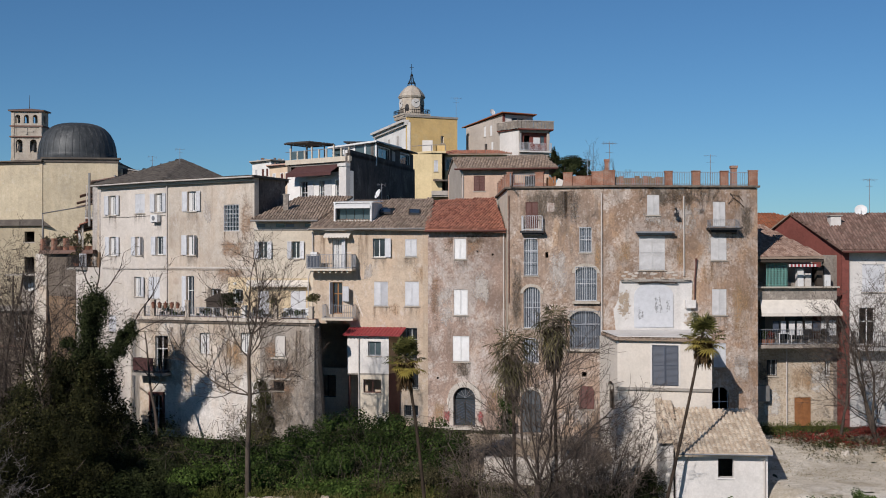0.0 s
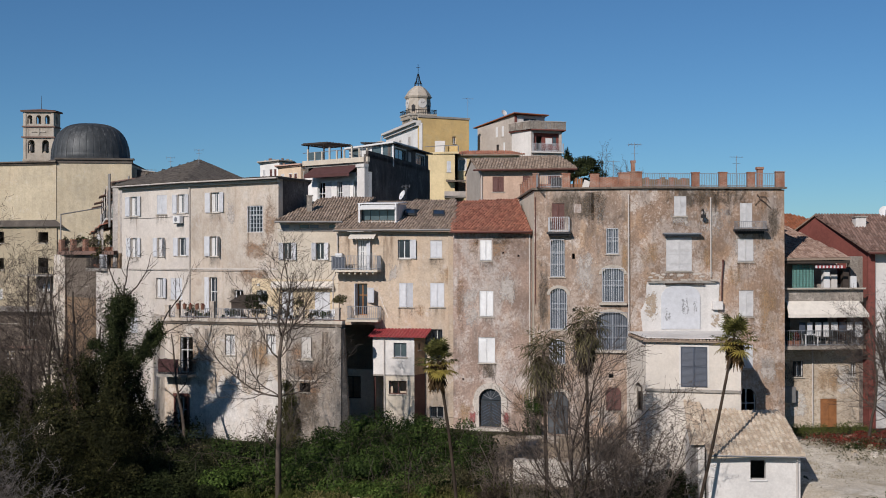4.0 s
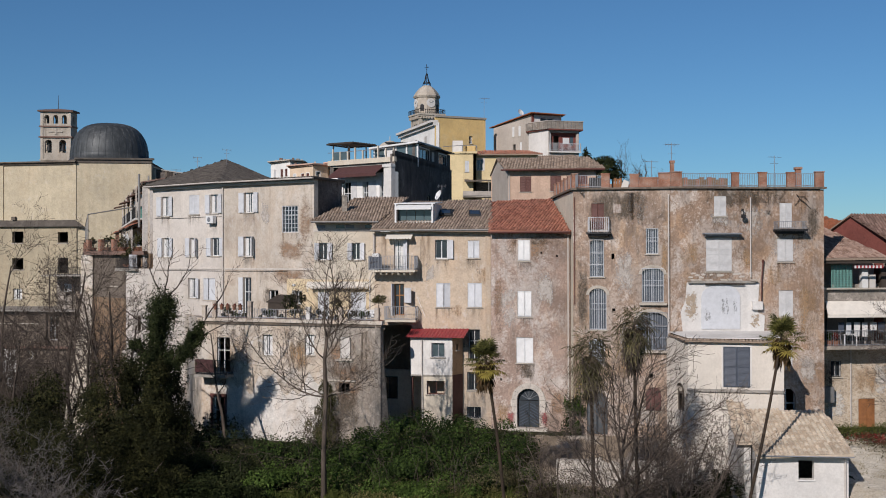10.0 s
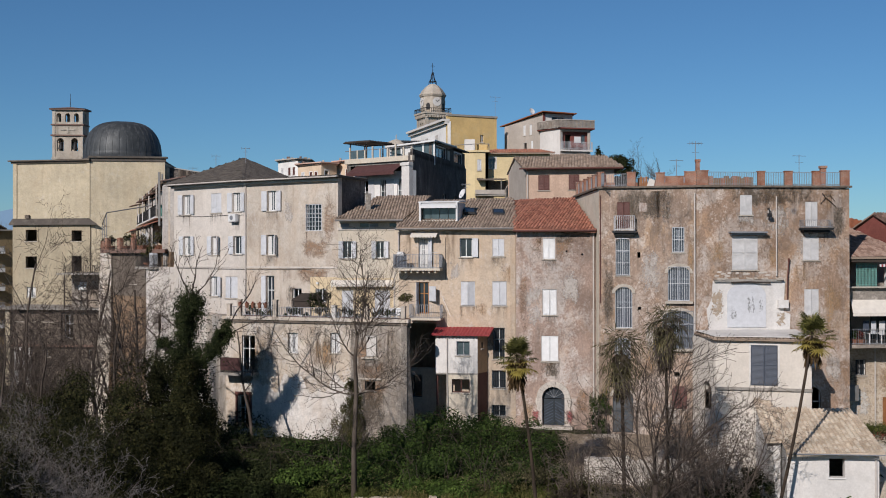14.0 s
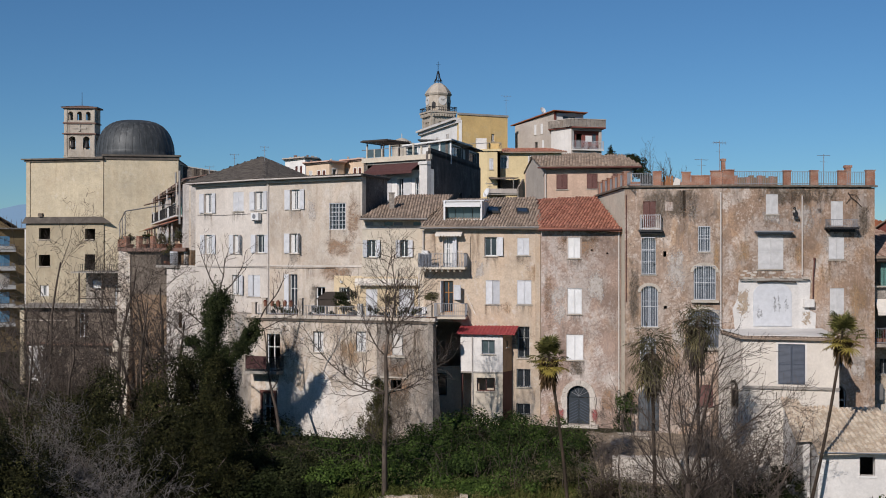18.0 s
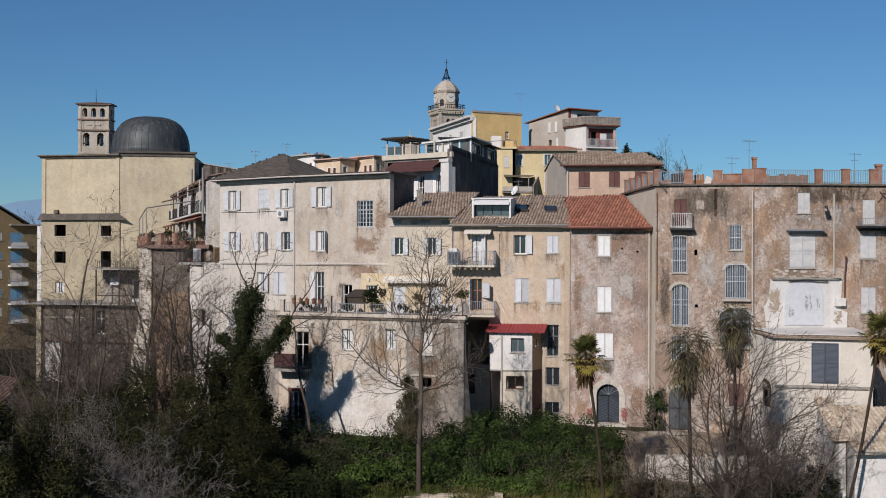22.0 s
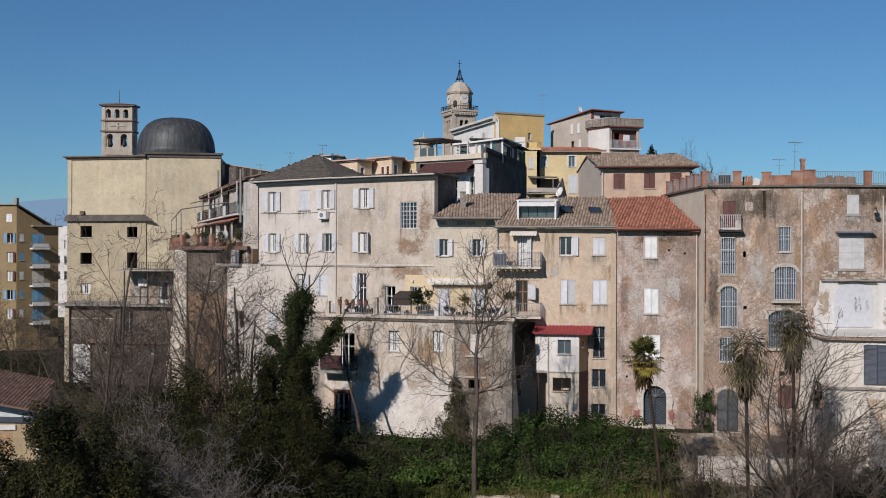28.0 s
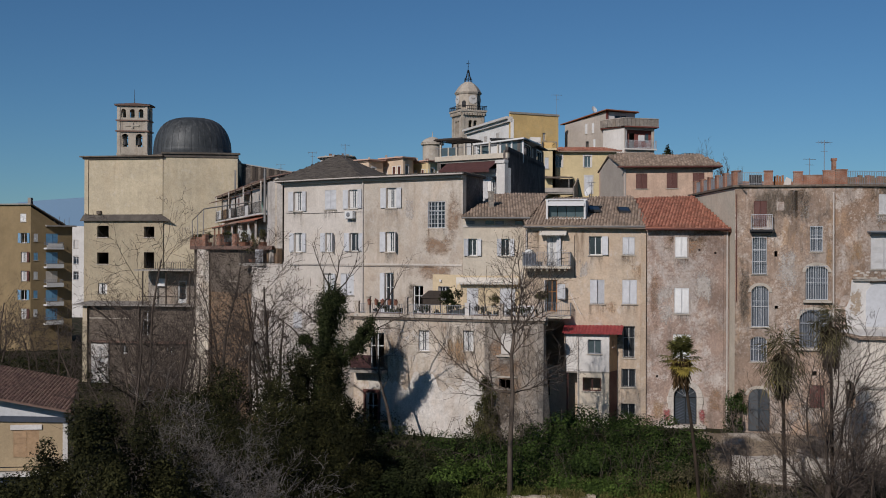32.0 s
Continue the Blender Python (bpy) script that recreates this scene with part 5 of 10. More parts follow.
# building T: terrace block in front of A and B1
hT = thing("terrace_block", (-14, 77, 0), "stained grey-white terrace block with iron railing on top", "house")
facade(hT, FT, -1.0, 7.75, [
    win(4.65, 5.4, 5.6, 6.95, "open", shut="", col=WHITE_PAINT), win(7.75, 8.45, 5.72, 7.02, "open", shut="", col=WHITE_PAINT),
    win(1.2, 2.2, 4.35, 6.7, "dark", door=True, sill=False), (10.3, 11.05, 5.57, 6.9, "dark", {"sill": True}), win(0.95, 1.75, 0.4, 2.7, "dark", door=True, sill=False),
    win(10.2, 10.95, 3.4, 4.0, "dark")], PL_T, u1=9.2)
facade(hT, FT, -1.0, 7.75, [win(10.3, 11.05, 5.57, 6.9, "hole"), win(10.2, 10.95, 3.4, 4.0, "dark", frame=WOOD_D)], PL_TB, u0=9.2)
part("shutter", leaf_mesh(FT, 10.32, 0.7, 5.6, 6.88, 3, False, w0=-0.05), SHUT_BEIGE, hT)
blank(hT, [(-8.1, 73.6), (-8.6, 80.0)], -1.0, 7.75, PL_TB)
blank(hT, [(-23.5, 88), (-20.3, 78.4)], -1.0, 7.75, PL_T)
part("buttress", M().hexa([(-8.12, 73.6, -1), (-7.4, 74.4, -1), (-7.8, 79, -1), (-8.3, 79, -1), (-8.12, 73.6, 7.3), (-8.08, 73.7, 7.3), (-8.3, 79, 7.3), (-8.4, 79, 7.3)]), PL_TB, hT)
top = [FT(-0.2, -0.2, 0), FT(FT.len + 0.2, -0.2, 0)]
pl = [(top[0].x, top[0].y), (top[1].x, top[1].y), (-8.6, 80.05), (-12.9, 80.35), (-20, 85.1), (-23.4, 87.9)]
part("terrace_floor", M().prism([(x, y, 7.46) for x, y in pl], [(x, y, 7.68) for x, y in pl]), PL_TB, hT, "weathered terrace slab")
part("terrace_kerb", M().fbox(FT, -0.2, FT.len + 0.2, -0.2, 0.22, 7.77, 7.985), PL_T, hT, "pale slab edge of the terrace")
# ---- houses behind the front row ----

# church E
hE = thing("church", (-45, 136, 0), "straw-plastered church with a ribbed lead dome", "church")
FE1, FE2 = Frame((-54.75, 134.7), (-45.4, 132.7)), Frame((-45.4, 132.7), (-37.2, 133.8))
FE1L = Frame((-54.85, 134.58), (-45.36, 132.55))
facade(hE, FE1, 15.3, 22.55, [], PL_E)
cw = [(a, b, c, d, "hole") for a, b, c, d in ((1.65, 3.06, 13.6, 14.9), (7.4, 8.65, 13.6, 14.8), (1.65, 3.06, 10.55, 11.85), (7.4, 8.65, 10.1, 11.9))]
facade(hE, FE1L, 0.0, 15.5, cw + [win(1.78, 2.9, 7.15, 8.35, "open", shut="")], PL_EL)
for (u0, u1, z0, z1) in [w[:4] for w in cw[:3]]:
    part("sill", M().fbox(FE1L, u0 - 0.12, u1 + 0.12, -0.1, 0.09, z0 - 0.1, z0 - 0.003), STONE_L, hE)
# thin sheet roof over the set-back, pitched towards the front
part("ledge_roof", M().prism([FE1L(-0.3, 0.35, 15.42), FE1L(10.75, 0.35, 15.42), FE1(9.4, 0.02, 16.1), FE1(-0.2, 0.02, 16.1)], [FE1L(-0.3, 0.35, 15.5), FE1L(10.75, 0.35, 15.5), FE1(9.4, 0.02, 16.18), FE1(-0.2, 0.02, 16.18)]), TILE_GREY, hE, "grey sheet ledge")
facade(hE, FE2, 0.0, 22.65, [], PL_E)
blank(hE, [(-37.2, 133.8), (-39.0, 155), (-56.2, 155), (-54.75, 134.7)], 0, 22.55, PL_E)
part("pilaster", M().fbox(FE1, 9.15, 9.55, 0, 0.1, 16.2, 22.6), PL_E, hE)
part("pilaster", M().fbox(FE1, -0.05, 0.42, 0, 0.12, 16.2, 22.6), PL_E, hE)
cm = M().fbox(FE1, -0.5, FE1.len + 0.1, -0.3, 0.5, 22.72, 22.86).fbox(FE1, -0.25, FE1.len + 0.05, -0.3, 0.22, 22.5, 22.717)
part("cornice", cm, STONE_D, hE)
cm = M().fbox(FE2, -0.2, FE2.len + 0.3, -0.3, 0.32, 23.02, 23.22).fbox(FE2, -0.1, FE2.len + 0.1, -0.3, 0.12, 22.66, 23.017)
part("cornice", cm, TILE_GREY, hE)
rf = [(-54.7, 134.8), (-45.4, 132.8), (-37.3, 133.9), (-39.5, 154.9), (-56.1, 154.9)]
part("roof", M().prism([(x, y, 22.66) for x, y in rf], [(x, y, 22.84) for x, y in rf]), TILE_GREY, hE)
part("vent_box", M().fbox(FE1, 1.55, 2.05, 0, 0.3, 16.2, 16.6), STONE_D, hE)
# dome: steep shoulders and a flat crown on a low drum, with lead seams
dc = (-43.28, 138.5, 22.86)
prof = [(4.62, 0.0), (4.68, 0.42), (4.56, 0.44), (4.53, 0.62)]
for i in range(15):
    a = radians(90 * i / 14)
    prof.append((4.5 * math.cos(a) ** 0.62 + 0.01, 0.62 + 4.22 * math.sin(a) ** 0.93))
dome = part("dome", M().ring(dc, prof, 48), LEAD, hE, "weathered dark lead dome", smooth=True)
for j in range(36):
    a = 2 * math.pi * j / 36
    part("seam", M().tube([(dc[0] + math.cos(a) * (r + 0.01), dc[1] + math.sin(a) * (r + 0.01), dc[2] + z) for r, z in prof[4:]], 0.016, 4), LEAD, dome)
part("drum_band", M().ring(dc, ((4.75, 0.05), (4.9, 0.1), (4.9, 0.3), (4.75, 0.36)), 48), TILE_GREY, dome)

# bell gable beside the church
hBT = thing("bell_tower", (-53, 149, 0), "small straw-coloured bell tower with open arches", "bell tower")
FBT = Frame((-54.85, 148.5), (-51.1, 148.85))
L_ = FBT.len
up3, low2 = ((0.5, 1.1), (1.58, 2.18), (2.66, 3.26)), ((0.58, 1.4), (2.32, 3.16))
BT_BACK = Frame((-54.7, 150.4), (-50.95, 150.7))
BT_SIDES = [Frame((-51.1, 148.85), (-50.95, 150.7)), Frame((-54.7, 150.4), (-54.85, 148.5))]
for fr, us, vs, th in ((FBT, up3, low2, 0.5), (BT_BACK, up3, low2, 0.3), (BT_SIDES[0], ((0.6, 1.2),), ((0.5, 1.3),), 0.4), (BT_SIDES[1], ((0.6, 1.2),), ((0.5, 1.3),), 0.4)):
    facade(hBT, fr, 10.0, 30.4, [(a, b, 28.9, 30.0, "hole") for a, b in us] + [(a, b, 25.2, 26.85, "hole") for a, b in vs], STONE_T, thick=th)
    for a, b, z in [(a, b, 30.0) for a, b in us] + [(a, b, 26.85) for a, b in vs]:
        part("arch_head", spandrels(M(), fr, a, b, z - (b - a) / 2, z + 0.002, -th + 0.02, -0.003).weld(), STONE_T, hBT)
for z, e, mt in ((24.2, 0.1, STONE_T), (27.1, 0.2, TILE_DARK), (28.45, 0.16, TILE_DARK), (30.4, 0.32, TILE_DARK)):
    q = [FBT(-e, e, 0), FBT(L_ + e, e, 0), Vector((-50.95 + e, 150.7 + e, 0)), Vector((-54.7 - e, 150.4 + e, 0))]
    part("cornice", M().prism([p + Vector((0, 0, z)) for p in q], [p + Vector((0, 0, z + 0.17)) for p in q]), mt, hBT)
for u in (0.0, L_ - 0.28):
    part("pilaster", M().fbox(FBT, u, u + 0.28, 0.0, 0.07, 24.4, 30.38), STONE_T, hBT)
q = [FBT(-0.38, 0.38, 30.58), FBT(L_ + 0.38, 0.38, 30.58), Vector((-50.6, 151.05, 30.58)), Vector((-55.1, 150.8, 30.58))]
part("roof", M().add(q + [Vector((-52.9, 149.7, 30.9))], [(0, 1, 4), (1, 2, 4), (2, 3, 4), (3, 0, 4), (3, 2, 1, 0)]), TILE_DARK, hBT)
part("relief", M().fbox(FBT, 1.05, 2.75, 0.0, 0.08, 27.8, 27.98).fbox(FBT, 1.76, 2.02, 0, 0.1, 27.5, 28.3), STONE_L, hBT, "raised plaster cross")
part("lightning_rod", M().tube([(-52.95, 149.7, 30.8), (-52.95, 149.7, 32.6)], [0.05, 0.02], 5), IRON, hBT)
for a in (0.99, 2.74):
    b = FBT(a, -0.35, 25.45)
    bm_ = M().ring(b, ((0.36, 0), (0.33, 0.1), (0.24, 0.5), (0.14, 0.75), (0.02, 0.85)), 14)
    bm_.tube([b + Vector((-0.42, 0, 0.85)), b + Vector((0.42, 0, 0.85))], 0.05, 5)
    part("bell", bm_, IRON, hBT, "dark bronze bell", smooth=True)

# clock tower far behind
hCT = thing("clock_tower", (-7, 260, 10), "old stone clock tower with octagonal belfry and iron crown", "tower")
tx, ty = -6.9, 259.5
ang0 = radians(22)
def sq(r, a0=ang0):
    return [(tx + r * math.cos(a0 + math.pi / 4 + i * math.pi / 2), ty + r * math.sin(a0 + math.pi / 4 + i * math.pi / 2)) for i in range(4)]
c4 = sq(3.75)
for i in range(4):
    a, b = c4[(i + 1) % 4], c4[i]
    fr = Frame(b, a)
    facade(hCT, fr, 12, 42.7, [(fr.len / 2 - 1.05, fr.len / 2 - 0.12, 38.0, 41.0, "hole"), (fr.len / 2 + 0.12, fr.len / 2 + 1.05, 38.0, 41.0, "hole")], STONE_T, thick=0.7)
    sp = M()
    for u0 in (fr.len / 2 - 1.05, fr.len / 2 + 0.12):
        spandrels(sp, fr, u0, u0 + 0.93, 40.5, 41.002, -0.68, -0.003)
    sp.fbox(fr, 0.0, 0.6, 0.0, 0.15, 30, 42.1).fbox(fr, fr.len - 0.6, fr.len, 0.0, 0.15, 30, 42.1)
    sp.fbox(fr, -0.2, fr.len + 0.2, 0, 0.3, 36.2, 36.6)
    part("belfry_arch", sp, STONE_T, hCT)
gal = M()
for z, r in ((42.1, 4.0), (42.5, 4.3), (42.85, 4.55)):
    s = sq(r)
    gal.prism([(x, y, z) for x, y in s], [(x, y, z + 0.35) for x, y in s])
part("gallery", gal, STONE_T, hCT)
s = sq(4.4)
rl = M()
for i in range(4):
    (a, b), (c, d) = s[i], s[(i + 1) % 4]
    for j in range(12):
        x, y = a + (c - a) * j / 12, b + (d - b) * j / 12
        rl.tube([(x, y, 43.2), (x, y, 44.1)], 0.05, 4)
    rl.tube([(a, b, 44.1), (c, d, 44.1)], 0.07, 4)
part("railing", rl, IRON, hCT)
for i in range(4):
    (a, b), (c, d) = sq(4.0)[i], sq(4.0)[(i + 1) % 4]
    fr = Frame((a, b), (c, d))
    for j in range(9):
        u = 0.25 + (fr.len - 0.75) * j / 8
        part("corbel", M().fbox(fr, u, u + 0.25, -0.3, 0.42, 42.05, 42.48), STONE_T, hCT)
o8 = M().ring((tx, ty, 0), ((2.72, 43.1), (2.72, 46.75), (2.9, 46.85), (3.08, 47.2), (2.85, 47.3), (0.01, 47.35)), 8, ang0 + math.pi / 8)
part("dome", M().ring((tx, ty, 0), ((2.95, 47.3), (2.72, 47.75), (2.2, 48.5), (1.5, 49.2), (0.85, 49.65), (0.7, 49.7), (0.01, 49.75)), 8, ang0 + math.pi / 8), STONE_T, hCT, "weathered pale stone cupola")
part("octagon", o8, STONE_T, hCT)
for k in range(8):
    a = ang0 + k * math.pi / 4
    n = Vector((math.cos(a), math.sin(a), 0))
    t = Vector((-n.y, n.x, 0))
    c = Vector((tx, ty, 45.6)) + n * 2.53
    if k % 2 == 0:
        pts = [c + t * 1.0 * math.cos(j * math.pi / 10) + Vector((0, 0, 1.0 * math.sin(j * math.pi / 10))) for j in range(20)]
        cl = part("clock_face", M().prism(pts, [p + n * 0.1 for p in pts]), PL_WH, hCT, "worn round clock face")
        m = M()
        for w, h, an in ((0.08, 0.75, 0.6), (0.1, 0.5, 2.4)):
            d = t * math.cos(an) + Vector((0, 0, math.sin(an)))
            m.tube([c + n * 0.13, c + n * 0.13 + d * h], w / 2, 4)
        part("pointer", m, IRON, cl)
    else:
        m = M()
        for z in (44.2,):
            q = [c + t * sx * 0.45 + Vector((0, 0, dz)) for sx, dz in ((-1, -1.75), (1, -1.75), (1, -0.5), (0, -0.2), (-1, -0.5))]
            m.prism(q, [p + n * 0.06 for p in q])
        # flat dark plate paints a niche's shade; the wall has no recess
        part("niche", m, IRON, hCT)
cr = M()
for k in range(8):
    a = k * math.pi / 4
    pts = [(tx + math.cos(a) * r, ty + math.sin(a) * r, z) for r, z in ((0.85, 49.65), (0.8, 50.2), (0.42, 50.9), (0.3, 51.6), (0.12, 52.4))]
    cr.tube(pts, 0.07, 4)
cr.ring((tx, ty, 50.2), ((0.78, 0), (0.84, 0.08), (0.78, 0.16)), 16)
part("iron_crown", cr, IRON, hCT, "dark iron bell cage")
part("cross", M().tube([(tx, ty, 52.2), (tx, ty, 54.5)], 0.06, 4).tube([(tx - 0.48, ty, 53.8), (tx + 0.48, ty, 53.8)], 0.05, 4), IRON, hCT)

# yellow gable building Y
hY = thing("yellow_building", (-4, 165, 10), "tall building with blank yellow end wall and white front", "building")
FY = Frame((-4.7, 154), (1.95, 157.2))
facade(hY, FY, 15, 30.3, [win(4.9, 5.4, 27.0, 28.0, "dark")], PL_Y)
FYL = Frame((-9.9, 171.2), (-4.7, 154))
facade(hY, FYL, 14, 29.6, [win(2.6 + 4.9 * i, 3.9 + 4.9 * i, 26.2, 28.2, "closed", col=SHUT_BEIGE) for i in range(3)] + [win(2.6 + 4.9 * i, 3.9 + 4.9 * i, 22.6, 24.6, "closed", col=SHUT_BEIGE) for i in range(3)], PL_BW)
blank(hY, [(1.95, 157.2), (-2.5, 177.5), (-9.9, 171.2)], 14, 29.5, PL_Y)
part("parapet", M().fbox(FY, -0.1, FY.len + 0.1, -0.3, 0.12, 30.3, 30.55), CONC, hY)
part("cornice", M().fbox(FYL, -0.2, FYL.len, -0.3, 0.7, 29.6, 29.9).fbox(FYL, -0.2, FYL.len, -0.3, 0.35, 29.2, 29.597), PL_WH, hY)
part("roof", M().prism([(-4.7, 154.2, 29.5), (1.9, 157.3, 29.5), (-2.5, 177.3, 29.5), (-9.8, 171.1, 29.5)], [(-4.7, 154.2, 29.85), (1.9, 157.3, 29.85), (-2.5, 177.3, 29.85), (-9.8, 171.1, 29.85)]), TILE_OLD, hY)

# grey apartment block G
hG = thing("grey_block", (9, 158, 10), "pale grey apartment block with dark red recess behind its balcony", "building")
FG1, FG2 = Frame((3.2, 160.5), (7.9, 154.0)), Frame((7.9, 154.0), (12.0, 155.8))
facade(hG, FG1, 14, 29.50, [win(4.0, 4.45, 27.95, 29.35, "closed", col=WHITE_PAINT), win(5.3, 5.75, 27.95, 29.35, "closed", col=WHITE_PAINT), win(4.1, 4.7, 25.75, 26.95, "dark", frame=IRON), win(5.6, 6.0, 25.65, 27.15, "closed", col=WHITE_PAINT)], PL_G)
part("gable", M().prism([FG1(0, 0, 29.50), FG1(FG1.len, 0, 29.50), FG1(FG1.len, 0, 30.65)], [FG1(0, -0.3, 29.50), FG1(FG1.len, -0.3, 29.50), FG1(FG1.len, -0.3, 30.65)]), PL_G, hG)
facade(hG, FG2, 14, 30.60, [win(1.3, 3.3, 28.75, 30.25, "glass", glass=GLASS), win(3.5, 4.2, 28.65, 29.50, "closed", col=WHITE_PAINT)], PL_WH)
part("corner_pier", M().fbox(FG2, -0.05, 0.3, 0.0, 0.08, 28.4, 30.65), PL_R, hG)
blank(hG, [(12.0, 155.8), (10, 166), (5, 166), (3.2, 160.5)], 14, 29.65, PL_G)
part("roof", M().prism([(2.6, 161.0, 29.55), (7.8, 153.2, 30.75), (12.5, 155.2, 30.65), (9.5, 166.0, 29.95)], [(2.6, 161.0, 29.67), (7.8, 153.2, 30.87), (12.5, 155.2, 30.77), (9.5, 166.0, 30.07)]), TILE_ORANGE, hG, "thin red-brown tiled roof")
FGL, FGF = Frame((7.5, 154.0), (9.8, 151.0)), Frame((9.8, 151.0), (13.9, 152.2))
facade(hG, FGL, 14, 28.25, [], PL_WH)
facade(hG, FGF, 14, 28.25, [(0.15, FGF.len - 0.15, 25.55, 27.95, "hole")], PL_G)
blank(hG, [(13.9, 152.2), (13.6, 158.0)], 14, 28.25, PL_G)
part("recess_wall", wall_mesh(FGF, 0.1, FGF.len - 0.1, 25.15, 28.25, [(0.9, 1.7, 25.55, 27.55), (3.2, 3.7, 26.35, 27.55)], 0.2), PL_R, hG, "dark red wall inside the recess").location = FGF.n * -0.5
part("recess_window", M().fbox(FGF, 2.2, 3.1, -0.49, -0.46, 26.55, 27.35), WHITE_PAINT, hG)
part("recess_window", M().fbox(FGF, 3.2, 3.7, -0.6, -0.56, 26.35, 27.55), GLASS_B, hG)
part("slab", M().prism([FGL(-0.2, 0.35, 28.25), FGF(0, 0.5, 28.25), FGF(FGF.len + 0.4, 0.5, 28.25), (13.7, 158, 28.25), (8, 157, 28.25)], [FGL(-0.2, 0.35, 28.40), FGF(0, 0.5, 28.40), FGF(FGF.len + 0.4, 0.5, 28.40), (13.7, 158, 28.40), (8, 157, 28.40)]), PL_R, hG)
for fr, u0, u1, n in ((FGL, -0.1, FGL.len + 0.3, 6), (FGF, -0.3, FGF.len + 0.45, 9)):
    for i in range(n):
        q0, q1 = u0 + (u1 - u0) * i / n, u0 + (u1 - u0) * (i + 1) / n - 0.05
        part("balcony_panel", M().fbox(fr, q0, q1, 0.36, 0.46, 28.41, 29.35), PL_TB, hG)
    part("balcony_coping", M().fbox(fr, u0, u1, 0.3, 0.52, 29.35, 29.45), PL_G, hG)
part("railing", railing(FGF, 0.1, FGF.len + 0.2, 0.25, 25.60, 1.0, 0.25, step=0.16, r=0.02), IRON_WHITE, hG)
part("balcony_slab", M().fbox(FGF, 0.0, FGF.len + 0.2, 0.0, 0.35, 25.35, 25.55), PL_WH, hG)
dish((6.6, 156.5, 30.55), 0.45, (0.6, -0.8))

# salmon house P
hP = thing("salmon_house", (5.5, 105, 5), "salmon plastered house with brown shutters and old tile roof", "house")
FP = Frame((1.66, 102.2), (9.2, 101.2))
facade(hP, FP, 8, 19.5, [win(1.04, 2.02, 17.63, 18.97, "closed", col=SHUT_BROWN), win(3.68, 4.61, 17.67, 19.0, "closed", col=SHUT_BROWN), win(5.9, 6.9, 17.67, 19.0, "closed", col=SHUT_BROWN)], PL_P)
FPL = Frame((0.5, 109.2), (1.66, 102.2))
facade(hP, FPL, 8, 19.5, [], PL_G)
part("gable", M().prism([FPL(0, 0, 19.5), FPL(FPL.len, 0, 19.5), FPL(3.2, 0, 20.85)], [FPL(0, -0.3, 19.5), FPL(FPL.len, -0.3, 19.5), FPL(3.2, -0.3, 20.85)]), PL_G, hP)
blank(hP, [(9.2, 101.2), (9.4, 109), (0.5, 109.2)], 8, 19.5, PL_P)
tile_roof(hP, [(1.35, 101.7, 19.6), (9.9, 100.6, 19.6), (9.0, 105.2, 20.9), (0.85, 106.0, 20.9)], TILE_OLD, 0.25, 0.4, seed=23)
tile_roof(hP, [(9.9, 100.6, 19.6), (10.1, 109.5, 19.6), (9.0, 105.2, 20.9)], TILE_OLD, 0.25, 0.4, seed=24)
part("roof", M().prism([(0.85, 106.0, 20.8), (9.0, 105.2, 20.8), (10.1, 109.6, 19.5), (0.4, 109.6, 19.5)], [(0.85, 106.0, 20.9), (9.0, 105.2, 20.9), (10.1, 109.6, 19.6), (0.4, 109.6, 19.6)]), TILE_OLD, hP)
gutter(hP, (1.0, 101.6, 19.5), (9.9, 100.5, 19.5), 0.08, SHUT_BROWN)
downpipe(hP, FP, 0.1, 10, 19.3, 0.06)

# house N: yellow house with red roof, partly hidden
hN = thing("yellow_house", (2, 150, 10), "yellow plastered house with red tile roof and white windows", "house")
FN = Frame((-3.9, 146.5), (8.0, 146.0))
facade(hN, FN, 12, 24.6, [win(4.3, 5.1, 22.7, 24.1, "glass", glass=GLASS, frame=WHITE_PAINT, surround=0.18, smat=PL_WH), win(7.9, 8.7, 22.7, 24.1, "glass", glass=GLASS_B, surround=0.18, smat=PL_WH), win(8.0, 8.9, 19.4, 21.6, "closed", col=SHUT_GREY, surround=0.15, smat=PL_WH)], PL_YP)
blank(hN, [(8, 146), (8, 152), (-3.9, 152.5), (-3.9, 146.5)], 12, 24.6, PL_YP)
tile_roof(hN, [(-0.6, 145.8, 24.7), (8.6, 145.4, 24.7), (7.0, 150, 25.5), (1.5, 150.3, 25.5)], TILE_RED, 0.28, 0.4, seed=25)
tile_roof(hN, [(-0.6, 153, 24.7), (-0.6, 145.8, 24.7), (1.5, 150.3, 25.5)], TILE_RED, 0.28, 0.4, seed=26)
tile_roof(hN, [(6.5, 148.0, 24.0), (14.0, 147.0, 24.0), (13.0, 150.5, 24.9), (7.2, 150.9, 24.9)], TILE_OLD, 0.28, 0.4, seed=26)
FNB = Frame((-1.4, 144.9), (0.25, 144.9))
facade(hN, FNB, 12, 24.7, [win(0.3, 0.8, 22.4, 23.8, "closed", col=SHUT_GREY)], PL_YP)
blank(hN, [(0.25, 144.9), (0.25, 146.4)], 12, 24.7, PL_YP)
blank(hN, [(-3.9, 146.4), (-1.4, 144.9)], 12, 24.7, PL_YP)
part("roof_terrace", M().prism([(-3.9, 146.4, 24.7), (-1.5, 144.7, 24.7), (0.4, 144.7, 24.7), (0.4, 152, 24.7), (-3.9, 152, 24.7)], [(-3.9, 146.4, 24.95), (-1.5, 144.7, 24.95), (0.4, 144.7, 24.95), (0.4, 152, 24.95), (-3.9, 152, 24.95)]), PL_YP, hN)
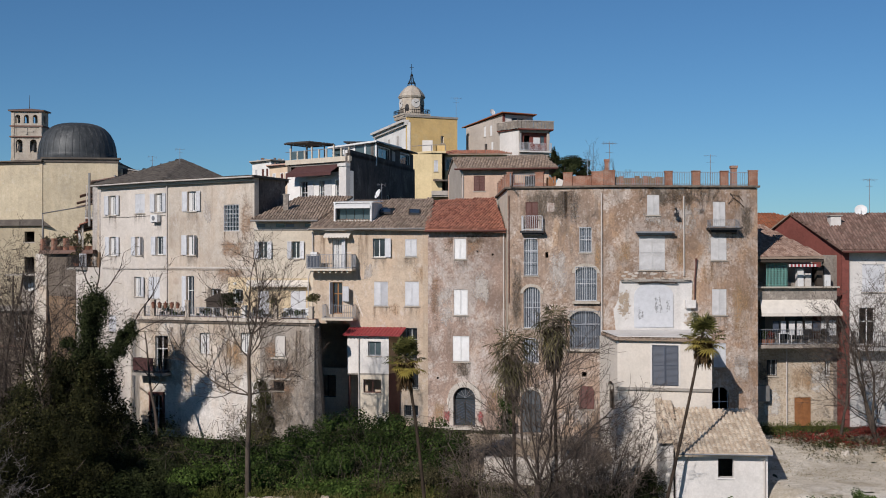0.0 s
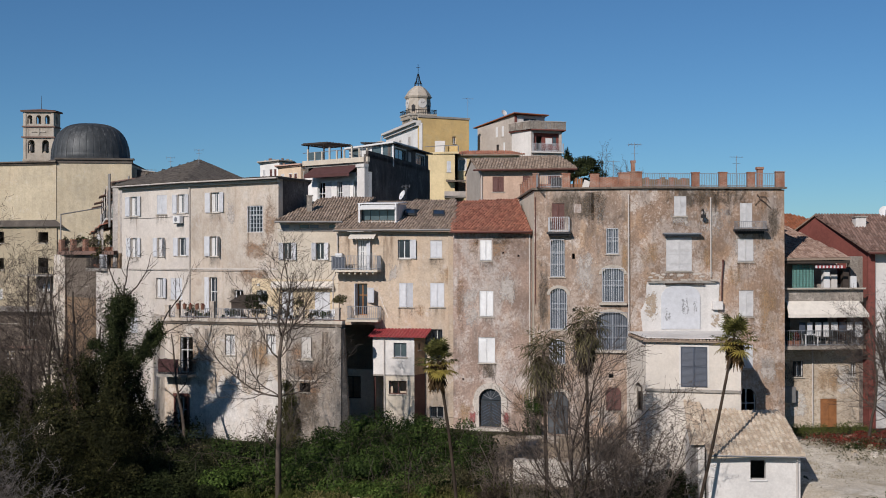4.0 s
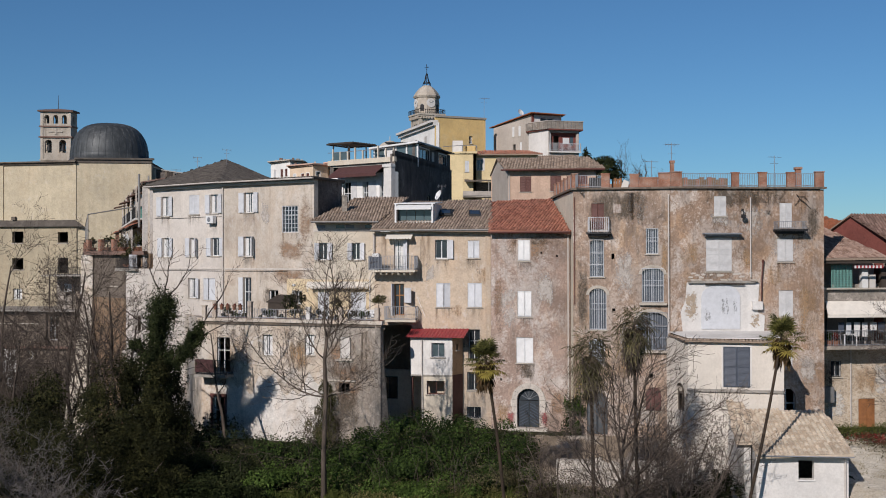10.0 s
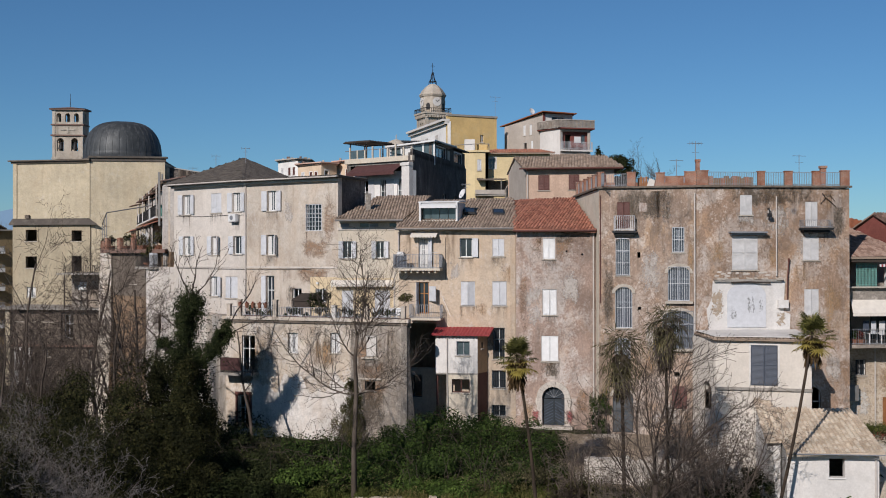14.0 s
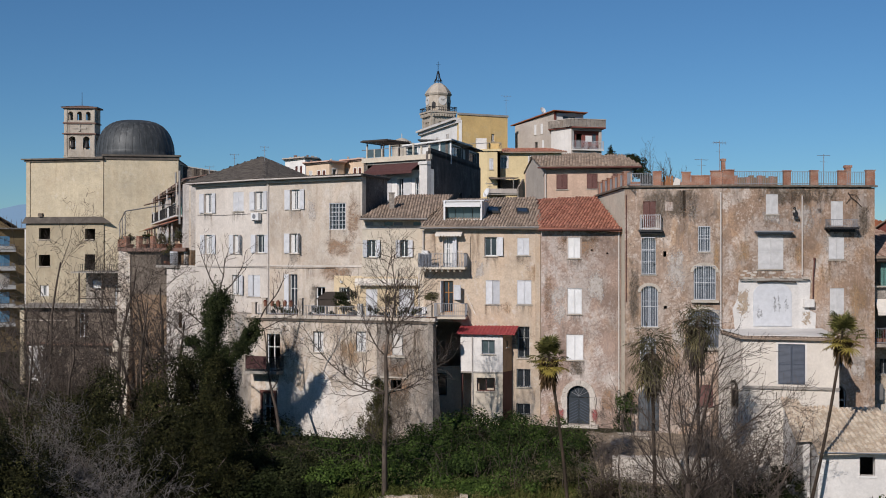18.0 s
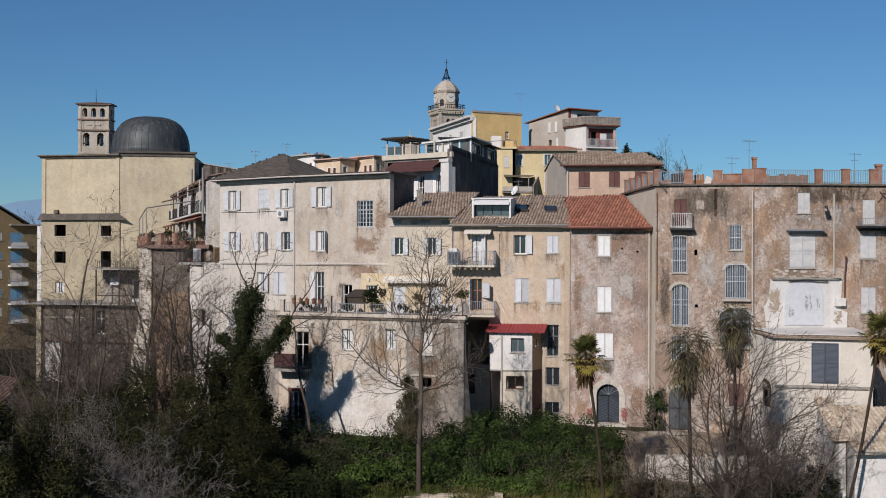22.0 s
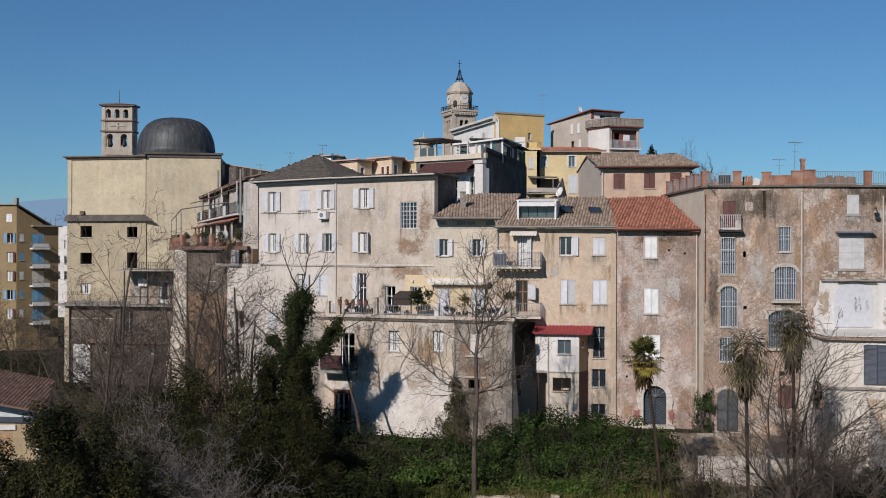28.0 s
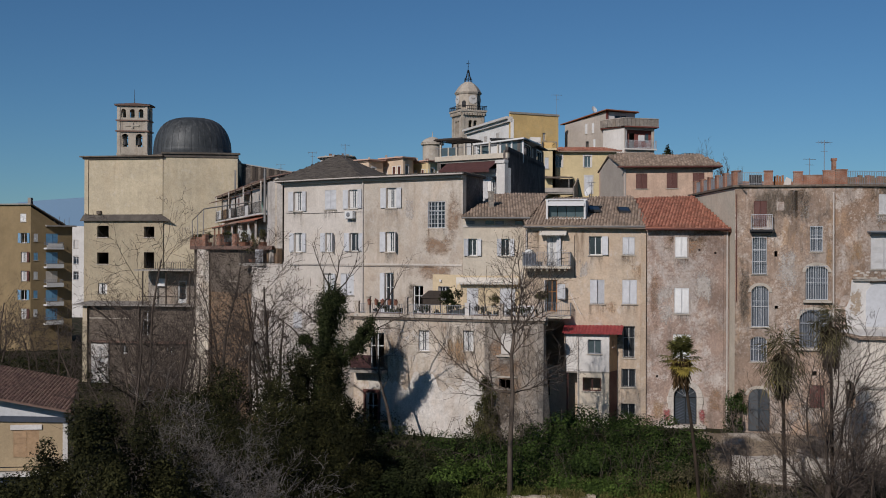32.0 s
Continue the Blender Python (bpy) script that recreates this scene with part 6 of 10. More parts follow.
part("terrace_rail", M().tube([(-3.8, 146.4, 25.7), (-1.4, 144.8, 25.7), (0.35, 144.8, 25.7), (0.35, 151, 25.7)], 0.04, 4).tube([(-1.4, 144.8, 24.95), (-1.4, 144.8, 25.7)], 0.04, 4).tube([(0.35, 144.8, 24.95), (0.35, 144.8, 25.7)], 0.04, 4), IRON_GREY, hN)
part("stair_head", M().box(-2.6, -1.3, 148, 150, 24.95, 26.6), PL_WH, hN)
part("stair_head", M().box(-0.9, 0.3, 149, 151, 24.95, 26.1), PL_Y, hN)
# dark sheet before the yellow wall stands for the shade under the canopy
part("loggia_back", M().box(0.27, 2.6, 145.9, 146.0, 20.1, 21.2), STONE_D, hN)
nb = [(-1.4, 143.4), (2.2, 143.2), (3.2, 146.1), (-1.4, 144.8)]
part("balcony", M().prism([(x, y, 19.2) for x, y in nb], [(x, y, 19.4) for x, y in nb]), CONC, hN)
part("balcony_parapet", M().box(-1.4, 2.2, 143.2, 143.4, 19.4, 19.95), PL_G, hN)
part("balcony_side", M().hexa([(2.25, 143.3, 17.5), (2.4, 143.3, 17.5), (3.3, 146.3, 17.5), (3.15, 146.3, 17.5), (2.25, 143.3, 20.1), (2.4, 143.3, 20.1), (3.3, 146.3, 21.4), (3.15, 146.3, 21.4)]), PL_TB, hN)
part("canopy", M().hexa([(-1.2, 143.8, 21.15), (1.9, 143.6, 21.15), (2.6, 146.0, 21.4), (-1.2, 144.8, 21.4), (-1.2, 143.8, 21.25), (1.9, 143.6, 21.25), (2.6, 146.0, 21.5), (-1.2, 144.8, 21.5)]), STONE_D, hN)
part("canopy_post", M().tube([(1.8, 143.7, 19.95), (1.8, 143.7, 21.15)], 0.06, 4), CONC, hN)

# building K: house with near-black side and back walls and a roof terrace
hK = thing("dark_house", (-7, 112, 5), "mould-blackened house with glazed roof terrace and maroon awning", "house")
FK1, FK2 = Frame((-14.6, 109.8), (-8.3, 104.6)), Frame((-8.3, 104.6), (-3.0, 125.0))
facade(hK, FK2, 6, 21.2, [win(11.0, 12.2, 16.0, 18.0, "dark"), win(15.5, 16.7, 16.0, 18.0, "dark")], PL_K)
facade(hK, FK1, 6, 19.6, [win(1.7, 2.7, 16.05, 18.9, "dark", door=True, sill=False), win(4.2, 4.9, 16.05, 18.9, "dark", door=True, sill=False), win(6.3, 6.9, 16.05, 18.9, "dark", door=True, sill=False)], PL_BW)
part("door_panel", M().fbox(FK1, 2.75, 3.5, 0.003, 0.05, 16.05, 18.9).fbox(FK1, 4.95, 5.9, 0.003, 0.05, 16.05, 18.9), SHUT_W, hK)
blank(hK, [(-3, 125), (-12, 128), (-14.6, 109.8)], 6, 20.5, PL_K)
part("floor_slab", M().prism([(-14.5, 109.9, 20.3), (-8.3, 104.8, 20.3), (-3.1, 125, 20.3), (-12, 127.8, 20.3)], [(-14.5, 109.9, 20.6), (-8.3, 104.8, 20.6), (-3.1, 125, 20.6), (-12, 127.8, 20.6)]), CONC, hK)
part("pillar", M().fbox(FK1, 7.25, 8.16, 0.0, 0.5, 15.8, 20.3).fbox(FK1, 7.15, 8.2, 0, 0.6, 20.0, 20.25), PL_WH, hK)
part("balcony_slab", M().fbox(FK1, 0.5, 8.1, 0, 1.2, 15.8, 16.0), CONC, hK)
part("railing", railing(FK1, 0.6, 7.3, 1.1, 16.0, 0.9, step=0.16), IRON, hK)
aw = M().hexa([FK1(1.2, 1.3, 19.45), FK1(7.0, 1.3, 19.45), FK1(7.0, 0.0, 20.2), FK1(1.2, 0.0, 20.2), FK1(1.2, 1.3, 19.5), FK1(7.0, 1.3, 19.5), FK1(7.0, 0.0, 20.26), FK1(1.2, 0.0, 20.26)])
part("awning", aw, AWN_D, hK, "faded maroon awning")
part("parapet", M().fbox(FK1, -0.2, FK1.len, -0.2, 0.1, 20.5, 20.95), PL_B1, hK)
part("parapet", M().fbox(FK2, 0.0, 20.5, -0.25, 0.0, 20.9, 21.5), PL_K, hK)
for i in range(9):
    u = 0.3 + i * 0.95
    part("terrace_post", M().fbox(FK1, u, u + 0.13, -0.13, 0.0, 20.95, 21.75 if i % 3 else 22.05), PL_B1, hK)
part("terrace_rail", M().tube([FK1(-0.3, -0.06, 21.72), FK1(FK1.len, -0.06, 21.72)], 0.035, 5), IRON_GREY, hK)
part("terrace_glass", M().fbox(FK1, 0.45, 2.1, -0.09, -0.06, 21.0, 21.7), GLASS_B, hK)
FKG = Frame((-10.6, 113.2), (-6.4, 111.95))
for i in range(5):
    u = i * FKG.len / 4
    part("veranda_post", M().fbox(FKG, u - 0.08, u + 0.08, -0.08, 0.08, 20.6, 22.4 + 0.12 * i), WHITE_PAINT, hK)
    if i < 4:
        part("veranda_pane", M().fbox(FKG, u + 0.1, u + FKG.len / 4 - 0.1, -0.03, 0.0, 20.65, 22.35 + 0.1 * i), GLASS_B if i != 1 else CLOTH_W, hK)
part("veranda_roof", M().hexa([FKG(-0.4, 0.5, 22.35), FKG(FKG.len + 0.2, 0.5, 22.85), FKG(FKG.len + 0.6, -6, 22.75), FKG(-0.4, -6, 22.3), FKG(-0.4, 0.5, 22.5), FKG(FKG.len + 0.2, 0.5, 23.0), FKG(FKG.len + 0.6, -6, 22.9), FKG(-0.4, -6, 22.45)]), WHITE_PAINT, hK, "white veranda roof")
facade(hK, Frame(tuple(FK2(7.6, -0.1, 0))[:2], tuple(FK2(20.8, -0.1, 0))[:2]), 20.9, 22.75, [win(1.0, 4.6, 21.3, 22.5, "glass", glass=GLASS_B, frame=WHITE_PAINT, surround=0.15, smat=WHITE_PAINT), win(8.4, 11.6, 21.2, 22.5, "glass", glass=GLASS_B, frame=WHITE_PAINT, surround=0.15, smat=WHITE_PAINT), win(5.6, 6.6, 21.2, 22.5, "closed", col=SHUT_BEIGE)], PL_K)
part("penthouse_roof", M().prism([FK2(7.3, 0.35, 22.76), FK2(21, 0.35, 22.86), FK2(21, -5, 22.9), FK2(7.3, -3.2, 22.9)], [FK2(7.3, 0.35, 22.88), FK2(21, 0.35, 22.98), FK2(21, -5, 23.02), FK2(7.3, -3.2, 23.02)]), IRON, hK)
part("awning_valance", M().fbox(FK1, 1.2, 7.0, 1.27, 1.3, 19.22, 19.45), AWN_D, hK)
part("chair_heap", M().fbox(FK1, 2.7, 3.3, 0.4, 0.9, 16.02, 16.5).fbox(FK1, 2.7, 2.76, 0.4, 0.9, 16.5, 17.0), WHITE_PAINT, hK)
part("outdoor_unit", M().fbox(FK1, 5.2, 6.0, 0.5, 0.9, 16.05, 16.65), WHITE_PAINT, hK)
pg = M()
for x, y in ((-14.3, 110.2), (-12.7, 108.9), (-13.1, 112.7), (-11.3, 111.5)):
    pg.tube([(x, y, 20.6), (x, y, 22.5)], 0.07, 5)
part("pergola_posts", pg, WOOD_D, hK)
pq = [Vector((-14.9, 109.9, 22.5)), Vector((-12.4, 108.2, 22.5)), Vector((-10.3, 111.5, 22.55)), Vector((-13.0, 113.5, 22.55))]
for a, b in zip(pq, pq[1:] + pq[:1]):
    part("pergola_beam", M().tube([a, b], 0.07, 5), WOOD_D, hK)
for k in range(9):
    f = (k + 0.5) / 9
    part("pergola_slat", M().tube([pq[0].lerp(pq[3], f) + Vector((0, 0, 0.1)), pq[1].lerp(pq[2], f) + Vector((0, 0, 0.1))], 0.06, 4), WOOD_D, hK)

# far roofline houses between A and K
for i, (xl, xc, xr, y, z, mt) in enumerate(((-35.8, -31.6, -29.8, 215, 29.3, PL_BW), (-30.2, -25.7, -23.4, 199, 27.35, PL_PE), (-23.8, -19.9, -18.2, 199, 27.8, PL_PE), (-18.5, -15.6, -13.6, 201, 27.4, PL_YP))):
    h = thing("far_house", (xc, y + 3, 10), "small pastel house with projecting flat cornice on the hill", "house", "far houses")
    fl_, fr = Frame((xl, y + 4.5), (xc, y)), Frame((xc, y), (xr, y + 2.4))
    facade(h, fl_, 10, z, [win(q, q + 0.7, z - 2.6, z - 1.2, "closed", col=(SHUT_W, SHUT_BROWN)[q > 2], surround=0.12, smat=PL_BW) for q in (1.0, 3.2, 4.6)], mt)
    facade(h, fr, 10, z, [win(0.75, 1.6, z - 2.7, z - 1.0, "dark", frame=WHITE_PAINT, surround=0.2, smat=PL_BW)], mt)
    blank(h, [(xr, y + 2.4), (xr, y + 8), (xl, y + 8), (xl, y + 4.5)], 10, z, mt)
    for e, z0 in ((0.25, 0.0), (0.55, 0.22)):
        c = [(xl - e, y + 4.5 - e), (xc, y - e * 1.4), (xr + e, y + 2.4 - e), (xr + e, y + 8), (xl - e, y + 8)]
        part("cornice", M().prism([(p, q, z + z0 + 0.002) for p, q in c], [(p, q, z + z0 + 0.2) for p, q in c]), CORNICE if i else PL_G, h)
    for k in range(3 if i else 7):
        q = xl + 0.7 + k * (0.8 if i == 0 else 1.7)
        e = 0.35 + 0.5 * ((k * 37 + i * 13) % 10) / 10
        part("roof_clutter", M().box(q, q + 0.35 + 0.25 * (k % 2), y + 5.2, y + 5.8, z + 0.42, z + 0.42 + e), (PL_G, TILE_DARK, CONC)[(k + i) % 3], h)
hCH = thing("chapel_lantern", (-14.8, 253, 15), "round stone lantern with a small dome", "lantern")
part("drum", M().ring((-14.8, 253, 15), ((2.1, 0), (2.1, 20.0), (2.5, 20.1), (2.5, 20.5), (2.2, 20.6)), 20), STONE_T, hCH)
part("roof", M().ring((-14.8, 253, 35.6), ((2.4, 0), (1.9, 0.6), (0.9, 1.1), (0.1, 1.3), (0.08, 2.2), (0.01, 2.4)), 20), STONE_L, hCH, smooth=True)

# alley house Z with balconies between A and the church
hZ = thing("balcony_house", (-30, 112, 0), "whitewashed alley house with stacked galleries and tiled canopies", "house")
FZ = Frame((-37.8, 127.0), (-27.4, 93.2))
zw = [win(u, u + 1.0, 15.25, 17.2, "closed", col=c, door=True, sill=False) for u, c in ((3, SHUT_BEIGE), (8, SHUT_GREY), (13, SHUT_BROWN), (18, SHUT_GREY), (23.5, SHUT_BEIGE), (29, SHUT_GREY))]
zw += [win(u, u + 1.2, 12.6, 14.5, "closed", col=c, door=True, sill=False) for u, c in ((10.5, WOOD_DOOR), (15, SHUT_GREY), (20, WOOD_DOOR), (26, SHUT_BEIGE), (30.5, SHUT_GREY))]
facade(hZ, FZ, 0, 17.9, zw, PL_ZW)
blank(hZ, [(-27.4, 93.2), (-26.0, 105), (-33, 130)], 0, 17.9, PL_T)
tile_roof(hZ, [FZ(-0.5, 0.6, 17.85), FZ(FZ.len + 0.2, 0.6, 17.85), (-25.0, 98, 19.0), (-33, 130, 19.3)], TILE_DARK, 0.28, 0.42, slab=0.1, seed=28)
for k in range(12):
    part("rafter", M().fbox(FZ, 0.6 + k * 3.0, 0.72 + k * 3.0, 0.0, 0.55, 17.62, 17.76), WOOD_D, hZ)
# upper gallery: slab, posts, rail, sheets
part("gallery_floor", M().fbox(FZ, 3.0, 33.5, 0.0, 1.05, 15.03, 15.17), PL_WH, hZ)
for a, b in ((3.1, 12.0), (12.4, 22.0), (22.4, 33.4)):
    part("railing", railing(FZ, a, b, 1.0, 15.17, 0.95, step=0.3), IRON, hZ)
for k in range(7):
    u = 3.2 + k * 5.0
    part("gallery_post", M().fbox(FZ, u, u + 0.1, 0.9, 1.0, 15.17, 17.75), WOOD_D if k % 2 else PL_ZW, hZ)
for u, w, mt in ((4.2, 2.4, CLOTH_W), (9.4, 1.8, PL_O), (19.6, 2.2, PL_ZW), (30.2, 2.6, SHUT_BEIGE)):
    part("parapet_panel", M().fbox(FZ, u, u + w, 0.9, 0.98, 15.18, 16.2), mt, hZ)
zr = random.Random(41)
for k in range(14):
    u, w = zr.uniform(3.2, 32), zr.uniform(0.2, 0.9)
    t = thing("gallery_clutter", FZ(u, w, 15.17), "household box stored on the alley gallery", "box", "gallery storage")
    part("body", M().fbox(FZ, u, u + zr.uniform(0.3, 0.7), w - 0.2, w, 15.175, 15.3 + zr.uniform(0.3, 1.1)), zr.choice([WOOD_D, TERRA, SHUT_BROWN, ZINC, GREEN_MESH, CLOTH_W]), t)
for u, L0, z, w in ((5.0, 3.4, 17.3, 1.9), (17.0, 4.2, 17.2, 1.8), (27.0, 4.0, 17.35, 1.5)):
    part("eave_canopy", M().hexa([FZ(u, w, z - 0.35), FZ(u + L0, w, z - 0.35), FZ(u + L0, 0.1, z + 0.1), FZ(u, 0.1, z + 0.1), FZ(u, w, z - 0.29), FZ(u + L0, w, z - 0.29), FZ(u + L0, 0.1, z + 0.16), FZ(u, 0.1, z + 0.16)]), TILE_DARK, hZ, "rusty sheet canopy")
for u, w, z in ((6.6, 1.4, 16.1), (14.2, 1.2, 16.0), (25.0, 1.8, 15.9)):
    part("washing", M().fbox(FZ, u, u + w, 1.03, 1.06, z - 0.8, z + 0.1), CLOTH_W, hZ)
# tiled canopy over the lower terrace, in uneven lengths
for i, (a, b, z, w) in enumerate(((8.5, 16.0, 14.85, 2.0), (15.0, 24.5, 15.0, 1.7), (24.0, 33.0, 15.02, 1.5))):
    tile_roof(hZ, [FZ(a, w, z - 0.5), FZ(b, w, z - 0.5), FZ(b, 0.05, z), FZ(a, 0.05, z)], TILE_RED if i != 1 else TILE_MIX, 0.24, 0.4, slab=0.08, seed=80 + i, name="canopy", under=WOOD_D)
    for u in (a + 0.3, (a + b) / 2, b - 0.4):
        part("canopy_post", M().fbox(FZ, u, u + 0.14, w - 0.3, w - 0.16, 12.5, z - 0.5), PL_ZW if i else BRICK, hZ)
part("awning", M().hexa([FZ(1.5, 2.2, 14.3), FZ(8.3, 2.2, 14.3), FZ(8.3, 0.1, 14.8), FZ(1.5, 0.1, 14.8), FZ(1.5, 2.2, 14.34), FZ(8.3, 2.2, 14.34), FZ(8.3, 0.1, 14.85), FZ(1.5, 0.1, 14.85)]), AWN_O, hZ, "faded ochre awning")
part("yellow_panel", M().fbox(FZ, 11.9, 14.7, 0.01, 0.05, 12.55, 14.4), PL_YP, hZ)
part("yellow_panel", M().fbox(FZ, 21.4, 25.6, 0.01, 0.05, 12.55, 14.4), PL_PE, hZ)
# a white net sagging between two posts
nm_ = M()
for i in range(12):
    for j in range(5):
        nm_.v.append(tuple(FZ(24.6 + i * 0.6, 1.5 + 0.12 * math.sin(i * 1.3 + j), 14.2 - j * 0.26 - 0.5 * math.sin(math.pi * i / 11))))
nm_.f = [(i * 5 + j, i * 5 + j + 1, i * 5 + j + 6, i * 5 + j + 5) for i in range(11) for j in range(4)]
part("sheet", nm_, CLOTH_W, hZ, "pale sheet sagging over the terrace", smooth=True)
part("end_pier", M().fbox(FZ, 33.6, 35.3, 0.0, 0.5, 0.0, 17.6), PL_ZW, hZ)
part("chimney_pipe", M().tube([FZ(34.0, 0.75, 14.4), FZ(34.0, 0.75, 18.7)], 0.1, 7), ZINC, hZ)
part("chimney_pipe", M().tube([(-37.3, 132.9, 17.0), (-37.3, 132.9, 21.2)], 0.11, 7), ZINC, hZ)

# dark rear house between the church and the tall off-white house
hRD = thing("rear_house", (-34, 137, 8), "mould-dark rear wall with boarded roof terrace", "house")
FRD = Frame((-37.0, 135.2), (-31.0, 134.2))
facade(hRD, FRD, 6, 22.0, [], PL_K, top=lambda u: 22.1 - 0.17 * u)
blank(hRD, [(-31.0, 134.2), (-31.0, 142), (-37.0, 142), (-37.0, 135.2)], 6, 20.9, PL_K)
for k in range(15):
    part("fence_board", M().fbox(FRD, 1.1 + k * 0.32, 1.36 + k * 0.32, 0.02, 0.07, 20.2, 21.95 - 0.055 * k), WOOD_D if k % 3 else STONE_D, hRD)
part("coping", M().hexa([FRD(-0.2, 0.15, 22.1), FRD(6.2, 0.15, 21.05), FRD(6.2, -0.5, 21.05), FRD(-0.2, -0.5, 22.1), FRD(-0.2, 0.15, 22.22), FRD(6.2, 0.15, 21.17), FRD(6.2, -0.5, 21.17), FRD(-0.2, -0.5, 22.22)]), ZINC, hRD)

# terrace tower V in front of it, with buttress and brick wall
hV = thing("garden_terrace_house", (-32, 102, 0), "brick and rubble house front with a planted terrace", "house")
FV1, FV2 = Frame((-37.2, 109.5), (-34.6, 101.6)), Frame((-34.6, 101.6), (-27.3, 92.8))
facade(hV, FV1, -2, 12.3, [], STONE_D)
facade(hV, FV2, -2, 12.3, [win(4.2, 5.6, 9.6, 11.4, "closed", col=SHUT_BEIGE)], BRICK_O)
part("terrace_floor", M().prism([FV1(-0.2, 0.4, 12.2), FV1(FV1.len, 0.5, 12.2), FV2(FV2.len, 0.5, 12.2), (-27, 98, 12.2), (-33.5, 112, 12.3)], [FV1(-0.2, 0.4, 12.5), FV1(FV1.len, 0.5, 12.5), FV2(FV2.len, 0.5, 12.5), (-27, 98, 12.5), (-33.5, 112, 12.5)]), TILE_DARK, hV)
part("buttress", M().hexa([(-35.4, 101.1, 5.6), (-34.15, 100.6, 5.6), (-34.0, 101.7, 5.6), (-35.1, 102.4, 5.6), (-35.3, 101.3, 12.2), (-34.2, 100.9, 12.2), (-34.05, 101.7, 12.2), (-35.1, 102.3, 12.2)]), PL_T, hV, "pale upright buttress")
part("buttress_foot", M().hexa([(-36.3, 99.2, -3), (-34.0, 98.6, -3), (-33.8, 101.9, -3), (-35.4, 102.6, -3), (-35.5, 100.95, 5.6), (-34.1, 100.4, 5.6), (-33.95, 101.8, 5.6), (-35.2, 102.5, 5.6)]), PL_B1, hV, "cream battered foot of the buttress")
part("stair_wall", M().hexa([FV2(7.4, 0.5, 3.9), FV2(11.2, 0.5, 5.5), FV2(11.2, 0.05, 5.5), FV2(7.4, 0.05, 3.9), FV2(7.4, 0.5, 4.3), FV2(11.2, 0.5, 5.9), FV2(11.2, 0.05, 5.9), FV2(7.4, 0.05, 4.3)]), PL_A, hV, "pale sloping stair parapet")
part("wall", wall_mesh(Frame((-29.5, 94.0), (-26.2, 90.4)), 0, 4.8, -1, 11.1, [(1.2, 2.4, 6.1, 7.4), (1.6, 2.4, 3.8, 4.85)], 0.4), PL_A, hV)
part("parapet", M().fbox(FV1, 0, FV1.len, 0.2, 0.4, 12.5, 12.95), BRICK, hV)
part("railing", railing(FV2, 0, 6.0, 0.3, 12.5, 0.9, step=0.2), IRON, hV)
part("upper_render", M().fbox(FV2, 0.0, 8.6, 0.0, 0.04, 8.6, 12.18), STONE_D, hV, "dark grey render over the rubble")
for u in (0.1, 2.6, 5.2):
    part("pier", M().fbox(FV2, u, u + 0.5, 0.1, 0.45, 12.5, 13.5), BRICK, hV)
bx_ = part("balcony", M().fbox(FV2, 7.4, 11.2, 0.05, 1.1, 10.9, 11.1), CONC, hV, "small cluttered balcony")
part("railing", railing(FV2, 7.45, 11.15, 1.05, 11.1, 0.95, 1.0, step=0.14), IRON, bx_)
part("balcony_box", M().fbox(FV2, 7.8, 8.8, 0.3, 0.8, 11.1, 11.9), WOOD_D, bx_)
part("balcony_box", M().fbox(FV2, 9.4, 10.0, 0.4, 0.8, 11.1, 12.2), SHUT_GREY, bx_)

# church annexe below the ledge, with wooden loggia
hEA = thing("church_annexe", (-46, 124, 0), "rough brick annexe with dark timber loggia", "house")
FEA = Frame((-52.9, 125.3), (-37.5, 122.5))
facade(hEA, FEA, -4, 6.3, [win(7.5, 8.5, 3.2, 5.7, "dark"), win(5.0, 5.9, 1.2, 2.0, "dark"), win(10.2, 11.1, 1.2, 2.0, "dark")], STONE_D, u0=0.95)
blank(hEA, [(-51.9, 131.0), tuple(FEA(0.95, 0, 0))[:2]], -4, 6.3, PL_TB)
part("roof", M().prism([FEA(0.0, 0.8, 6.25), FEA(15.8, 0.8, 6.25), (-37, 134, 6.25), (-54.0, 134.3, 6.25)], [FEA(0.0, 0.8, 6.37), FEA(15.8, 0.8, 6.37), (-37, 134, 6.37), (-54.0, 134.3, 6.37)]), CONC, hEA)
for u in (7.6, 10.2, 12.8, 15.2):
    part("loggia_post", M().fbox(FEA, u, u + 0.12, 0.3, 0.42, 6.4, 9.95), WOOD_D, hEA)
part("loggia_roof", M().fbox(FEA, 6.9, 15.6, -7.5, 0.75, 9.95, 10.1), CONC, hEA, "thin flat loggia roof")
part("railing", railing(FEA, 7.6, 12.4, 0.5, 10.1, 0.8, step=0.25, r=0.018), IRON, hEA)
part("loggia_rail", M().fbox(FEA, 7.5, 15.4, 0.32, 0.4, 7.2, 7.3), WOOD_D, hEA)
part("loggia_wall", wall_mesh(FEA, 7.3, 15.5, 6.4, 9.95, [(10.6, 11.6, 6.5, 8.9)], 0.25), PL_TB, hEA).location = FEA.n * -1.9
part("loggia_door", M().fbox(FEA, 10.6, 11.6, -2.1, -2.05, 6.5, 8.9), WHITE_PAINT, hEA, "white glazed door")
part("loggia_pane", M().fbox(FEA, 10.75, 11.45, -2.05, -2.04, 6.9, 8.75), GLASS, hEA)
part("shutter", leaf_mesh(FEA, 5.5, 1.6, 6.6, 8.6, 2, False, w0=-6.5), SHUT_BEIGE, hEA)
part("outdoor_unit", M().fbox(FEA, 8.3, 9.3, -1.85, -1.5, 8.3, 9.1), WHITE_PAINT, hEA)
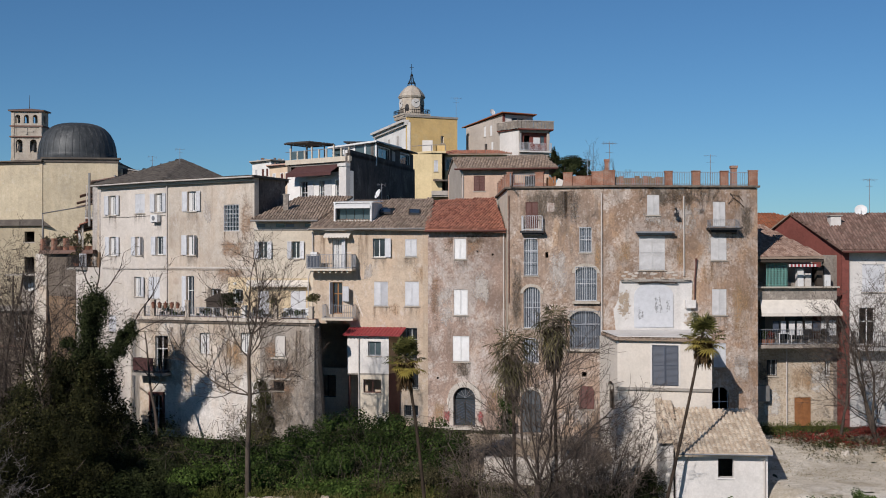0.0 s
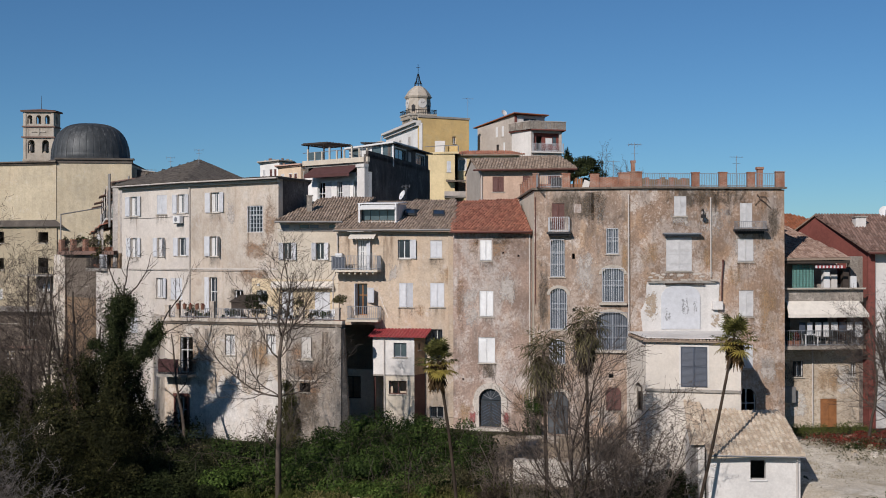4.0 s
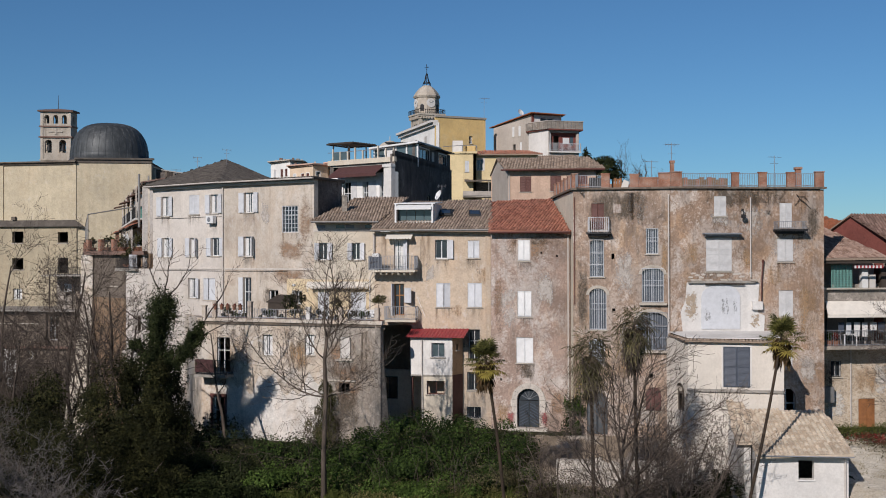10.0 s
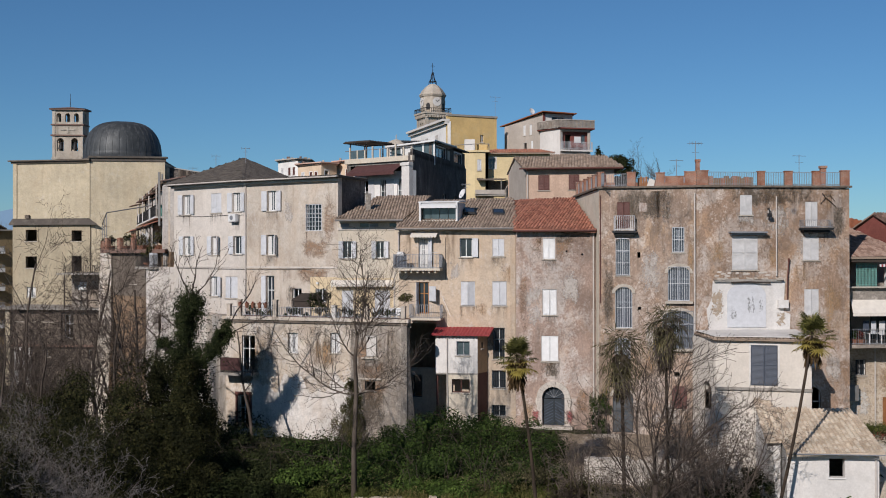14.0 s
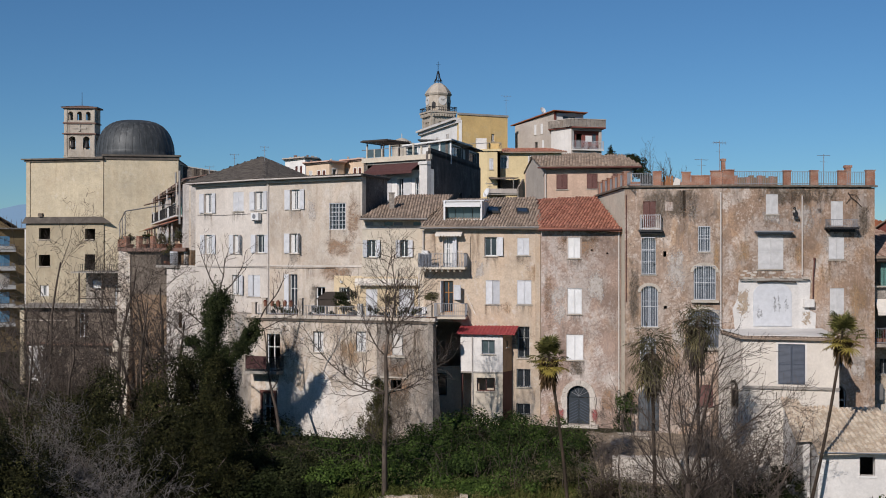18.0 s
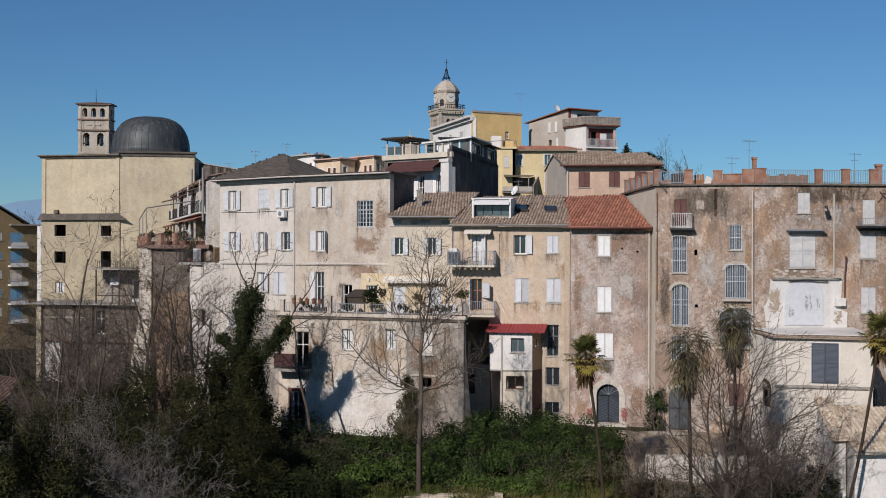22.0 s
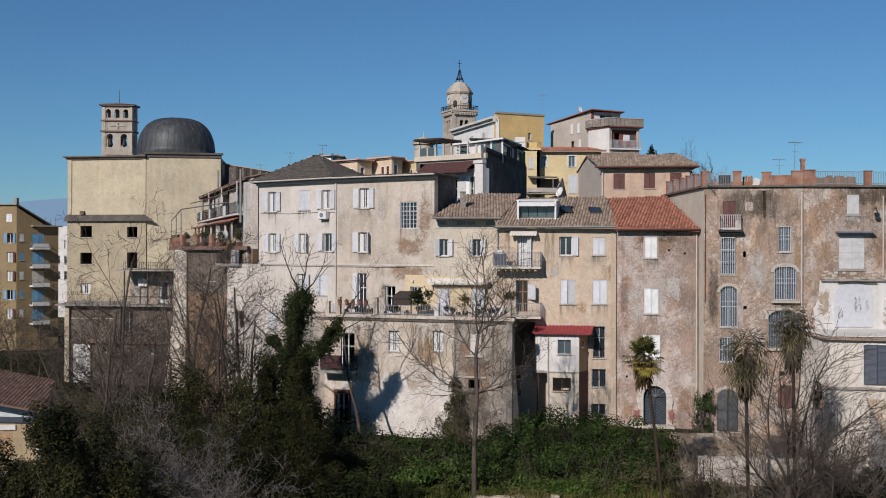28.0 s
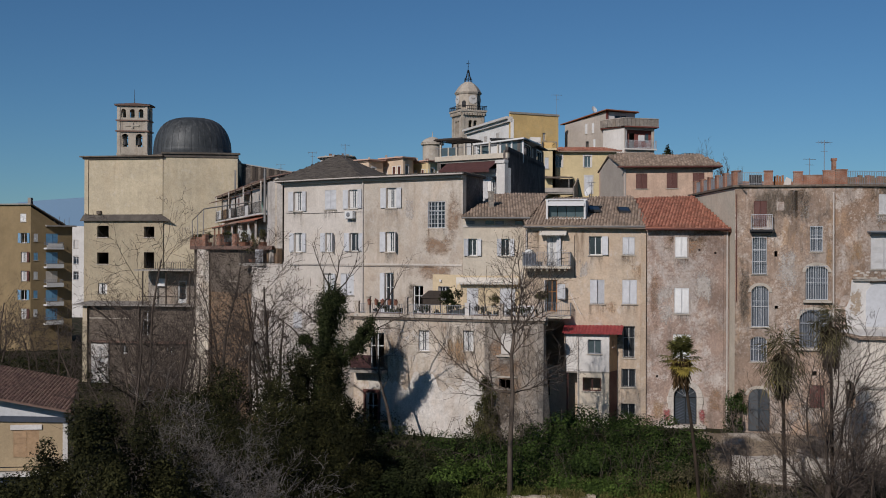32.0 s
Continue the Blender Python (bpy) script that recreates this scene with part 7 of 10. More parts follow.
part("white_bay", M().fbox(FEA, 1.9, 3.8, 0.0, 0.3, -4, 2.2), PL_WH, hEA)
part("pilaster", M().fbox(FEA, 0.9, 1.4, 0.0, 0.35, -4, 6.24), PL_E, hEA)
part("pier", M().fbox(FEA, 6.4, 7.2, 0.0, 0.3, 2.6, 6.24), STONE_D, hEA)
part("ledge", M().fbox(FEA, 1.6, 15.2, 0.0, 0.45, 2.35, 2.55), TILE_DARK, hEA)
part("string_course", M().fbox(FEA, 1.55, 6.35, 0.0, 0.1, 4.85, 4.97), STONE_L, hEA)
for u, v, z in ((2.1, 4.7, 4.1), (4.6, 6.3, 5.0)):
    part("strut", M().tube([FEA(u, 0.7, 6.2), FEA(v, 0.06, z)], 0.11, 5), WOOD_D, hEA)
# ---- both ends of the view ----
# house Q: rubble house with a long awning and balcony
hQ = thing("balcony_house", (22.5, 79, 0), "rubble-stone house with long balcony, awning and orange door", "house")
FQ = Frame((19.85, 75.6), (25.75, 76.2))
facade(hQ, FQ, 0.3, 6.2, [win(1.1, 1.8, 4.19, 5.23, "bars"), win(5.0, 5.4, 4.1, 5.15, "dark"), win(2.95, 4.05, 0.9, 2.77, "closed", door=True, col=WOOD_DOOR, sill=False, label="orange wooden double door")], STONE)
facade(hQ, FQ, 6.2, 12.0, [(0.6, 5.0, 6.5, 8.9, "hole"), (0.6, 5.0, 10.2, 11.6, "hole")], PL_TB)
part("back_wall", M().fbox(FQ, 0, 5.9, -2.6, -2.4, 0.3, 12.0), PL_G, hQ)
blank(hQ, [(25.75, 76.2), (25.0, 80), (19.9, 84)], 0.3, 12, PL_TB)
part("floor_slab", M().fbox(FQ, -0.1, 5.3, -2.5, 1.5, 6.08, 6.3).fbox(FQ, -0.1, 5.3, -2.5, 1.2, 9.1, 9.9), PL_TB, hQ)
part("railing", railing(FQ, 0.0, 5.2, 1.42, 6.3, 1.0, 1.4, step=0.16, r=0.008), IRON_GREY, hQ)
aw = M().hexa([FQ(0.0, 2.0, 8.32), FQ(5.3, 2.0, 8.32), FQ(5.0, 1.2, 9.1), FQ(0.2, 1.2, 9.1), FQ(0.0, 2.0, 8.36), FQ(5.3, 2.0, 8.36), FQ(5.0, 1.2, 9.15), FQ(0.2, 1.2, 9.15)])
aw.fbox(FQ, 0.0, 5.3, 1.98, 2.02, 8.14, 8.32)
part("awning", aw, AWN_W, hQ, "wide cream canvas awning")
part("shade_net", grille(FQ, 0.75, 2.1, 10.0, 11.45, 0.9, 0.1, 14, 0.02), GREEN_MESH, hQ, "green trellis netting")
tile_roof(hQ, [FQ(-0.2, 1.6, 11.9), FQ(4.3, 1.6, 11.9), (22.6, 83, 14.2), (19.8, 83, 14.2)], TILE_MIX, seed=31)
for i in range(16):
    part("awning_stripe", M().fbox(FQ, 1.9 + i * 0.12, 2.015 + i * 0.12, 1.7, 1.73, 11.25, 11.42), RED_SHEET if i % 2 else CLOTH_W, hQ)
part("eave_beam", M().fbox(FQ, -0.1, 4.3, 1.3, 1.5, 11.55, 11.75), WOOD_D, hQ)
part("parapet_cap", M().fbox(FQ, -0.15, 5.35, 1.25, 1.5, 9.9, 10.0), STONE_L, hQ)
downpipe(hQ, FQ, 2.4, 0.5, 6.0, 0.05, PIPE_W)
part("box", M().fbox(FQ, 0.1, 1.1, 0.0, 0.5, 2.6, 3.6), ZINC, hQ)

# house R: oxide-red gable, white front
hR = thing("red_gable_house", (29, 78, 0), "house with oxide-red gable wall, white front and tile roof", "house")
FR = Frame((25.87, 75.6), (37, 74.8))
facade(hR, FR, 0, 12.3, [win(1.0, 2.0, 6.2, 8.6, "dark", door=True), win(4.5, 5.5, 6.4, 8.2, "closed", col=SHUT_BROWN), win(4.6, 5.5, 2.2, 4.0, "closed", col=SHUT_BROWN), win(1.2, 2.6, 9.6, 11.4, "closed", col=SHUT_GREY)], PL_WH)
FRL = Frame((22.3, 85.2), (25.87, 75.6))
facade(hR, FRL, 0, 12.3, [], PL_R)
gab = M().prism([FRL(0, 0, 12.3), FRL(FRL.len, 0, 12.3), FRL(5.1, 0, 14.75)], [FRL(0, -0.35, 12.3), FRL(FRL.len, -0.35, 12.3), FRL(5.1, -0.35, 14.75)])
part("gable", gab, PL_R, hR)
part("corner_strip", M().fbox(FR, -0.1, 0.35, 0, 0.12, 0, 12.2), PL_R, hR)
tile_roof(hR, [(25.6, 74.9, 12.3), (37.5, 74.0, 12.3), (37.5, 79.8, 14.9), (23.9, 80.4, 14.9)], TILE_DARK, seed=33, under=TILE_DARK)
part("roof", M().prism([(23.9, 80.4, 14.8), (37.5, 79.8, 14.8), (37.5, 86, 12.2), (22, 86, 12.2)], [(23.9, 80.4, 14.9), (37.5, 79.8, 14.9), (37.5, 86, 12.3), (22, 86, 12.3)]), TILE_OLD, hR)
blank(hR, [(37, 74.8), (37, 85.2), (22.3, 85.2)], 0, 12.3, PL_WH)
gutter(hR, (25.6, 74.8, 12.2), (37.5, 73.9, 12.2), 0.08, SHUT_BROWN)
part("balcony_slab", M().fbox(FR, 0.4, 5.0, 0, 1.2, 5.9, 6.1), PL_WH, hR)
part("railing", railing(FR, 0.45, 4.95, 1.1, 6.1, 1.0, 1.0), IRON, hR)
chimney((26.3, 78.6, 13.9), 0.7, 0.7, PL_WH, False, "white louvred chimney block")
dish((28.6, 80.0, 14.45), 0.42, (-0.3, -1.0))
antenna((29.3, 80.3, 14.85), 2.4)

# far orange roof
hO = thing("orange_roof_house", (27, 115, 5), "low house with bright orange tile roof", "house")
fr = Frame((22.0, 112), (36, 111))
facade(hO, fr, 5, 14.5, [], PL_O)
blank(hO, [(36, 111), (36, 122), (22, 122), (22, 112)], 5, 14.5, PL_O)
tile_roof(hO, [(21.4, 111, 14.5), (36.5, 110, 14.5), (33, 117, 16.2), (22.4, 117.5, 16.2)], TILE_ORANGE, 0.3, 0.45, seed=34)

# ochre apartment block
hAp = thing("apartment_block", (-74, 170, 0), "ochre apartment block with stacked white balconies", "building")
FAp1, FAp2 = Frame((-85.4, 163.0), (-68.9, 158.05)), Frame((-68.9, 158.05), (-64.6, 162.2))
zs_ = (13.05, 10.5, 7.95, 5.4, 2.85)
w1 = [win(15.7, 16.65, z, z + 1.35, "closed" if i in (0, 3) else "open", col=SHUT_SKY if i % 3 == 0 else SHUT_BROWN, shut="r", ang=(170, 165)) for i, z in enumerate(zs_)]
w1 += [win(11.2, 12.2, z, z + 1.35, "closed", col=SHUT_SKY) for z in zs_]
facade(hAp, FAp1, -6, 18.2, w1 + [win(15.6, 16.5, 15.9, 17.0, "closed", col=WHITE_PAINT)], PL_OD)
w2 = [win(2.15, 3.85, z - 0.3, z + 1.3, "closed", door=True, col=SHUT_SKY if i in (0, 1, 3, 4) else SHUT_BEIGE, sill=False) for i, z in enumerate(zs_)]
w2 += [win(0.42, 1.0, z + 0.2, z + 1.25, "closed", col=SHUT_SKY if i % 2 else SHUT_GREY) for i, z in enumerate(zs_)]
facade(hAp, FAp2, -6, 15.3, w2, PL_OD, top=lambda u: 15.3)
part("gable", M().prism([FAp2(0, 0, 15.3), FAp2(4.4, 0, 15.3), FAp2(0.0, 0, 17.9)], [FAp2(0, -0.3, 15.3), FAp2(4.4, -0.3, 15.3), FAp2(0.0, -0.3, 17.9)]), PL_OD, hAp)
blank(hAp, [(-64.6, 162.2), (-75, 178), (-85.4, 163)], -6, 15.3, PL_OD)
part("cornice", M().fbox(FAp1, -0.2, FAp1.len + 0.2, -0.3, 0.35, 18.2, 18.36), CONC, hAp)
part("terrace_slab", M().fbox(FAp2, 2.0, FAp2.len + 0.35, -0.3, 0.6, 15.3, 15.5), CONC, hAp)
part("roof", M().prism([FAp2(-0.1, 0.35, 18.2), FAp2(4.8, 0.35, 15.5), (-74, 173, 15.4), (-82, 172, 18.0)], [FAp2(-0.1, 0.35, 18.36), FAp2(4.8, 0.35, 15.66), (-74, 173, 15.6), (-82, 172, 18.2)]), TILE_GREY, hAp, "dark sloping roof slab")
part("chimney", M().fbox(FAp1, 16.0, 16.5, -1.5, -1.0, 18.2, 19.2), CONC, hAp)
for k in range(4):
    part("roof_aerial", M().tube([FAp2(3.6 + k * 0.7, -0.4, 15.5), FAp2(3.6 + k * 0.7, -0.4, 16.4 + 0.3 * (k % 2))], 0.03, 4), IRON_GREY, hAp)
for z in zs_:
    part("balcony_slab", M().fbox(FAp2, 1.85, 4.3, 0, 0.95, z - 0.85, z - 0.62), WHITE_PAINT, hAp)
    part("balcony_front", M().fbox(FAp2, 1.85, 4.3, 0.87, 0.95, z - 0.617, z - 0.3), WHITE_PAINT, hAp)
    part("railing", railing(FAp2, 1.9, 4.25, 0.9, z - 0.3, 0.45, 0.85, step=0.3, r=0.02), IRON_GREY, hAp)
part("washing", M().fbox(FAp2, 2.0, 4.1, 0.97, 1.0, 12.55, 13.0), CLOTH_W, hAp)
# pale far block beside it
hFB = thing("far_block", (-66, 240, -5), "pale far apartment block", "building")
facade(hFB, Frame((-98, 240), (-84, 238)), -5, 17.0, [win(8.5 + 2.0 * (i % 2), 9.6 + 2.0 * (i % 2), 12.5 - 3.2 * (i // 2), 14.2 - 3.2 * (i // 2), "dark") for i in range(6)], PL_WH)
blank(hFB, [(-84, 238), (-84, 250), (-98, 250), (-98, 240)], -5, 17, PL_WH)

# low ochre house with red roof at the bottom of the slope
hLH = thing("low_house", (-47, 88, -6), "low ochre house with weathered red tile roof", "house")
FL = Frame((-53, 84.6), (-41.7, 86.2))
facade(hLH, FL, -8.5, 0.4, [win(7.6, 9.4, -3.0, -1.0, "closed", col=WOOD_PALE, sill=False)], PL_LH, top=lambda u: 2.75 - 0.2 * u)
blank(hLH, [(-41.7, 86.2), (-43.7, 94.4), (-57, 95.4)], -8.5, 0.4, PL_WH)
part("frieze", M().hexa([FL(0, 0.12, 0.0), FL(11.3, 0.12, -0.35), FL(11.3, 0.0, -0.35), FL(0, 0.0, 0.0), FL(0, 0.12, 2.6), FL(11.3, 0.12, 0.35), FL(11.3, 0.0, 0.35), FL(0, 0.0, 2.6)]), SHUT_GREY, hLH)
tile_roof(hLH, [(-52.9, 83.5, 2.85), (-41.2, 85.1, 0.45), (-43.4, 94.6, 1.7), (-55.1, 93.0, 4.1)], TILE_DARK, 0.26, 0.42, under=TILE_DARK, seed=36)
part("ledge", M().fbox(FL, 0, FL.len, 0, 0.6, -4.3, -4.0), PL_WH, hLH)
part("lintel", M().fbox(FL, 7.4, 9.6, 0, 0.1, -0.98, -0.62), PL_WH, hLH, "white window lintel")
part("band", M().hexa([FL(0, 0.16, -0.1), FL(11.3, 0.16, -0.5), FL(11.3, 0.0, -0.5), FL(0, 0.0, -0.1), FL(0, 0.16, 0.35), FL(11.3, 0.16, -0.1), FL(11.3, 0.0, -0.1), FL(0, 0.0, 0.35)]), SHUT_BLUE, hLH, "blue-grey band under the gable")
part("lower_band", M().fbox(FL, 0, FL.len, 0, 0.1, -5.3, -4.4), SHUT_BLUE, hLH, "blue-grey band below the ledge")
part("rail", M().tube([FL(0, 0.55, -3.6), FL(FL.len, 0.55, -3.6)], 0.04, 5), IRON, hLH)
# ---- plants ----
prng = np.random.RandomState(11)


def bend(p, d, length, rad0, rad1, n, wob, up, r):
    """A wandering limb: points and radii."""
    pts, rads = [Vector(p)], [rad0]
    d = Vector(d).normalized()
    for i in range(n):
        d = (d + Vector((r.uniform(-wob, wob), r.uniform(-wob, wob), r.uniform(-wob, wob) + up))).normalized()
        pts.append(pts[-1] + d * (length / n))
        rads.append(rad0 + (rad1 - rad0) * (i + 1) / n)
    return pts, rads, d


def grow(store, p, d, length, rad, level, r, top, spread=0.9, kids=(7, 6, 5), shrink=0.55, up=0.05, wob=0.16, start=0.3):
    n = (10, 9, 5, 3)[min(level, 3)]
    pts, rads, _ = bend(p, d, length, rad, rad * (0.28 if level < 2 else 0.3), n, wob * (1 + 0.35 * level), up, r)
    store[min(level, 3)].append((pts, rads))
    if level >= top:
        return
    k = kids[min(level, len(kids) - 1)]
    for i in range(k):
        t = start + (1 - start) * (i + r.random()) / k
        f = t * n
        j = min(int(f), n - 1)
        q = pts[j].lerp(pts[j + 1], f - j)
        dd = (pts[j + 1] - pts[j]).normalized()
        side = Vector((r.gauss(0, 1), r.gauss(0, 1), r.gauss(0, 0.5)))
        side = (side - dd * side.dot(dd)).normalized()
        c = (dd * (1.0 - 0.35 * spread) + side * spread).normalized()
        cr = max(0.006, (rads[j] + (rads[j + 1] - rads[j]) * (f - j)) * (r.uniform(0.34, 0.5) if level == 0 else r.uniform(0.5, 0.72)))
        grow(store, q, c, length * shrink * r.uniform(0.7, 1.25) * (1.15 - 0.5 * t), cr, level + 1, r, top, spread, kids, shrink, up, wob, 0.2)


def bare_tree(name, base, height, rad, seed, label, lean=(0, 0), material=None, twig=None, kids=(8, 6, 5), spread=0.85, top=3, start=0.35, shrink=0.5, group="", stems=1, up=0.05, wob=0.16, fan=0.45, thin=0.0065):
    r = random.Random(seed)
    t = thing(name, base, label, "tree", group)
    store = [[], [], [], []]
    for s in range(stems):
        off = Vector((r.uniform(-0.5, 0.5), r.uniform(-0.5, 0.5), 0)) if stems > 1 else Vector((0, 0, 0))
        ln = lean if stems == 1 else (lean[0] + r.uniform(-fan, fan), lean[1] + r.uniform(-fan, fan) * 0.66)
        grow(store, Vector(base) + off - Vector((0, 0, 0.3)), (ln[0], ln[1], 1), height * (1 if stems == 1 else r.uniform(0.65, 1)), rad * (1 if s == 0 else 0.7), 0, r, top, spread, kids, shrink, up, wob, start)
    trunk = None
    for pts, rads in store[0]:
        o = part("trunk", M().tube(pts, rads, 9), material or BARK_G, t, smooth=True)
        trunk = trunk or o
    for pts, rads in store[1]:
        part("limb", M().tube(pts, rads, 6), material or BARK_G, t, smooth=True)
    m = M()
    for pts, rads in store[2]:
        m.tube(pts, rads, 4, False)
    for pts, rads in store[3]:
        m.tube(pts, [max(q, thin) for q in rads], 3, False)
    part("twig_mass", m, twig or TWIG, trunk, kind="stuff")
    return t, store


def leaves(name, pos, size, material, parent, lean=0.35, aspect=0.55, seed=3, rise=0.0, out=None, loose=0.75):
    """Many small pointed leaves at the given places. out: the way their upper sides face, roughly."""
    rs = np.random.RandomState(seed)
    pos = np.asarray(pos, float)
    n = len(pos)
    a = rs.normal(size=(n, 3))
    a[:, 2] += rise
    a /= np.linalg.norm(a, axis=1)[:, None]
    b = rs.normal(size=(n, 3))
    b[:, 2] += lean
    if out is not None:
        up = out / np.linalg.norm(out, axis=1)[:, None] + rs.normal(size=(n, 3)) * loose * 0.6 + np.array([0, 0, 0.35])
        up /= np.linalg.norm(up, axis=1)[:, None]
        a -= up * (a * up).sum(1)[:, None]
        a /= np.linalg.norm(a, axis=1)[:, None]
        b = np.cross(up, a)
    b -= a * (a * b).sum(1)[:, None]
    b /= np.linalg.norm(b, axis=1)[:, None]
    s = size * rs.uniform(0.6, 1.3, n)[:, None]
    v = np.stack([pos - a * s * 0.5, pos + b * s * aspect * 0.5, pos + a * s * 0.5, pos - b * s * aspect * 0.5], 1).reshape(-1, 3)
    me = bpy.data.meshes.new(name)
    me.vertices.add(4 * n)
    me.vertices.foreach_set("co", v.ravel())
    me.loops.add(4 * n)
    me.loops.foreach_set("vertex_index", np.arange(4 * n))
    me.polygons.add(n)
    me.polygons.foreach_set("loop_start", np.arange(n) * 4)
    me.polygons.foreach_set("loop_total", np.full(n, 4))
    me.materials.append(material)
    me.update(calc_edges=True)
    ob = new(name, me)
    if parent is not None:
        ob.parent = parent
        if parent.type == "EMPTY":
            ob.matrix_parent_inverse = Matrix.Translation(-parent.location)
    return tagged(ob, kind="stuff")


def blob(c, r, n, rs, hollow=0.55, lumps=9):
    """Places through an uneven crown: a cluster of small clumps near its skin."""
    c, r = np.array(c, float), np.array(r, float)
    d = rs.normal(size=(lumps * 3, 3))
    d /= np.linalg.norm(d, axis=1)[:, None]
    centres = d * rs.uniform(hollow, 0.95, (len(d), 1))
    pick = rs.randint(0, len(d), n)
    q = rs.normal(size=(n, 3))
    q *= (rs.uniform(0.3, 1, n) ** 0.5 / np.linalg.norm(q, axis=1))[:, None]
    p = centres[pick] + q * rs.uniform(0.18, 0.44, (len(d), 1))[pick]
    return c + p * r, q + 0.5 * centres[pick]


def shrub(name, blobs, size, material, label, seed, category="shrub", kind="", stems=True, density=1.0, group="", rise=0.0):
    rs = np.random.RandomState(seed)
    c = np.mean([b[0] for b in blobs], 0)
    base = (c[0], c[1], gz(c[0], c[1]))
    t = thing(name, base, label, category, group)
    if stems:
        r = random.Random(seed)
        for b in blobs:
            for _ in range(4):
                e = Vector(b[0]) + Vector((r.uniform(-0.5, 0.5) * b[1][0], r.uniform(-0.5, 0.5) * b[1][1], r.uniform(0, 0.5) * b[1][2]))
                g = Vector((base[0] + (b[0][0] - base[0]) * 0.7, base[1] + (b[0][1] - base[1]) * 0.7, 0))
                g.z = gz(g.x, g.y) - 0.2
                mid = g.lerp(e, 0.5) + Vector((r.uniform(-0.4, 0.4), r.uniform(-0.4, 0.4), 0))
                part("stem", M().tube([g, mid, e], [0.08, 0.05, 0.02], 5), BARK_D, t)
    grown = [blob(b[0], b[1], int(b[2] * density * 1.45), rs) for b in blobs]
    pos, out = np.concatenate([g[0] for g in grown]), np.concatenate([g[1] for g in grown])
    leaves("foliage", pos, size * 0.72, material, t, seed=seed, aspect=0.55 if not rise else 0.14, rise=rise, out=None if rise else out)
    return t


# tall bare tree on the slope
tall = thing("bare_tree", (-10.75, 64.6, gz(-10.75, 64.6)), "tall bare tree with slim trunk and wide fine crown", "tree")
tb_ = Vector((-10.78, 64.6, gz(-10.78, 64.6) - 0.3))
tp = [tb_, Vector((-10.8, 64.6, 1.3)), Vector((-10.68, 64.6, 4.3)), Vector((-10.74, 64.6, 6.4)), Vector((-10.6, 64.6, 7.6))]
ts = [[], [], [], []]
tr_ = random.Random(23)
for p, d, L0, r0 in ((tp[4], (0.25, 0.1, 1), 5.2, 0.085), (tp[4], (-0.45, -0.1, 1), 4.9, 0.08), (tp[4], (0.95, 0.15, 0.75), 4.5, 0.07), (tp[3], (-0.9, 0.1, 0.7), 4.4, 0.065), (tp[3], (0.9, -0.3, 0.6), 4.0, 0.055),
                     (tp[2], (-1.0, -0.1, -0.12), 6.4, 0.075), (tp[2], (-0.8, 0.4, 0.25), 5.0, 0.055), (tp[2], (0.9, 0.2, 0.15), 4.4, 0.055), (tp[1], (-0.7, -0.3, 0.6), 2.6, 0.03), (tp[1], (0.8, -0.3, 0.5), 2.4, 0.03),
                     (tp[3], (0.6, 0.2, 0.9), 4.0, 0.05), (tp[2], (0.8, -0.3, 0.5), 4.2, 0.05)):
    grow(ts, p, d, L0, r0 * 0.72, 1, tr_, 3, 0.9, (11, 15, 9), 0.48, 0.10, 0.18, 0.1)
tk = part("trunk", M().tube(tp, [0.19, 0.14, 0.12, 0.1, 0.085], 9), BARK_G, tall, smooth=True)
for pts, rads in ts[1]:
    part("limb", M().tube(pts, rads, 6), BARK_G, tall, smooth=True)
m = M()
for pts, rads in ts[2]:
    m.tube(pts, rads, 4, False)
for pts, rads in ts[3]:
    m.tube(pts, [max(q, 0.008) for q in rads], 3, False)
part("twig_mass", m, TWIG, tk, kind="stuff")
# thin trunk beside the terrace block
bare_tree("bare_tree", (-17.6, 71.5, gz(-17.6, 71.5)), 8.2, 0.13, 25, "thin dark bare tree leaning before the terrace block", (0.12, 0.05), BARK_D, kids=(6, 5, 4), start=0.5)

# ivy-clad tree
ivt = thing("ivy_tree", (-22.4, 70.9, gz(-22.4, 70.9)), "leaning tree smothered in dark ivy, bare twigs on top", "tree")
ir = random.Random(4)
tr = M()
stem = [(-22.4, 70.9, -4.5), (-22.1, 70.9, 0), (-21.7, 71.0, 4), (-21.4, 71.0, 7.2), (-21.15, 71.0, 9.5)]
arm = [(-21.7, 71.0, 5.2), (-20.5, 70.8, 5.8), (-19.4, 70.6, 6.8), (-18.6, 70.5, 8.0)]
arm2 = [(-21.6, 71.0, 5.8), (-22.6, 70.9, 6.4), (-23.1, 70.9, 6.9)]
part("trunk", M().tube(stem, [0.35, 0.32, 0.26, 0.2, 0.1], 9), BARK_D, ivt)
part("limb", M().tube(arm, [0.2, 0.15, 0.12, 0.06], 7), BARK_D, ivt)
part("limb", M().tube(arm2, [0.16, 0.12, 0.06], 7), BARK_D, ivt)
st = [[], [], [], []]
for p, d in ((stem[-1], (0.5, 0, 1)), (stem[-1], (-0.4, 0.1, 1)), (stem[-2], (-0.9, 0, 0.8)), (arm[-1], (0.5, 0, 0.8)), (arm[2], (0.8, 0, 0.5)), (arm2[-1], (-0.6, 0, 0.9)), (stem[-1], (0.9, 0.1, 0.6))):
    grow(st, p, d, 3.4, 0.05, 1, ir, 3, 0.8, (5, 5, 4), 0.5)
m = M()
for lv in st:
    for pts, rads in lv:
        m.tube(pts, [max(q, 0.007) for q in rads], 4, False)
part("twig_mass", m, TWIG, ivt, kind="stuff")
rs = np.random.RandomState(5)
pos, out = [], []
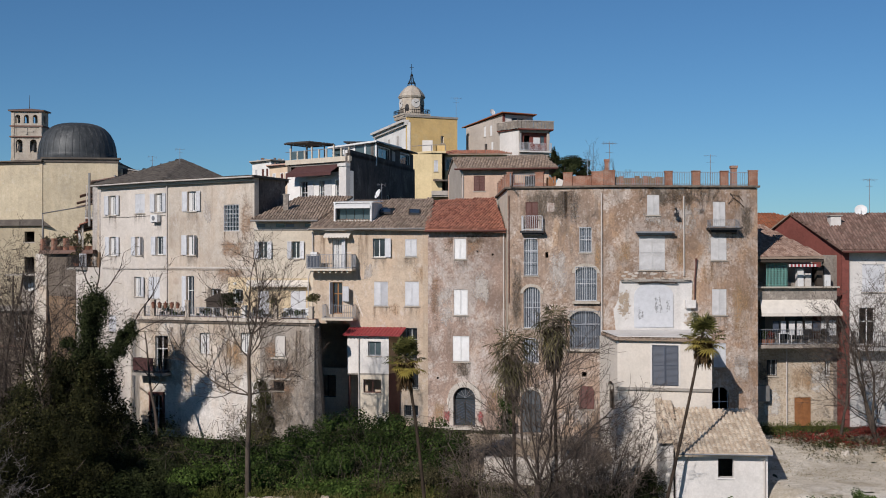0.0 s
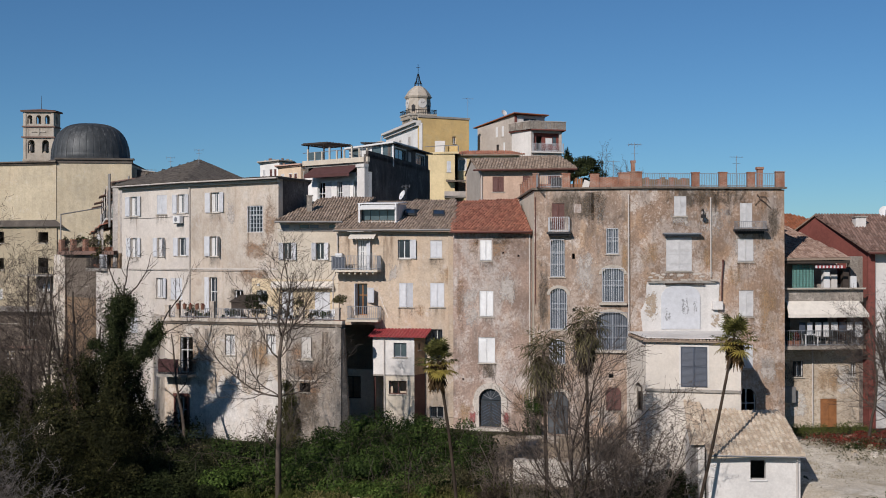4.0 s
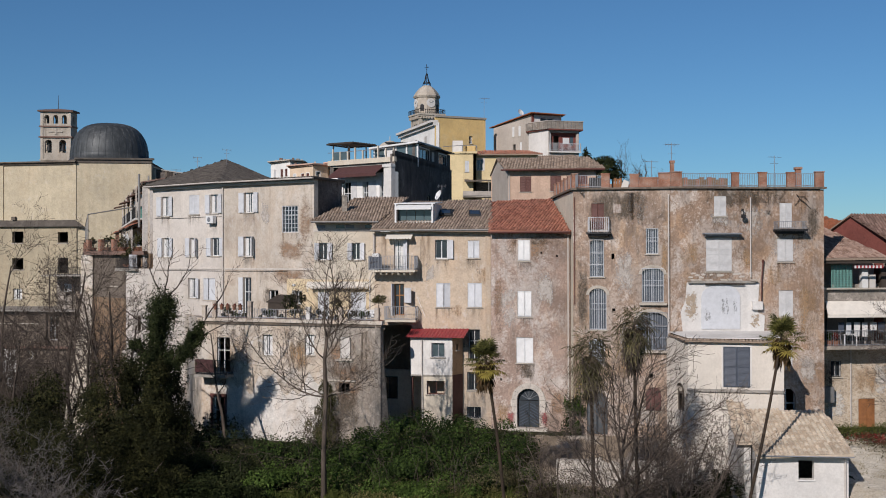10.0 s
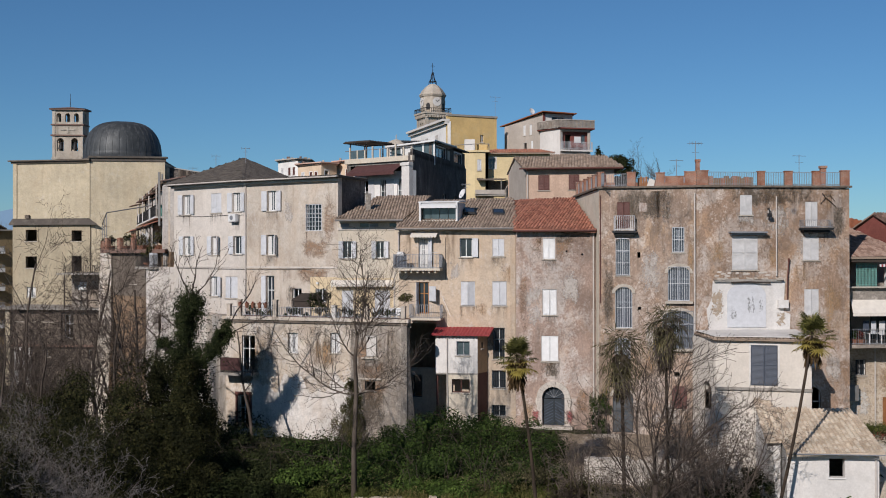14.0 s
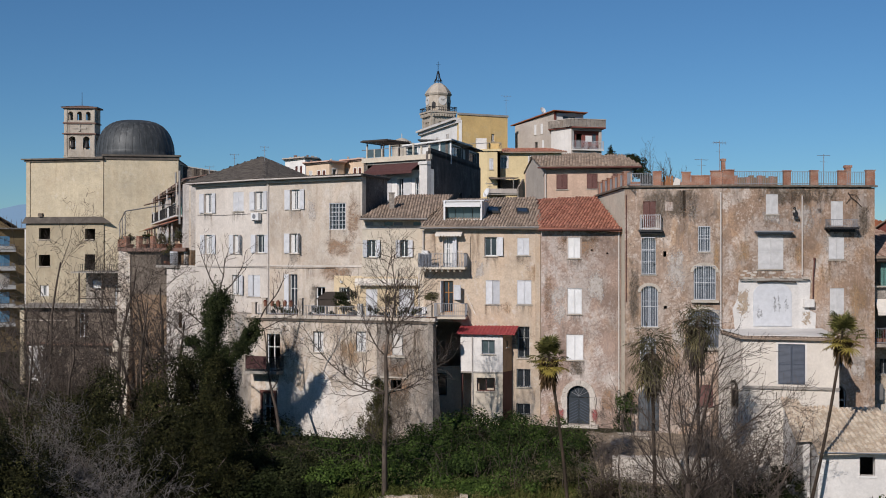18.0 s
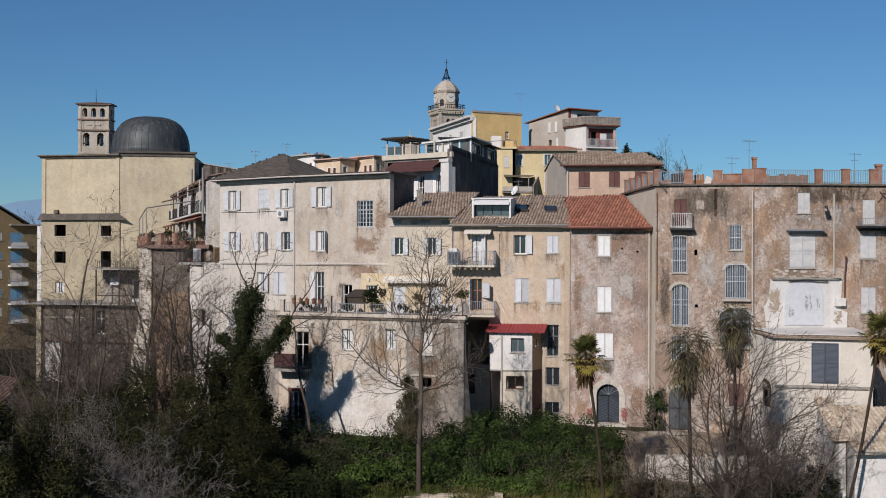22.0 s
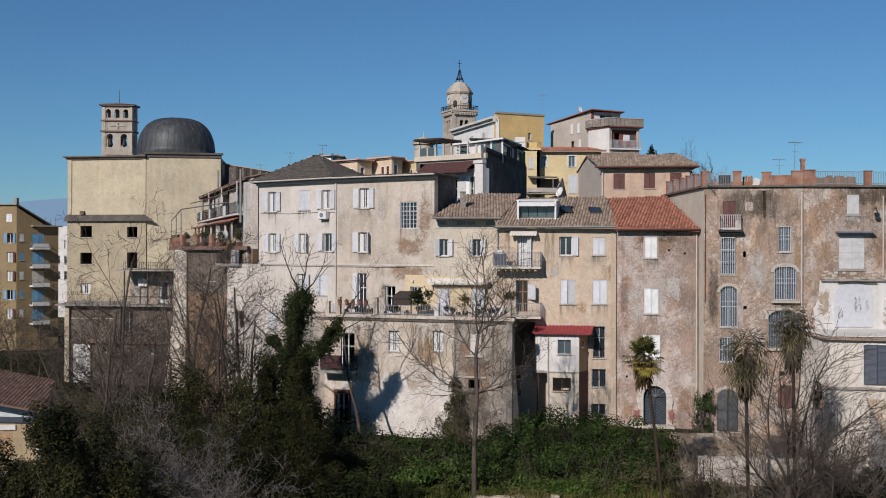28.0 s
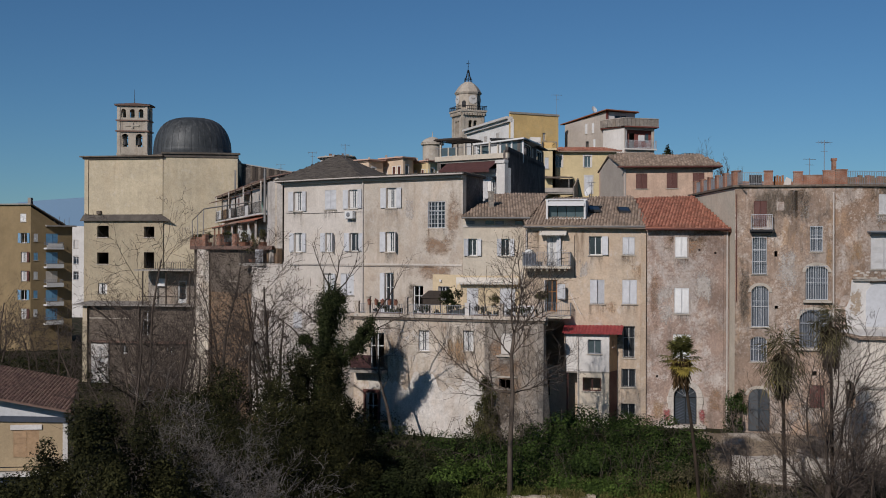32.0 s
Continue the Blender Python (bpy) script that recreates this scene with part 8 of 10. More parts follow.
for path, w, n in ((stem, 1.12, 46000), (arm, 0.62, 15000), (arm2, 0.5, 3500)):
    P = np.array(path)
    t = rs.uniform(0.12 if path is stem else 0, 1, n) * (len(P) - 1)
    i = np.minimum(t.astype(int), len(P) - 2)
    q = P[i] + (P[i + 1] - P[i]) * (t - i)[:, None]
    bump = 0.75 + 0.45 * np.sin(t * 5.3 + 1) + 0.2 * np.sin(t * 13)
    if path is stem:
        bump *= np.interp(t, [0, 2, 3, 4], [1.6, 1.35, 1.0, 0.75])
    k = n // 170
    e = rs.normal(size=(k, 3))
    e *= (rs.uniform(0.25, 1.15, k) / np.linalg.norm(e, axis=1))[:, None]
    pick = rs.randint(0, k, n)
    heart = q[:k] + e * np.array([0.95, 0.85, 0.8]) * w * bump[:k, None]
    puff = rs.normal(size=(n, 3))
    pos.append(heart[pick] + puff * np.array([0.2, 0.2, 0.27]) * w * rs.uniform(0.5, 1.5, (k, 1))[pick])
    out.append(puff + 0.8 * e[pick])
leaves("ivy", np.concatenate(pos), 0.115, LEAF_IV, ivt, seed=6, aspect=0.7, out=np.concatenate(out))

# hedge of ivy and bramble on the slope below the houses
def slope_cover(name, x0, x1, y0, y1, n, size, material, label, seed, h=0.8, ragged=0.7, category="undergrowth", clump=0.75, rise=0.0):
    """Leafy clumps of uneven size, heaped on the slope."""
    n = int(n * 1.3)
    rs = np.random.RandomState(seed)
    k = max(12, int((x1 - x0) * (y1 - y0) / (clump * clump * 1.5)))
    cx, cy = rs.uniform(x0, x1, k), rs.uniform(y0, y1, k)
    rad = clump * rs.uniform(0.5, 1.5, k)
    up = np.array([max(0.0, h + ragged * (noise.noise(Vector((a * 0.4, b * 0.4, seed))) * 1.3 + rs.uniform(-0.4, 0.6))) for a, b in zip(cx, cy)])
    cz = np.array([gz(a, b) for a, b in zip(cx, cy)]) + up * 0.55
    pick = rs.choice(k, n, p=rad ** 2 / (rad ** 2).sum())
    d = rs.normal(size=(n, 3))
    d[:, 2] = np.abs(d[:, 2]) * 0.9 - 0.15
    d[:, 1] -= 0.35
    d /= np.linalg.norm(d, axis=1)[:, None]
    p = np.stack([cx, cy, cz], 1)[pick] + d * (rad[pick] * rs.uniform(0.72, 1.08, n))[:, None] * np.array([1, 0.9, 0.85])
    ob = leaves(name, p, size * 0.78, material, None, seed=seed, lean=0.9, aspect=0.6 if not rise else 0.16, rise=rise, out=None if rise else d)
    return tagged(ob, label, category)


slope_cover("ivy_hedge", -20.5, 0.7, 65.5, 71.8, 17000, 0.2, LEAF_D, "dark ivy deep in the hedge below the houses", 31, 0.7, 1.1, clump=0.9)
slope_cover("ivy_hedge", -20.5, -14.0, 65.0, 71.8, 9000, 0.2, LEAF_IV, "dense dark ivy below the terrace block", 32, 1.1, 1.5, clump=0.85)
slope_cover("ivy_hedge", -15.0, -9.0, 66.0, 71.8, 8000, 0.2, LEAF_G, "dense glossy ivy below the terrace block", 38, 1.1, 1.5, clump=0.85)
slope_cover("ivy_hedge", -9.5, 0.7, 66.5, 73.2, 24000, 0.19, LEAF_G, "dense ivy spilling down below the yard", 30, 1.5, 1.4, clump=0.9)
slope_cover("weed_patch", -14.5, -7.5, 64.3, 69.5, 9000, 0.2, LEAF_B, "lush bright green weeds on the slope", 37, 1.0, 1.5, clump=0.75)
slope_cover("weed_patch", -8.0, -2.5, 64.0, 67.5, 6000, 0.2, LEAF_B, "lush bright green weeds on the slope", 42, 0.7, 1.2, clump=0.7)
slope_cover("bramble", -6.0, 0.7, 64.8, 68.0, 4500, 0.15, LEAF_I, "dull olive bramble thicket in the hedge", 29, 1.2, 1.4, clump=0.7)
slope_cover("bramble", -21, 2.0, 64.5, 72, 5000, 0.14, LEAF_O, "dry olive bramble among the ivy", 33, 1.3, 0.9)
slope_cover("grass_bank", -14.0, 2.0, 62.3, 66.8, 15000, 0.3, GRASS, "rough grass bank at the foot of the hedge", 34, 0.35, 0.4, "grass", 0.5, 1.6)
slope_cover("bramble", 1.0, 11.0, 61.5, 66.5, 9000, 0.14, LEAF_O, "dry yellow-brown bramble at the foot of the shrubs", 39, 0.6, 0.6)
slope_cover("undergrowth", 0.8, 11.4, 60.5, 64.0, 2500, 0.16, LEAF_D, "dark undergrowth at the foot of the large house", 35, 0.7, 0.7)
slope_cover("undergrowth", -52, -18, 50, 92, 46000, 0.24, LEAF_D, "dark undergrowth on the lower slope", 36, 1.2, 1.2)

slope_cover("dry_grass", -9.0, 2.0, 62.3, 65.5, 7000, 0.24, GRASS_Y, "yellowed long grass at the foot of the hedge", 40, 0.4, 0.3, "grass", 0.5, 1.8)
# arching bramble canes over the hedge
cr_ = random.Random(8)
cm = M()
for i in range(220):
    x, y = cr_.uniform(-20.5, 1.0), cr_.uniform(65, 71.5)
    a, L_ = cr_.uniform(0, 6.28), cr_.uniform(0.6, 2.2)
    z = gz(x, y) + cr_.uniform(0.5, 1.9)
    o = Vector((math.cos(a), math.sin(a) * 0.7, 0)) * L_
    p = Vector((x, y, z))
    cm.tube([p, p + o * 0.3 + Vector((0, 0, L_ * 0.45)), p + o * 0.7 + Vector((0, 0, L_ * 0.5)), p + o + Vector((0, 0, L_ * 0.2))], [0.013, 0.011, 0.009, 0.006], 3, False)
for i in range(90):
    x, y = cr_.uniform(-8.0, 1.0), cr_.uniform(64.5, 69)
    z = gz(x, y)
    p, h = Vector((x, y, z)), cr_.uniform(1.2, 2.6)
    cm.tube([p, p + Vector((cr_.uniform(-0.2, 0.2), 0, h * 0.6)), p + Vector((cr_.uniform(-0.5, 0.5), cr_.uniform(-0.3, 0.3), h))], [0.014, 0.012, 0.006], 3, False)
tagged(new("bramble_canes", mesh_of(cm, "bramble_canes", TWIG)), "dry arching bramble canes over the ivy hedge", "bramble", kind="stuff")

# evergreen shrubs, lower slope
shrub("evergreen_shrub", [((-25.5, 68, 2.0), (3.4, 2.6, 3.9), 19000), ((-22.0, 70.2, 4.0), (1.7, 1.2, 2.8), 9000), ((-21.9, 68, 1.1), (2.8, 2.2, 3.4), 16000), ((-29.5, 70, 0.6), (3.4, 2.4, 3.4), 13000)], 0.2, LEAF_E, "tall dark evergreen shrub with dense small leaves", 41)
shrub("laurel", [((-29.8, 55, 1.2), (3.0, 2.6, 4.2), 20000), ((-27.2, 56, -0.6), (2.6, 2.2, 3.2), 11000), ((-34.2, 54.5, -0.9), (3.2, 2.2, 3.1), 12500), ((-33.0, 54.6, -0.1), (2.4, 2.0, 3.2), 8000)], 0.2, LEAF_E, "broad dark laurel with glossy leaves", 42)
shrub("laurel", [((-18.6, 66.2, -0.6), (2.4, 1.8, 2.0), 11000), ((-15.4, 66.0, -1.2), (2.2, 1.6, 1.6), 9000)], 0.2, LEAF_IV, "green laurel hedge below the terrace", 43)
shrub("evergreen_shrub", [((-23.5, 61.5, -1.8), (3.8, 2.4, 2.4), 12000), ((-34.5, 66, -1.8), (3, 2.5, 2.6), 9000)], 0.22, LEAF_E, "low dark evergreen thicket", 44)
shrub("evergreen_shrub", [((-21.3, 74.0, 1.8), (1.3, 1.0, 3.3), 8000)], 0.2, LEAF_E, "tall dark evergreen at the corner of the terrace block", 57)
shrub("climber", [((-11.7, 74.5, 1.2), (1.15, 0.45, 2.0), 4800), ((-11.6, 74.55, 3.3), (0.6, 0.4, 1.2), 1500)], 0.15, LEAF_O, "climbing evergreen on the terrace wall", 45, "climber")
shrub("shrub", [((9.6, 61.6, -1.0), (1.9, 1.2, 1.4), 5000), ((11.0, 63.5, -0.5), (1.0, 0.9, 1.1), 2400)], 0.17, LEAF_D, "dark green bush beside the white shed", 46)
shrub("shrub", [((18.9, 57.5, -0.75), (1.1, 0.9, 1.0), 3000), ((20.7, 58, -0.6), (0.9, 0.8, 0.9), 2200), ((14.2, 57.8, -0.75), (0.9, 0.7, 0.8), 2200)], 0.17, LEAF_B, "bright green bush in the gravel yard", 47)
shrub("creeper", [((22.8, 71.2, 0.85), (2.2, 1.2, 0.55), 2600), ((25.6, 70.4, 1.0), (2.8, 1.3, 0.75), 4200)], 0.16, LEAF_RED, "red-leaved creeper on the yard's edge", 48, "creeper")
shrub("shrub", [((24.0, 70.0, 0.3), (2.2, 1.2, 0.9), 3600), ((21.6, 72.2, 0.6), (1.6, 0.8, 0.5), 1600)], 0.15, LEAF_G, "green bramble bank below the creeper", 49)
shrub("fern", [((4.1, 74.0, 1.8), (0.8, 0.5, 1.6), 2200)], 0.18, LEAF_G, "green fig bush against the wall", 50)

shrub("thicket", [((-24, 61.5, 0.2), (5.2, 1.6, 3.6), 15000), ((-28.5, 64, 0.2), (4, 2, 3.6), 12000), ((-20.4, 63.5, -0.1), (2.9, 1.6, 3.0), 13000)], 0.17, LEAF_E, "dark evergreen thicket behind the leafless bushes", 56)
shrub("shrub", [((0.6, 61.6, -1.5), (1.3, 1.0, 1.9), 6000), ((1.6, 62.4, -1.6), (0.9, 0.8, 1.3), 2600)], 0.12, LEAF_BR, "dry brown bush at the end of the hedge", 58)
shrub("evergreen_shrub", [((-15.0, 63.6, -2.0), (2.3, 1.3, 1.9), 9000), ((-17.6, 63.6, -1.8), (1.8, 1.2, 1.9), 7000)], 0.19, LEAF_D, "dark evergreen bushes before the ivy hedge", 59)
# twiggy grey bushes
for i, (x, y, h, n, sd) in enumerate(((-24.4, 57.0, 5.6, 12, 51), (-27.5, 60, 6.0, 9, 52), (-30.5, 63, 7.5, 6, 54))):
    bare_tree("twiggy_bush", (x, y, gz(x, y)), h + 1.5, 0.075, sd, "grey leafless bush, dense with fine twigs", (0, 0), BARK_D, TWIG_V, (8, 6, 5), 0.9, 3, 0.15, 0.5, "leafless bushes", n, 0.06, 0.11, 0.7, 0.0075)

# bare trees beside the church and alley
for i, (x, y, h, sd) in enumerate(((-36.2, 86, 17.0, 61), (-33.0, 86, 17.5, 63), (-24.6, 75.5, 12.0, 57), (-26.2, 77.5, 16.5, 58), (-27.5, 75.5, 15.5, 59), (-32.2, 77, 17.0, 60), (-35.5, 80, 19.5, 62), (-31.7, 79, 18.0, 64), (-38.6, 95, 15.5, 65), (-28.0, 83, 17.0, 66), (-46, 106, 12.5, 67), (-37.0, 90, 15.5, 68))):
    bare_tree("bare_tree", (x, y, gz(x, y)), h * (0.92 if y < 81 else 0.84), 0.17, sd, "leafless tree with fine upright twigs", (random.Random(sd).uniform(-0.12, 0.12), 0), BARK_D, TWIG, (13, 9, 6) if y < 81 else (12, 9, 5), 0.9, 3, 0.2, 0.44, "leafless trees", 1 + i % 2, 0.07, 0.16, 0.35, 0.011)
bare_tree("bare_tree", (-57, 112, gz(-57, 112)), 12, 0.2, 69, "leafless tree before the apartment block", (0, 0), BARK_D, TWIG, group="leafless trees")
bare_tree("bare_tree", (-62, 120, gz(-62, 120)), 11, 0.2, 70, "leafless tree before the apartment block", (0, 0), BARK_D, TWIG, group="leafless trees")

for i, (x, y, h, sd) in enumerate(((-31.9, 72.5, 13.0, 611), (-27.4, 73.5, 12.0, 612), (-33.5, 73.5, 13.5, 613), (-24.4, 73.0, 10.5, 614))):
    bare_tree("bare_tree", (x, y, gz(x, y)), h, 0.15, sd, "leafless tree with dark spreading limbs", (random.Random(sd).uniform(-0.15, 0.15), 0), BARK_D, TWIG, (9, 7, 5), 0.9, 3, 0.3, 0.5, "leafless trees", 1, 0.06, 0.15)

for i, (x, y) in enumerate(((-58, 104), (-52, 99), (-47.5, 97), (-62, 112), (-55, 110))):
    bare_tree("bare_tree", (x, y, gz(x, y)), 7.5, 0.11, 630 + i, "small leafless tree below the apartment block", (0, 0), BARK_D, TWIG_P, (9, 7, 4), 0.9, 3, 0.2, 0.5, "leafless trees", 2, 0.06, 0.16)
slope_cover("undergrowth", -66, -40, 93, 118, 9000, 0.3, LEAF_I, "dry scrub below the apartment block", 63, 0.6, 0.6)
slope_cover("undergrowth", -62, -41, 84, 104, 11000, 0.26, LEAF_E, "dark evergreen scrub below the apartment block", 64, 1.4, 1.3, clump=1.1)

slope_cover("undergrowth", -78, -47, 112, 140, 12000, 0.34, LEAF_E, "dark scrub at the foot of the apartment block", 65, 1.3, 1.3, clump=1.3)
for i, (x, y) in enumerate(((-66, 122), (-61.5, 128), (-57, 124), (-70, 130), (-53.5, 121), (-64, 134))):
    bare_tree("bare_tree", (x, y, gz(x, y)), 7.0 + 0.6 * (i % 3), 0.12, 650 + i, "small leafless tree below the apartment block", (0, 0), BARK_D, TWIG, (9, 7, 4), 0.9, 3, 0.2, 0.5, "leafless trees", 2, 0.06, 0.16, 0.6, 0.018)

# clump in front of the large house: one wide bare tree, and thinner shrubs round its foot
big = thing("bare_tree", (4.8, 58.6, gz(4.8, 58.6)), "wide bare tree, its dark limbs fanning up from a short trunk", "tree")
bp = [Vector((4.8, 58.6, gz(4.8, 58.6) - 0.3)), Vector((4.85, 58.6, -2.4)), Vector((4.7, 58.7, -0.6)), Vector((4.75, 58.7, 0.5))]
bs_, br_ = [[], [], [], []], random.Random(205)
for p, d, L0, r0 in ((bp[3], (0.05, 0.1, 1), 7.6, 0.10), (bp[3], (0.42, 0.2, 1), 7.4, 0.10), (bp[3], (-0.4, 0.1, 1), 6.6, 0.09), (bp[3], (0.8, 0.0, 0.9), 6.6, 0.085), (bp[2], (-0.8, 0.2, 0.8), 5.4, 0.075), (bp[2], (1.0, -0.1, 0.65), 5.8, 0.08), (bp[2], (-1.0, -0.2, 0.45), 4.6, 0.06),
                     (bp[2], (0.3, -0.5, 0.9), 5.6, 0.07), (bp[1], (0.9, 0.2, 0.75), 5.0, 0.06), (bp[1], (-0.8, 0.1, 0.7), 4.2, 0.055), (bp[3], (-0.15, -0.3, 1), 6.2, 0.075)):
    grow(bs_, p, d, L0, r0 * 0.72, 1, br_, 3, 0.75, (9, 13, 8), 0.5, 0.09, 0.17, 0.12)
bk = part("trunk", M().tube(bp, [0.24, 0.2, 0.17, 0.14], 9), BARK_T, big, smooth=True)
for pts, rads in bs_[1]:
    part("limb", M().tube(pts, rads, 6), BARK_T, big, smooth=True)
m = M()
for pts, rads in bs_[2]:
    m.tube(pts, rads, 4, False)
for pts, rads in bs_[3]:
    m.tube(pts, [max(q, 0.0095) for q in rads], 3, False)
part("twig_mass", m, TWIG, bk, kind="stuff")
for i, (x, y, h, n, sd) in enumerate(((2.6, 62.4, 5.2, 3, 71), (8.6, 62.6, 6.5, 5, 72), (1.4, 64.0, 3.8, 3, 73), (6.8, 61.4, 4.6, 5, 75), (9.4, 64.5, 5.0, 3, 76), (7.9, 63.2, 3.8, 6, 78), (9.0, 60.5, 8.0, 6, 79), (2.9, 60.0, 6.0, 4, 80), (6.6, 60.0, 9.0, 5, 81))):
    bare_tree("leafless_shrub", (x, y, gz(x, y)), h, 0.07, sd, "tangled leafless shrub with grey-brown stems", (0, 0), BARK_G, TWIG_M, (7, 5, 4), 0.9, 3, 0.12, 0.5, "leafless shrubs", n, 0.07, 0.2, 0.75, 0.009)
# bare trees by the red gable house
bare_tree("bare_tree", (28.0, 66.0, gz(28.0, 66.0)), 10.5, 0.13, 89, "leafless tree with wide low limbs above the yard", (-0.12, 0), BARK_D, TWIG, (11, 9, 6), 0.95, 3, 0.2, 0.55, stems=3)
bare_tree("bare_tree", (26.4, 69.5, gz(26.4, 69.5)), 11.5, 0.13, 85, "leafless tree before the red gable house", (-0.06, 0), BARK_D, TWIG, (12, 9, 5), 0.9, 3, 0.15, 0.5, stems=3)
bare_tree("bare_tree", (23.8, 70.5, gz(23.8, 70.5)), 7.5, 0.1, 86, "slim leafless tree beside the stone house", (0.05, 0), BARK_D, TWIG, (10, 8, 5), 0.9, 3, 0.3, 0.45)
# conifers on the hill behind
shrub("pine", [((15.3, 140, 22.2), (2.3, 1.7, 1.5), 5200), ((13.4, 141, 22.9), (0.7, 0.6, 1.9), 1500)], 0.34, LEAF_IV, "dark pine crowns behind the rooftops", 87, "tree")
bare_tree("bare_tree", (18.9, 140, 15), 9.6, 0.2, 88, "far leafless poplar on the hill", (0, 0), BARK_G, TWIG, (12, 7, 4), 0.4, 3, 0.1, 0.4, stems=4)


def palm(base, mid, head, seed, label, r0=0.125, scale=1.25, old=False):
    r = random.Random(seed)
    t = thing("fan_palm", base, label, "palm", "fan palms")
    A, B, C = Vector(base), Vector(mid), Vector(head)
    pts = [A * (1 - s) ** 2 + B * 2 * s * (1 - s) + C * s * s for s in [i / 14 for i in range(15)]]
    part("trunk", M().tube(pts, [r0 * (1.15 - 0.3 * i / 14) * (1 + 0.06 * (i % 2)) for i in range(15)], 10), BARK_P, t)
    sk = M()
    for i in range(420 if old else 230):
        a, z = r.uniform(0, 6.28), r.uniform(-2.3 if old else -1.45, -0.2)
        o = Vector((math.cos(a), math.sin(a), 0))
        p = C + Vector((0, 0, z)) + o * (0.12 + 0.1 * (z + 1.5))
        q = p + o * r.uniform(0.12, 0.4) + Vector((0, 0, -r.uniform(0.3, 0.7)))
        sk.tube([p, p.lerp(q, 0.5) + o * 0.06, q], [0.025, 0.04, 0.012], 3)
    part("dry_skirt", sk, SKIRT_D if old else SKIRT, t, "brown skirt of dead leaf stalks")
    for i in range(60 if old else 38):
        f = i / (59 if old else 37)
        el = radians((62 - 135 * f if old else 74 - 92 * f) + r.uniform(-14, 14))
        az = i * 2.399 + r.uniform(-0.2, 0.2)
        d = Vector((math.cos(az) * math.cos(el), math.sin(az) * math.cos(el), math.sin(el)))
        stalk = r.uniform(0.42, 0.82) * scale
        p0 = C + Vector((0, 0, 0.05 - 0.5 * f))
        p1 = p0 + d * stalk - Vector((0, 0, 0.08))
        side = d.cross(Vector((0, 0, 1))).normalized() if abs(d.z) < 0.98 else Vector((1, 0, 0))
        up = side.cross(d)
        m = M().tube([p0, p1], [0.016, 0.01], 3)
        n, thin = (11, 0.028) if old else (14, 0.044)
        R = r.uniform(0.42, 0.75 if old else 0.6) * scale
        for j in range(n):
            a = radians(-125 + 250 * j / (n - 1))
            tip = p1 + (d * math.cos(a) + side * math.sin(a)) * R + up * r.uniform(-0.06, 0.04) - Vector((0, 0, R * (0.35 + 0.5 * f + r.uniform(-0.2, 0.2) if old else 0.14 + 0.16 * f)))
            w = (d * -math.sin(a) + side * math.cos(a)) * thin
            mid_ = p1.lerp(tip, 0.55) + up * 0.06
            m.add([p1, mid_ - w, tip, mid_ + w], [(0, 1, 2, 3)])
        part("frond", m, PALM_O if old and i != 51 else PALM_Y if f > 0.62 + r.uniform(-0.08, 0.14) else PALM_G, t)
    return t


palm((-0.9, 61.9, gz(-0.9, 61.9)), (-1.2, 61.8, 2.0), (-2.0, 61.8, 6.75), 91, "slim fan palm with yellowing lower fronds", 0.085, 1.05)
palm((10.9, 60.3, gz(10.9, 60.3)), (12.2, 59.9, 2.4), (13.85, 62.4, 7.9), 92, "leaning fan palm beside the white shed", 0.078, 1.2)

palm((3.9, 63.0, gz(3.9, 63.0)), (3.8, 63.0, 2.6), (3.72, 63.0, 6.9), 93, "old fan palm with dull drooping fronds and shaggy skirt", 0.09, 1.5, True)
palm((6.0, 61.6, gz(6.0, 61.6)), (5.9, 61.6, 3.6), (5.8, 61.5, 8.5), 94, "old fan palm with dull drooping fronds and shaggy skirt", 0.085, 1.15, True)

# stones and rubble scattered on the yard
yr = random.Random(55)
ym = M()
for i in range(520):
    x, y = yr.uniform(17.5, 30), yr.uniform(55, 72)
    q = 0.015 + 0.06 * yr.random() ** 3
    z = gz(x, y) + 0.03
    b = [Vector((x + q * math.cos(a) * yr.uniform(0.7, 1.2), y + q * math.sin(a) * yr.uniform(0.7, 1.2), z)) for a in (0.3, 1.6, 2.9, 4.1, 5.4)]
    ym.prism(b, [Vector((x, y, z)) + (v - Vector((x, y, z))) * 0.6 + Vector((0, 0, q * yr.uniform(0.5, 1.0))) for v in b])
tagged(new("yard_stones", mesh_of(ym, "yard_stones", STONE_P)), "pale stones scattered over the gravel yard", "stones", kind="stuff")
slope_cover("weeds", 20.5, 29.0, 69.6, 71.4, 1200, 0.15, LEAF_I, "dull weeds on the bank above the yard", 61, 0.45, 0.5)
slope_cover("lawn_strip", 20.2, 25.0, 73.2, 75.0, 3500, 0.2, GRASS, "short grass strip before the stone house", 62, 0.12, 0.1, "grass", 0.4, 1.5)

# grey rocks and earth heaped on the bank before the stone house
rk = random.Random(66)
for i in range(26):
    x, y = rk.uniform(22.0, 29.5), rk.uniform(67.2, 71.0)
    q, z = rk.uniform(0.18, 0.5), gz(x, y)
    ring = [Vector((x + q * math.cos(a) * rk.uniform(0.7, 1.2), y + q * math.sin(a) * rk.uniform(0.7, 1.2), z - 0.05)) for a in (0.2, 1.2, 2.3, 3.3, 4.3, 5.4)]
    top_ = [Vector((x, y, z)) + (v - Vector((x, y, z))) * rk.uniform(0.4, 0.75) + Vector((0, 0, q * rk.uniform(0.6, 1.1))) for v in ring]
    solo("rock", M().prism(ring, top_), STONE_P if i % 3 else STONE, "pale weathered rock on the bank", "rock", group="bank rocks")
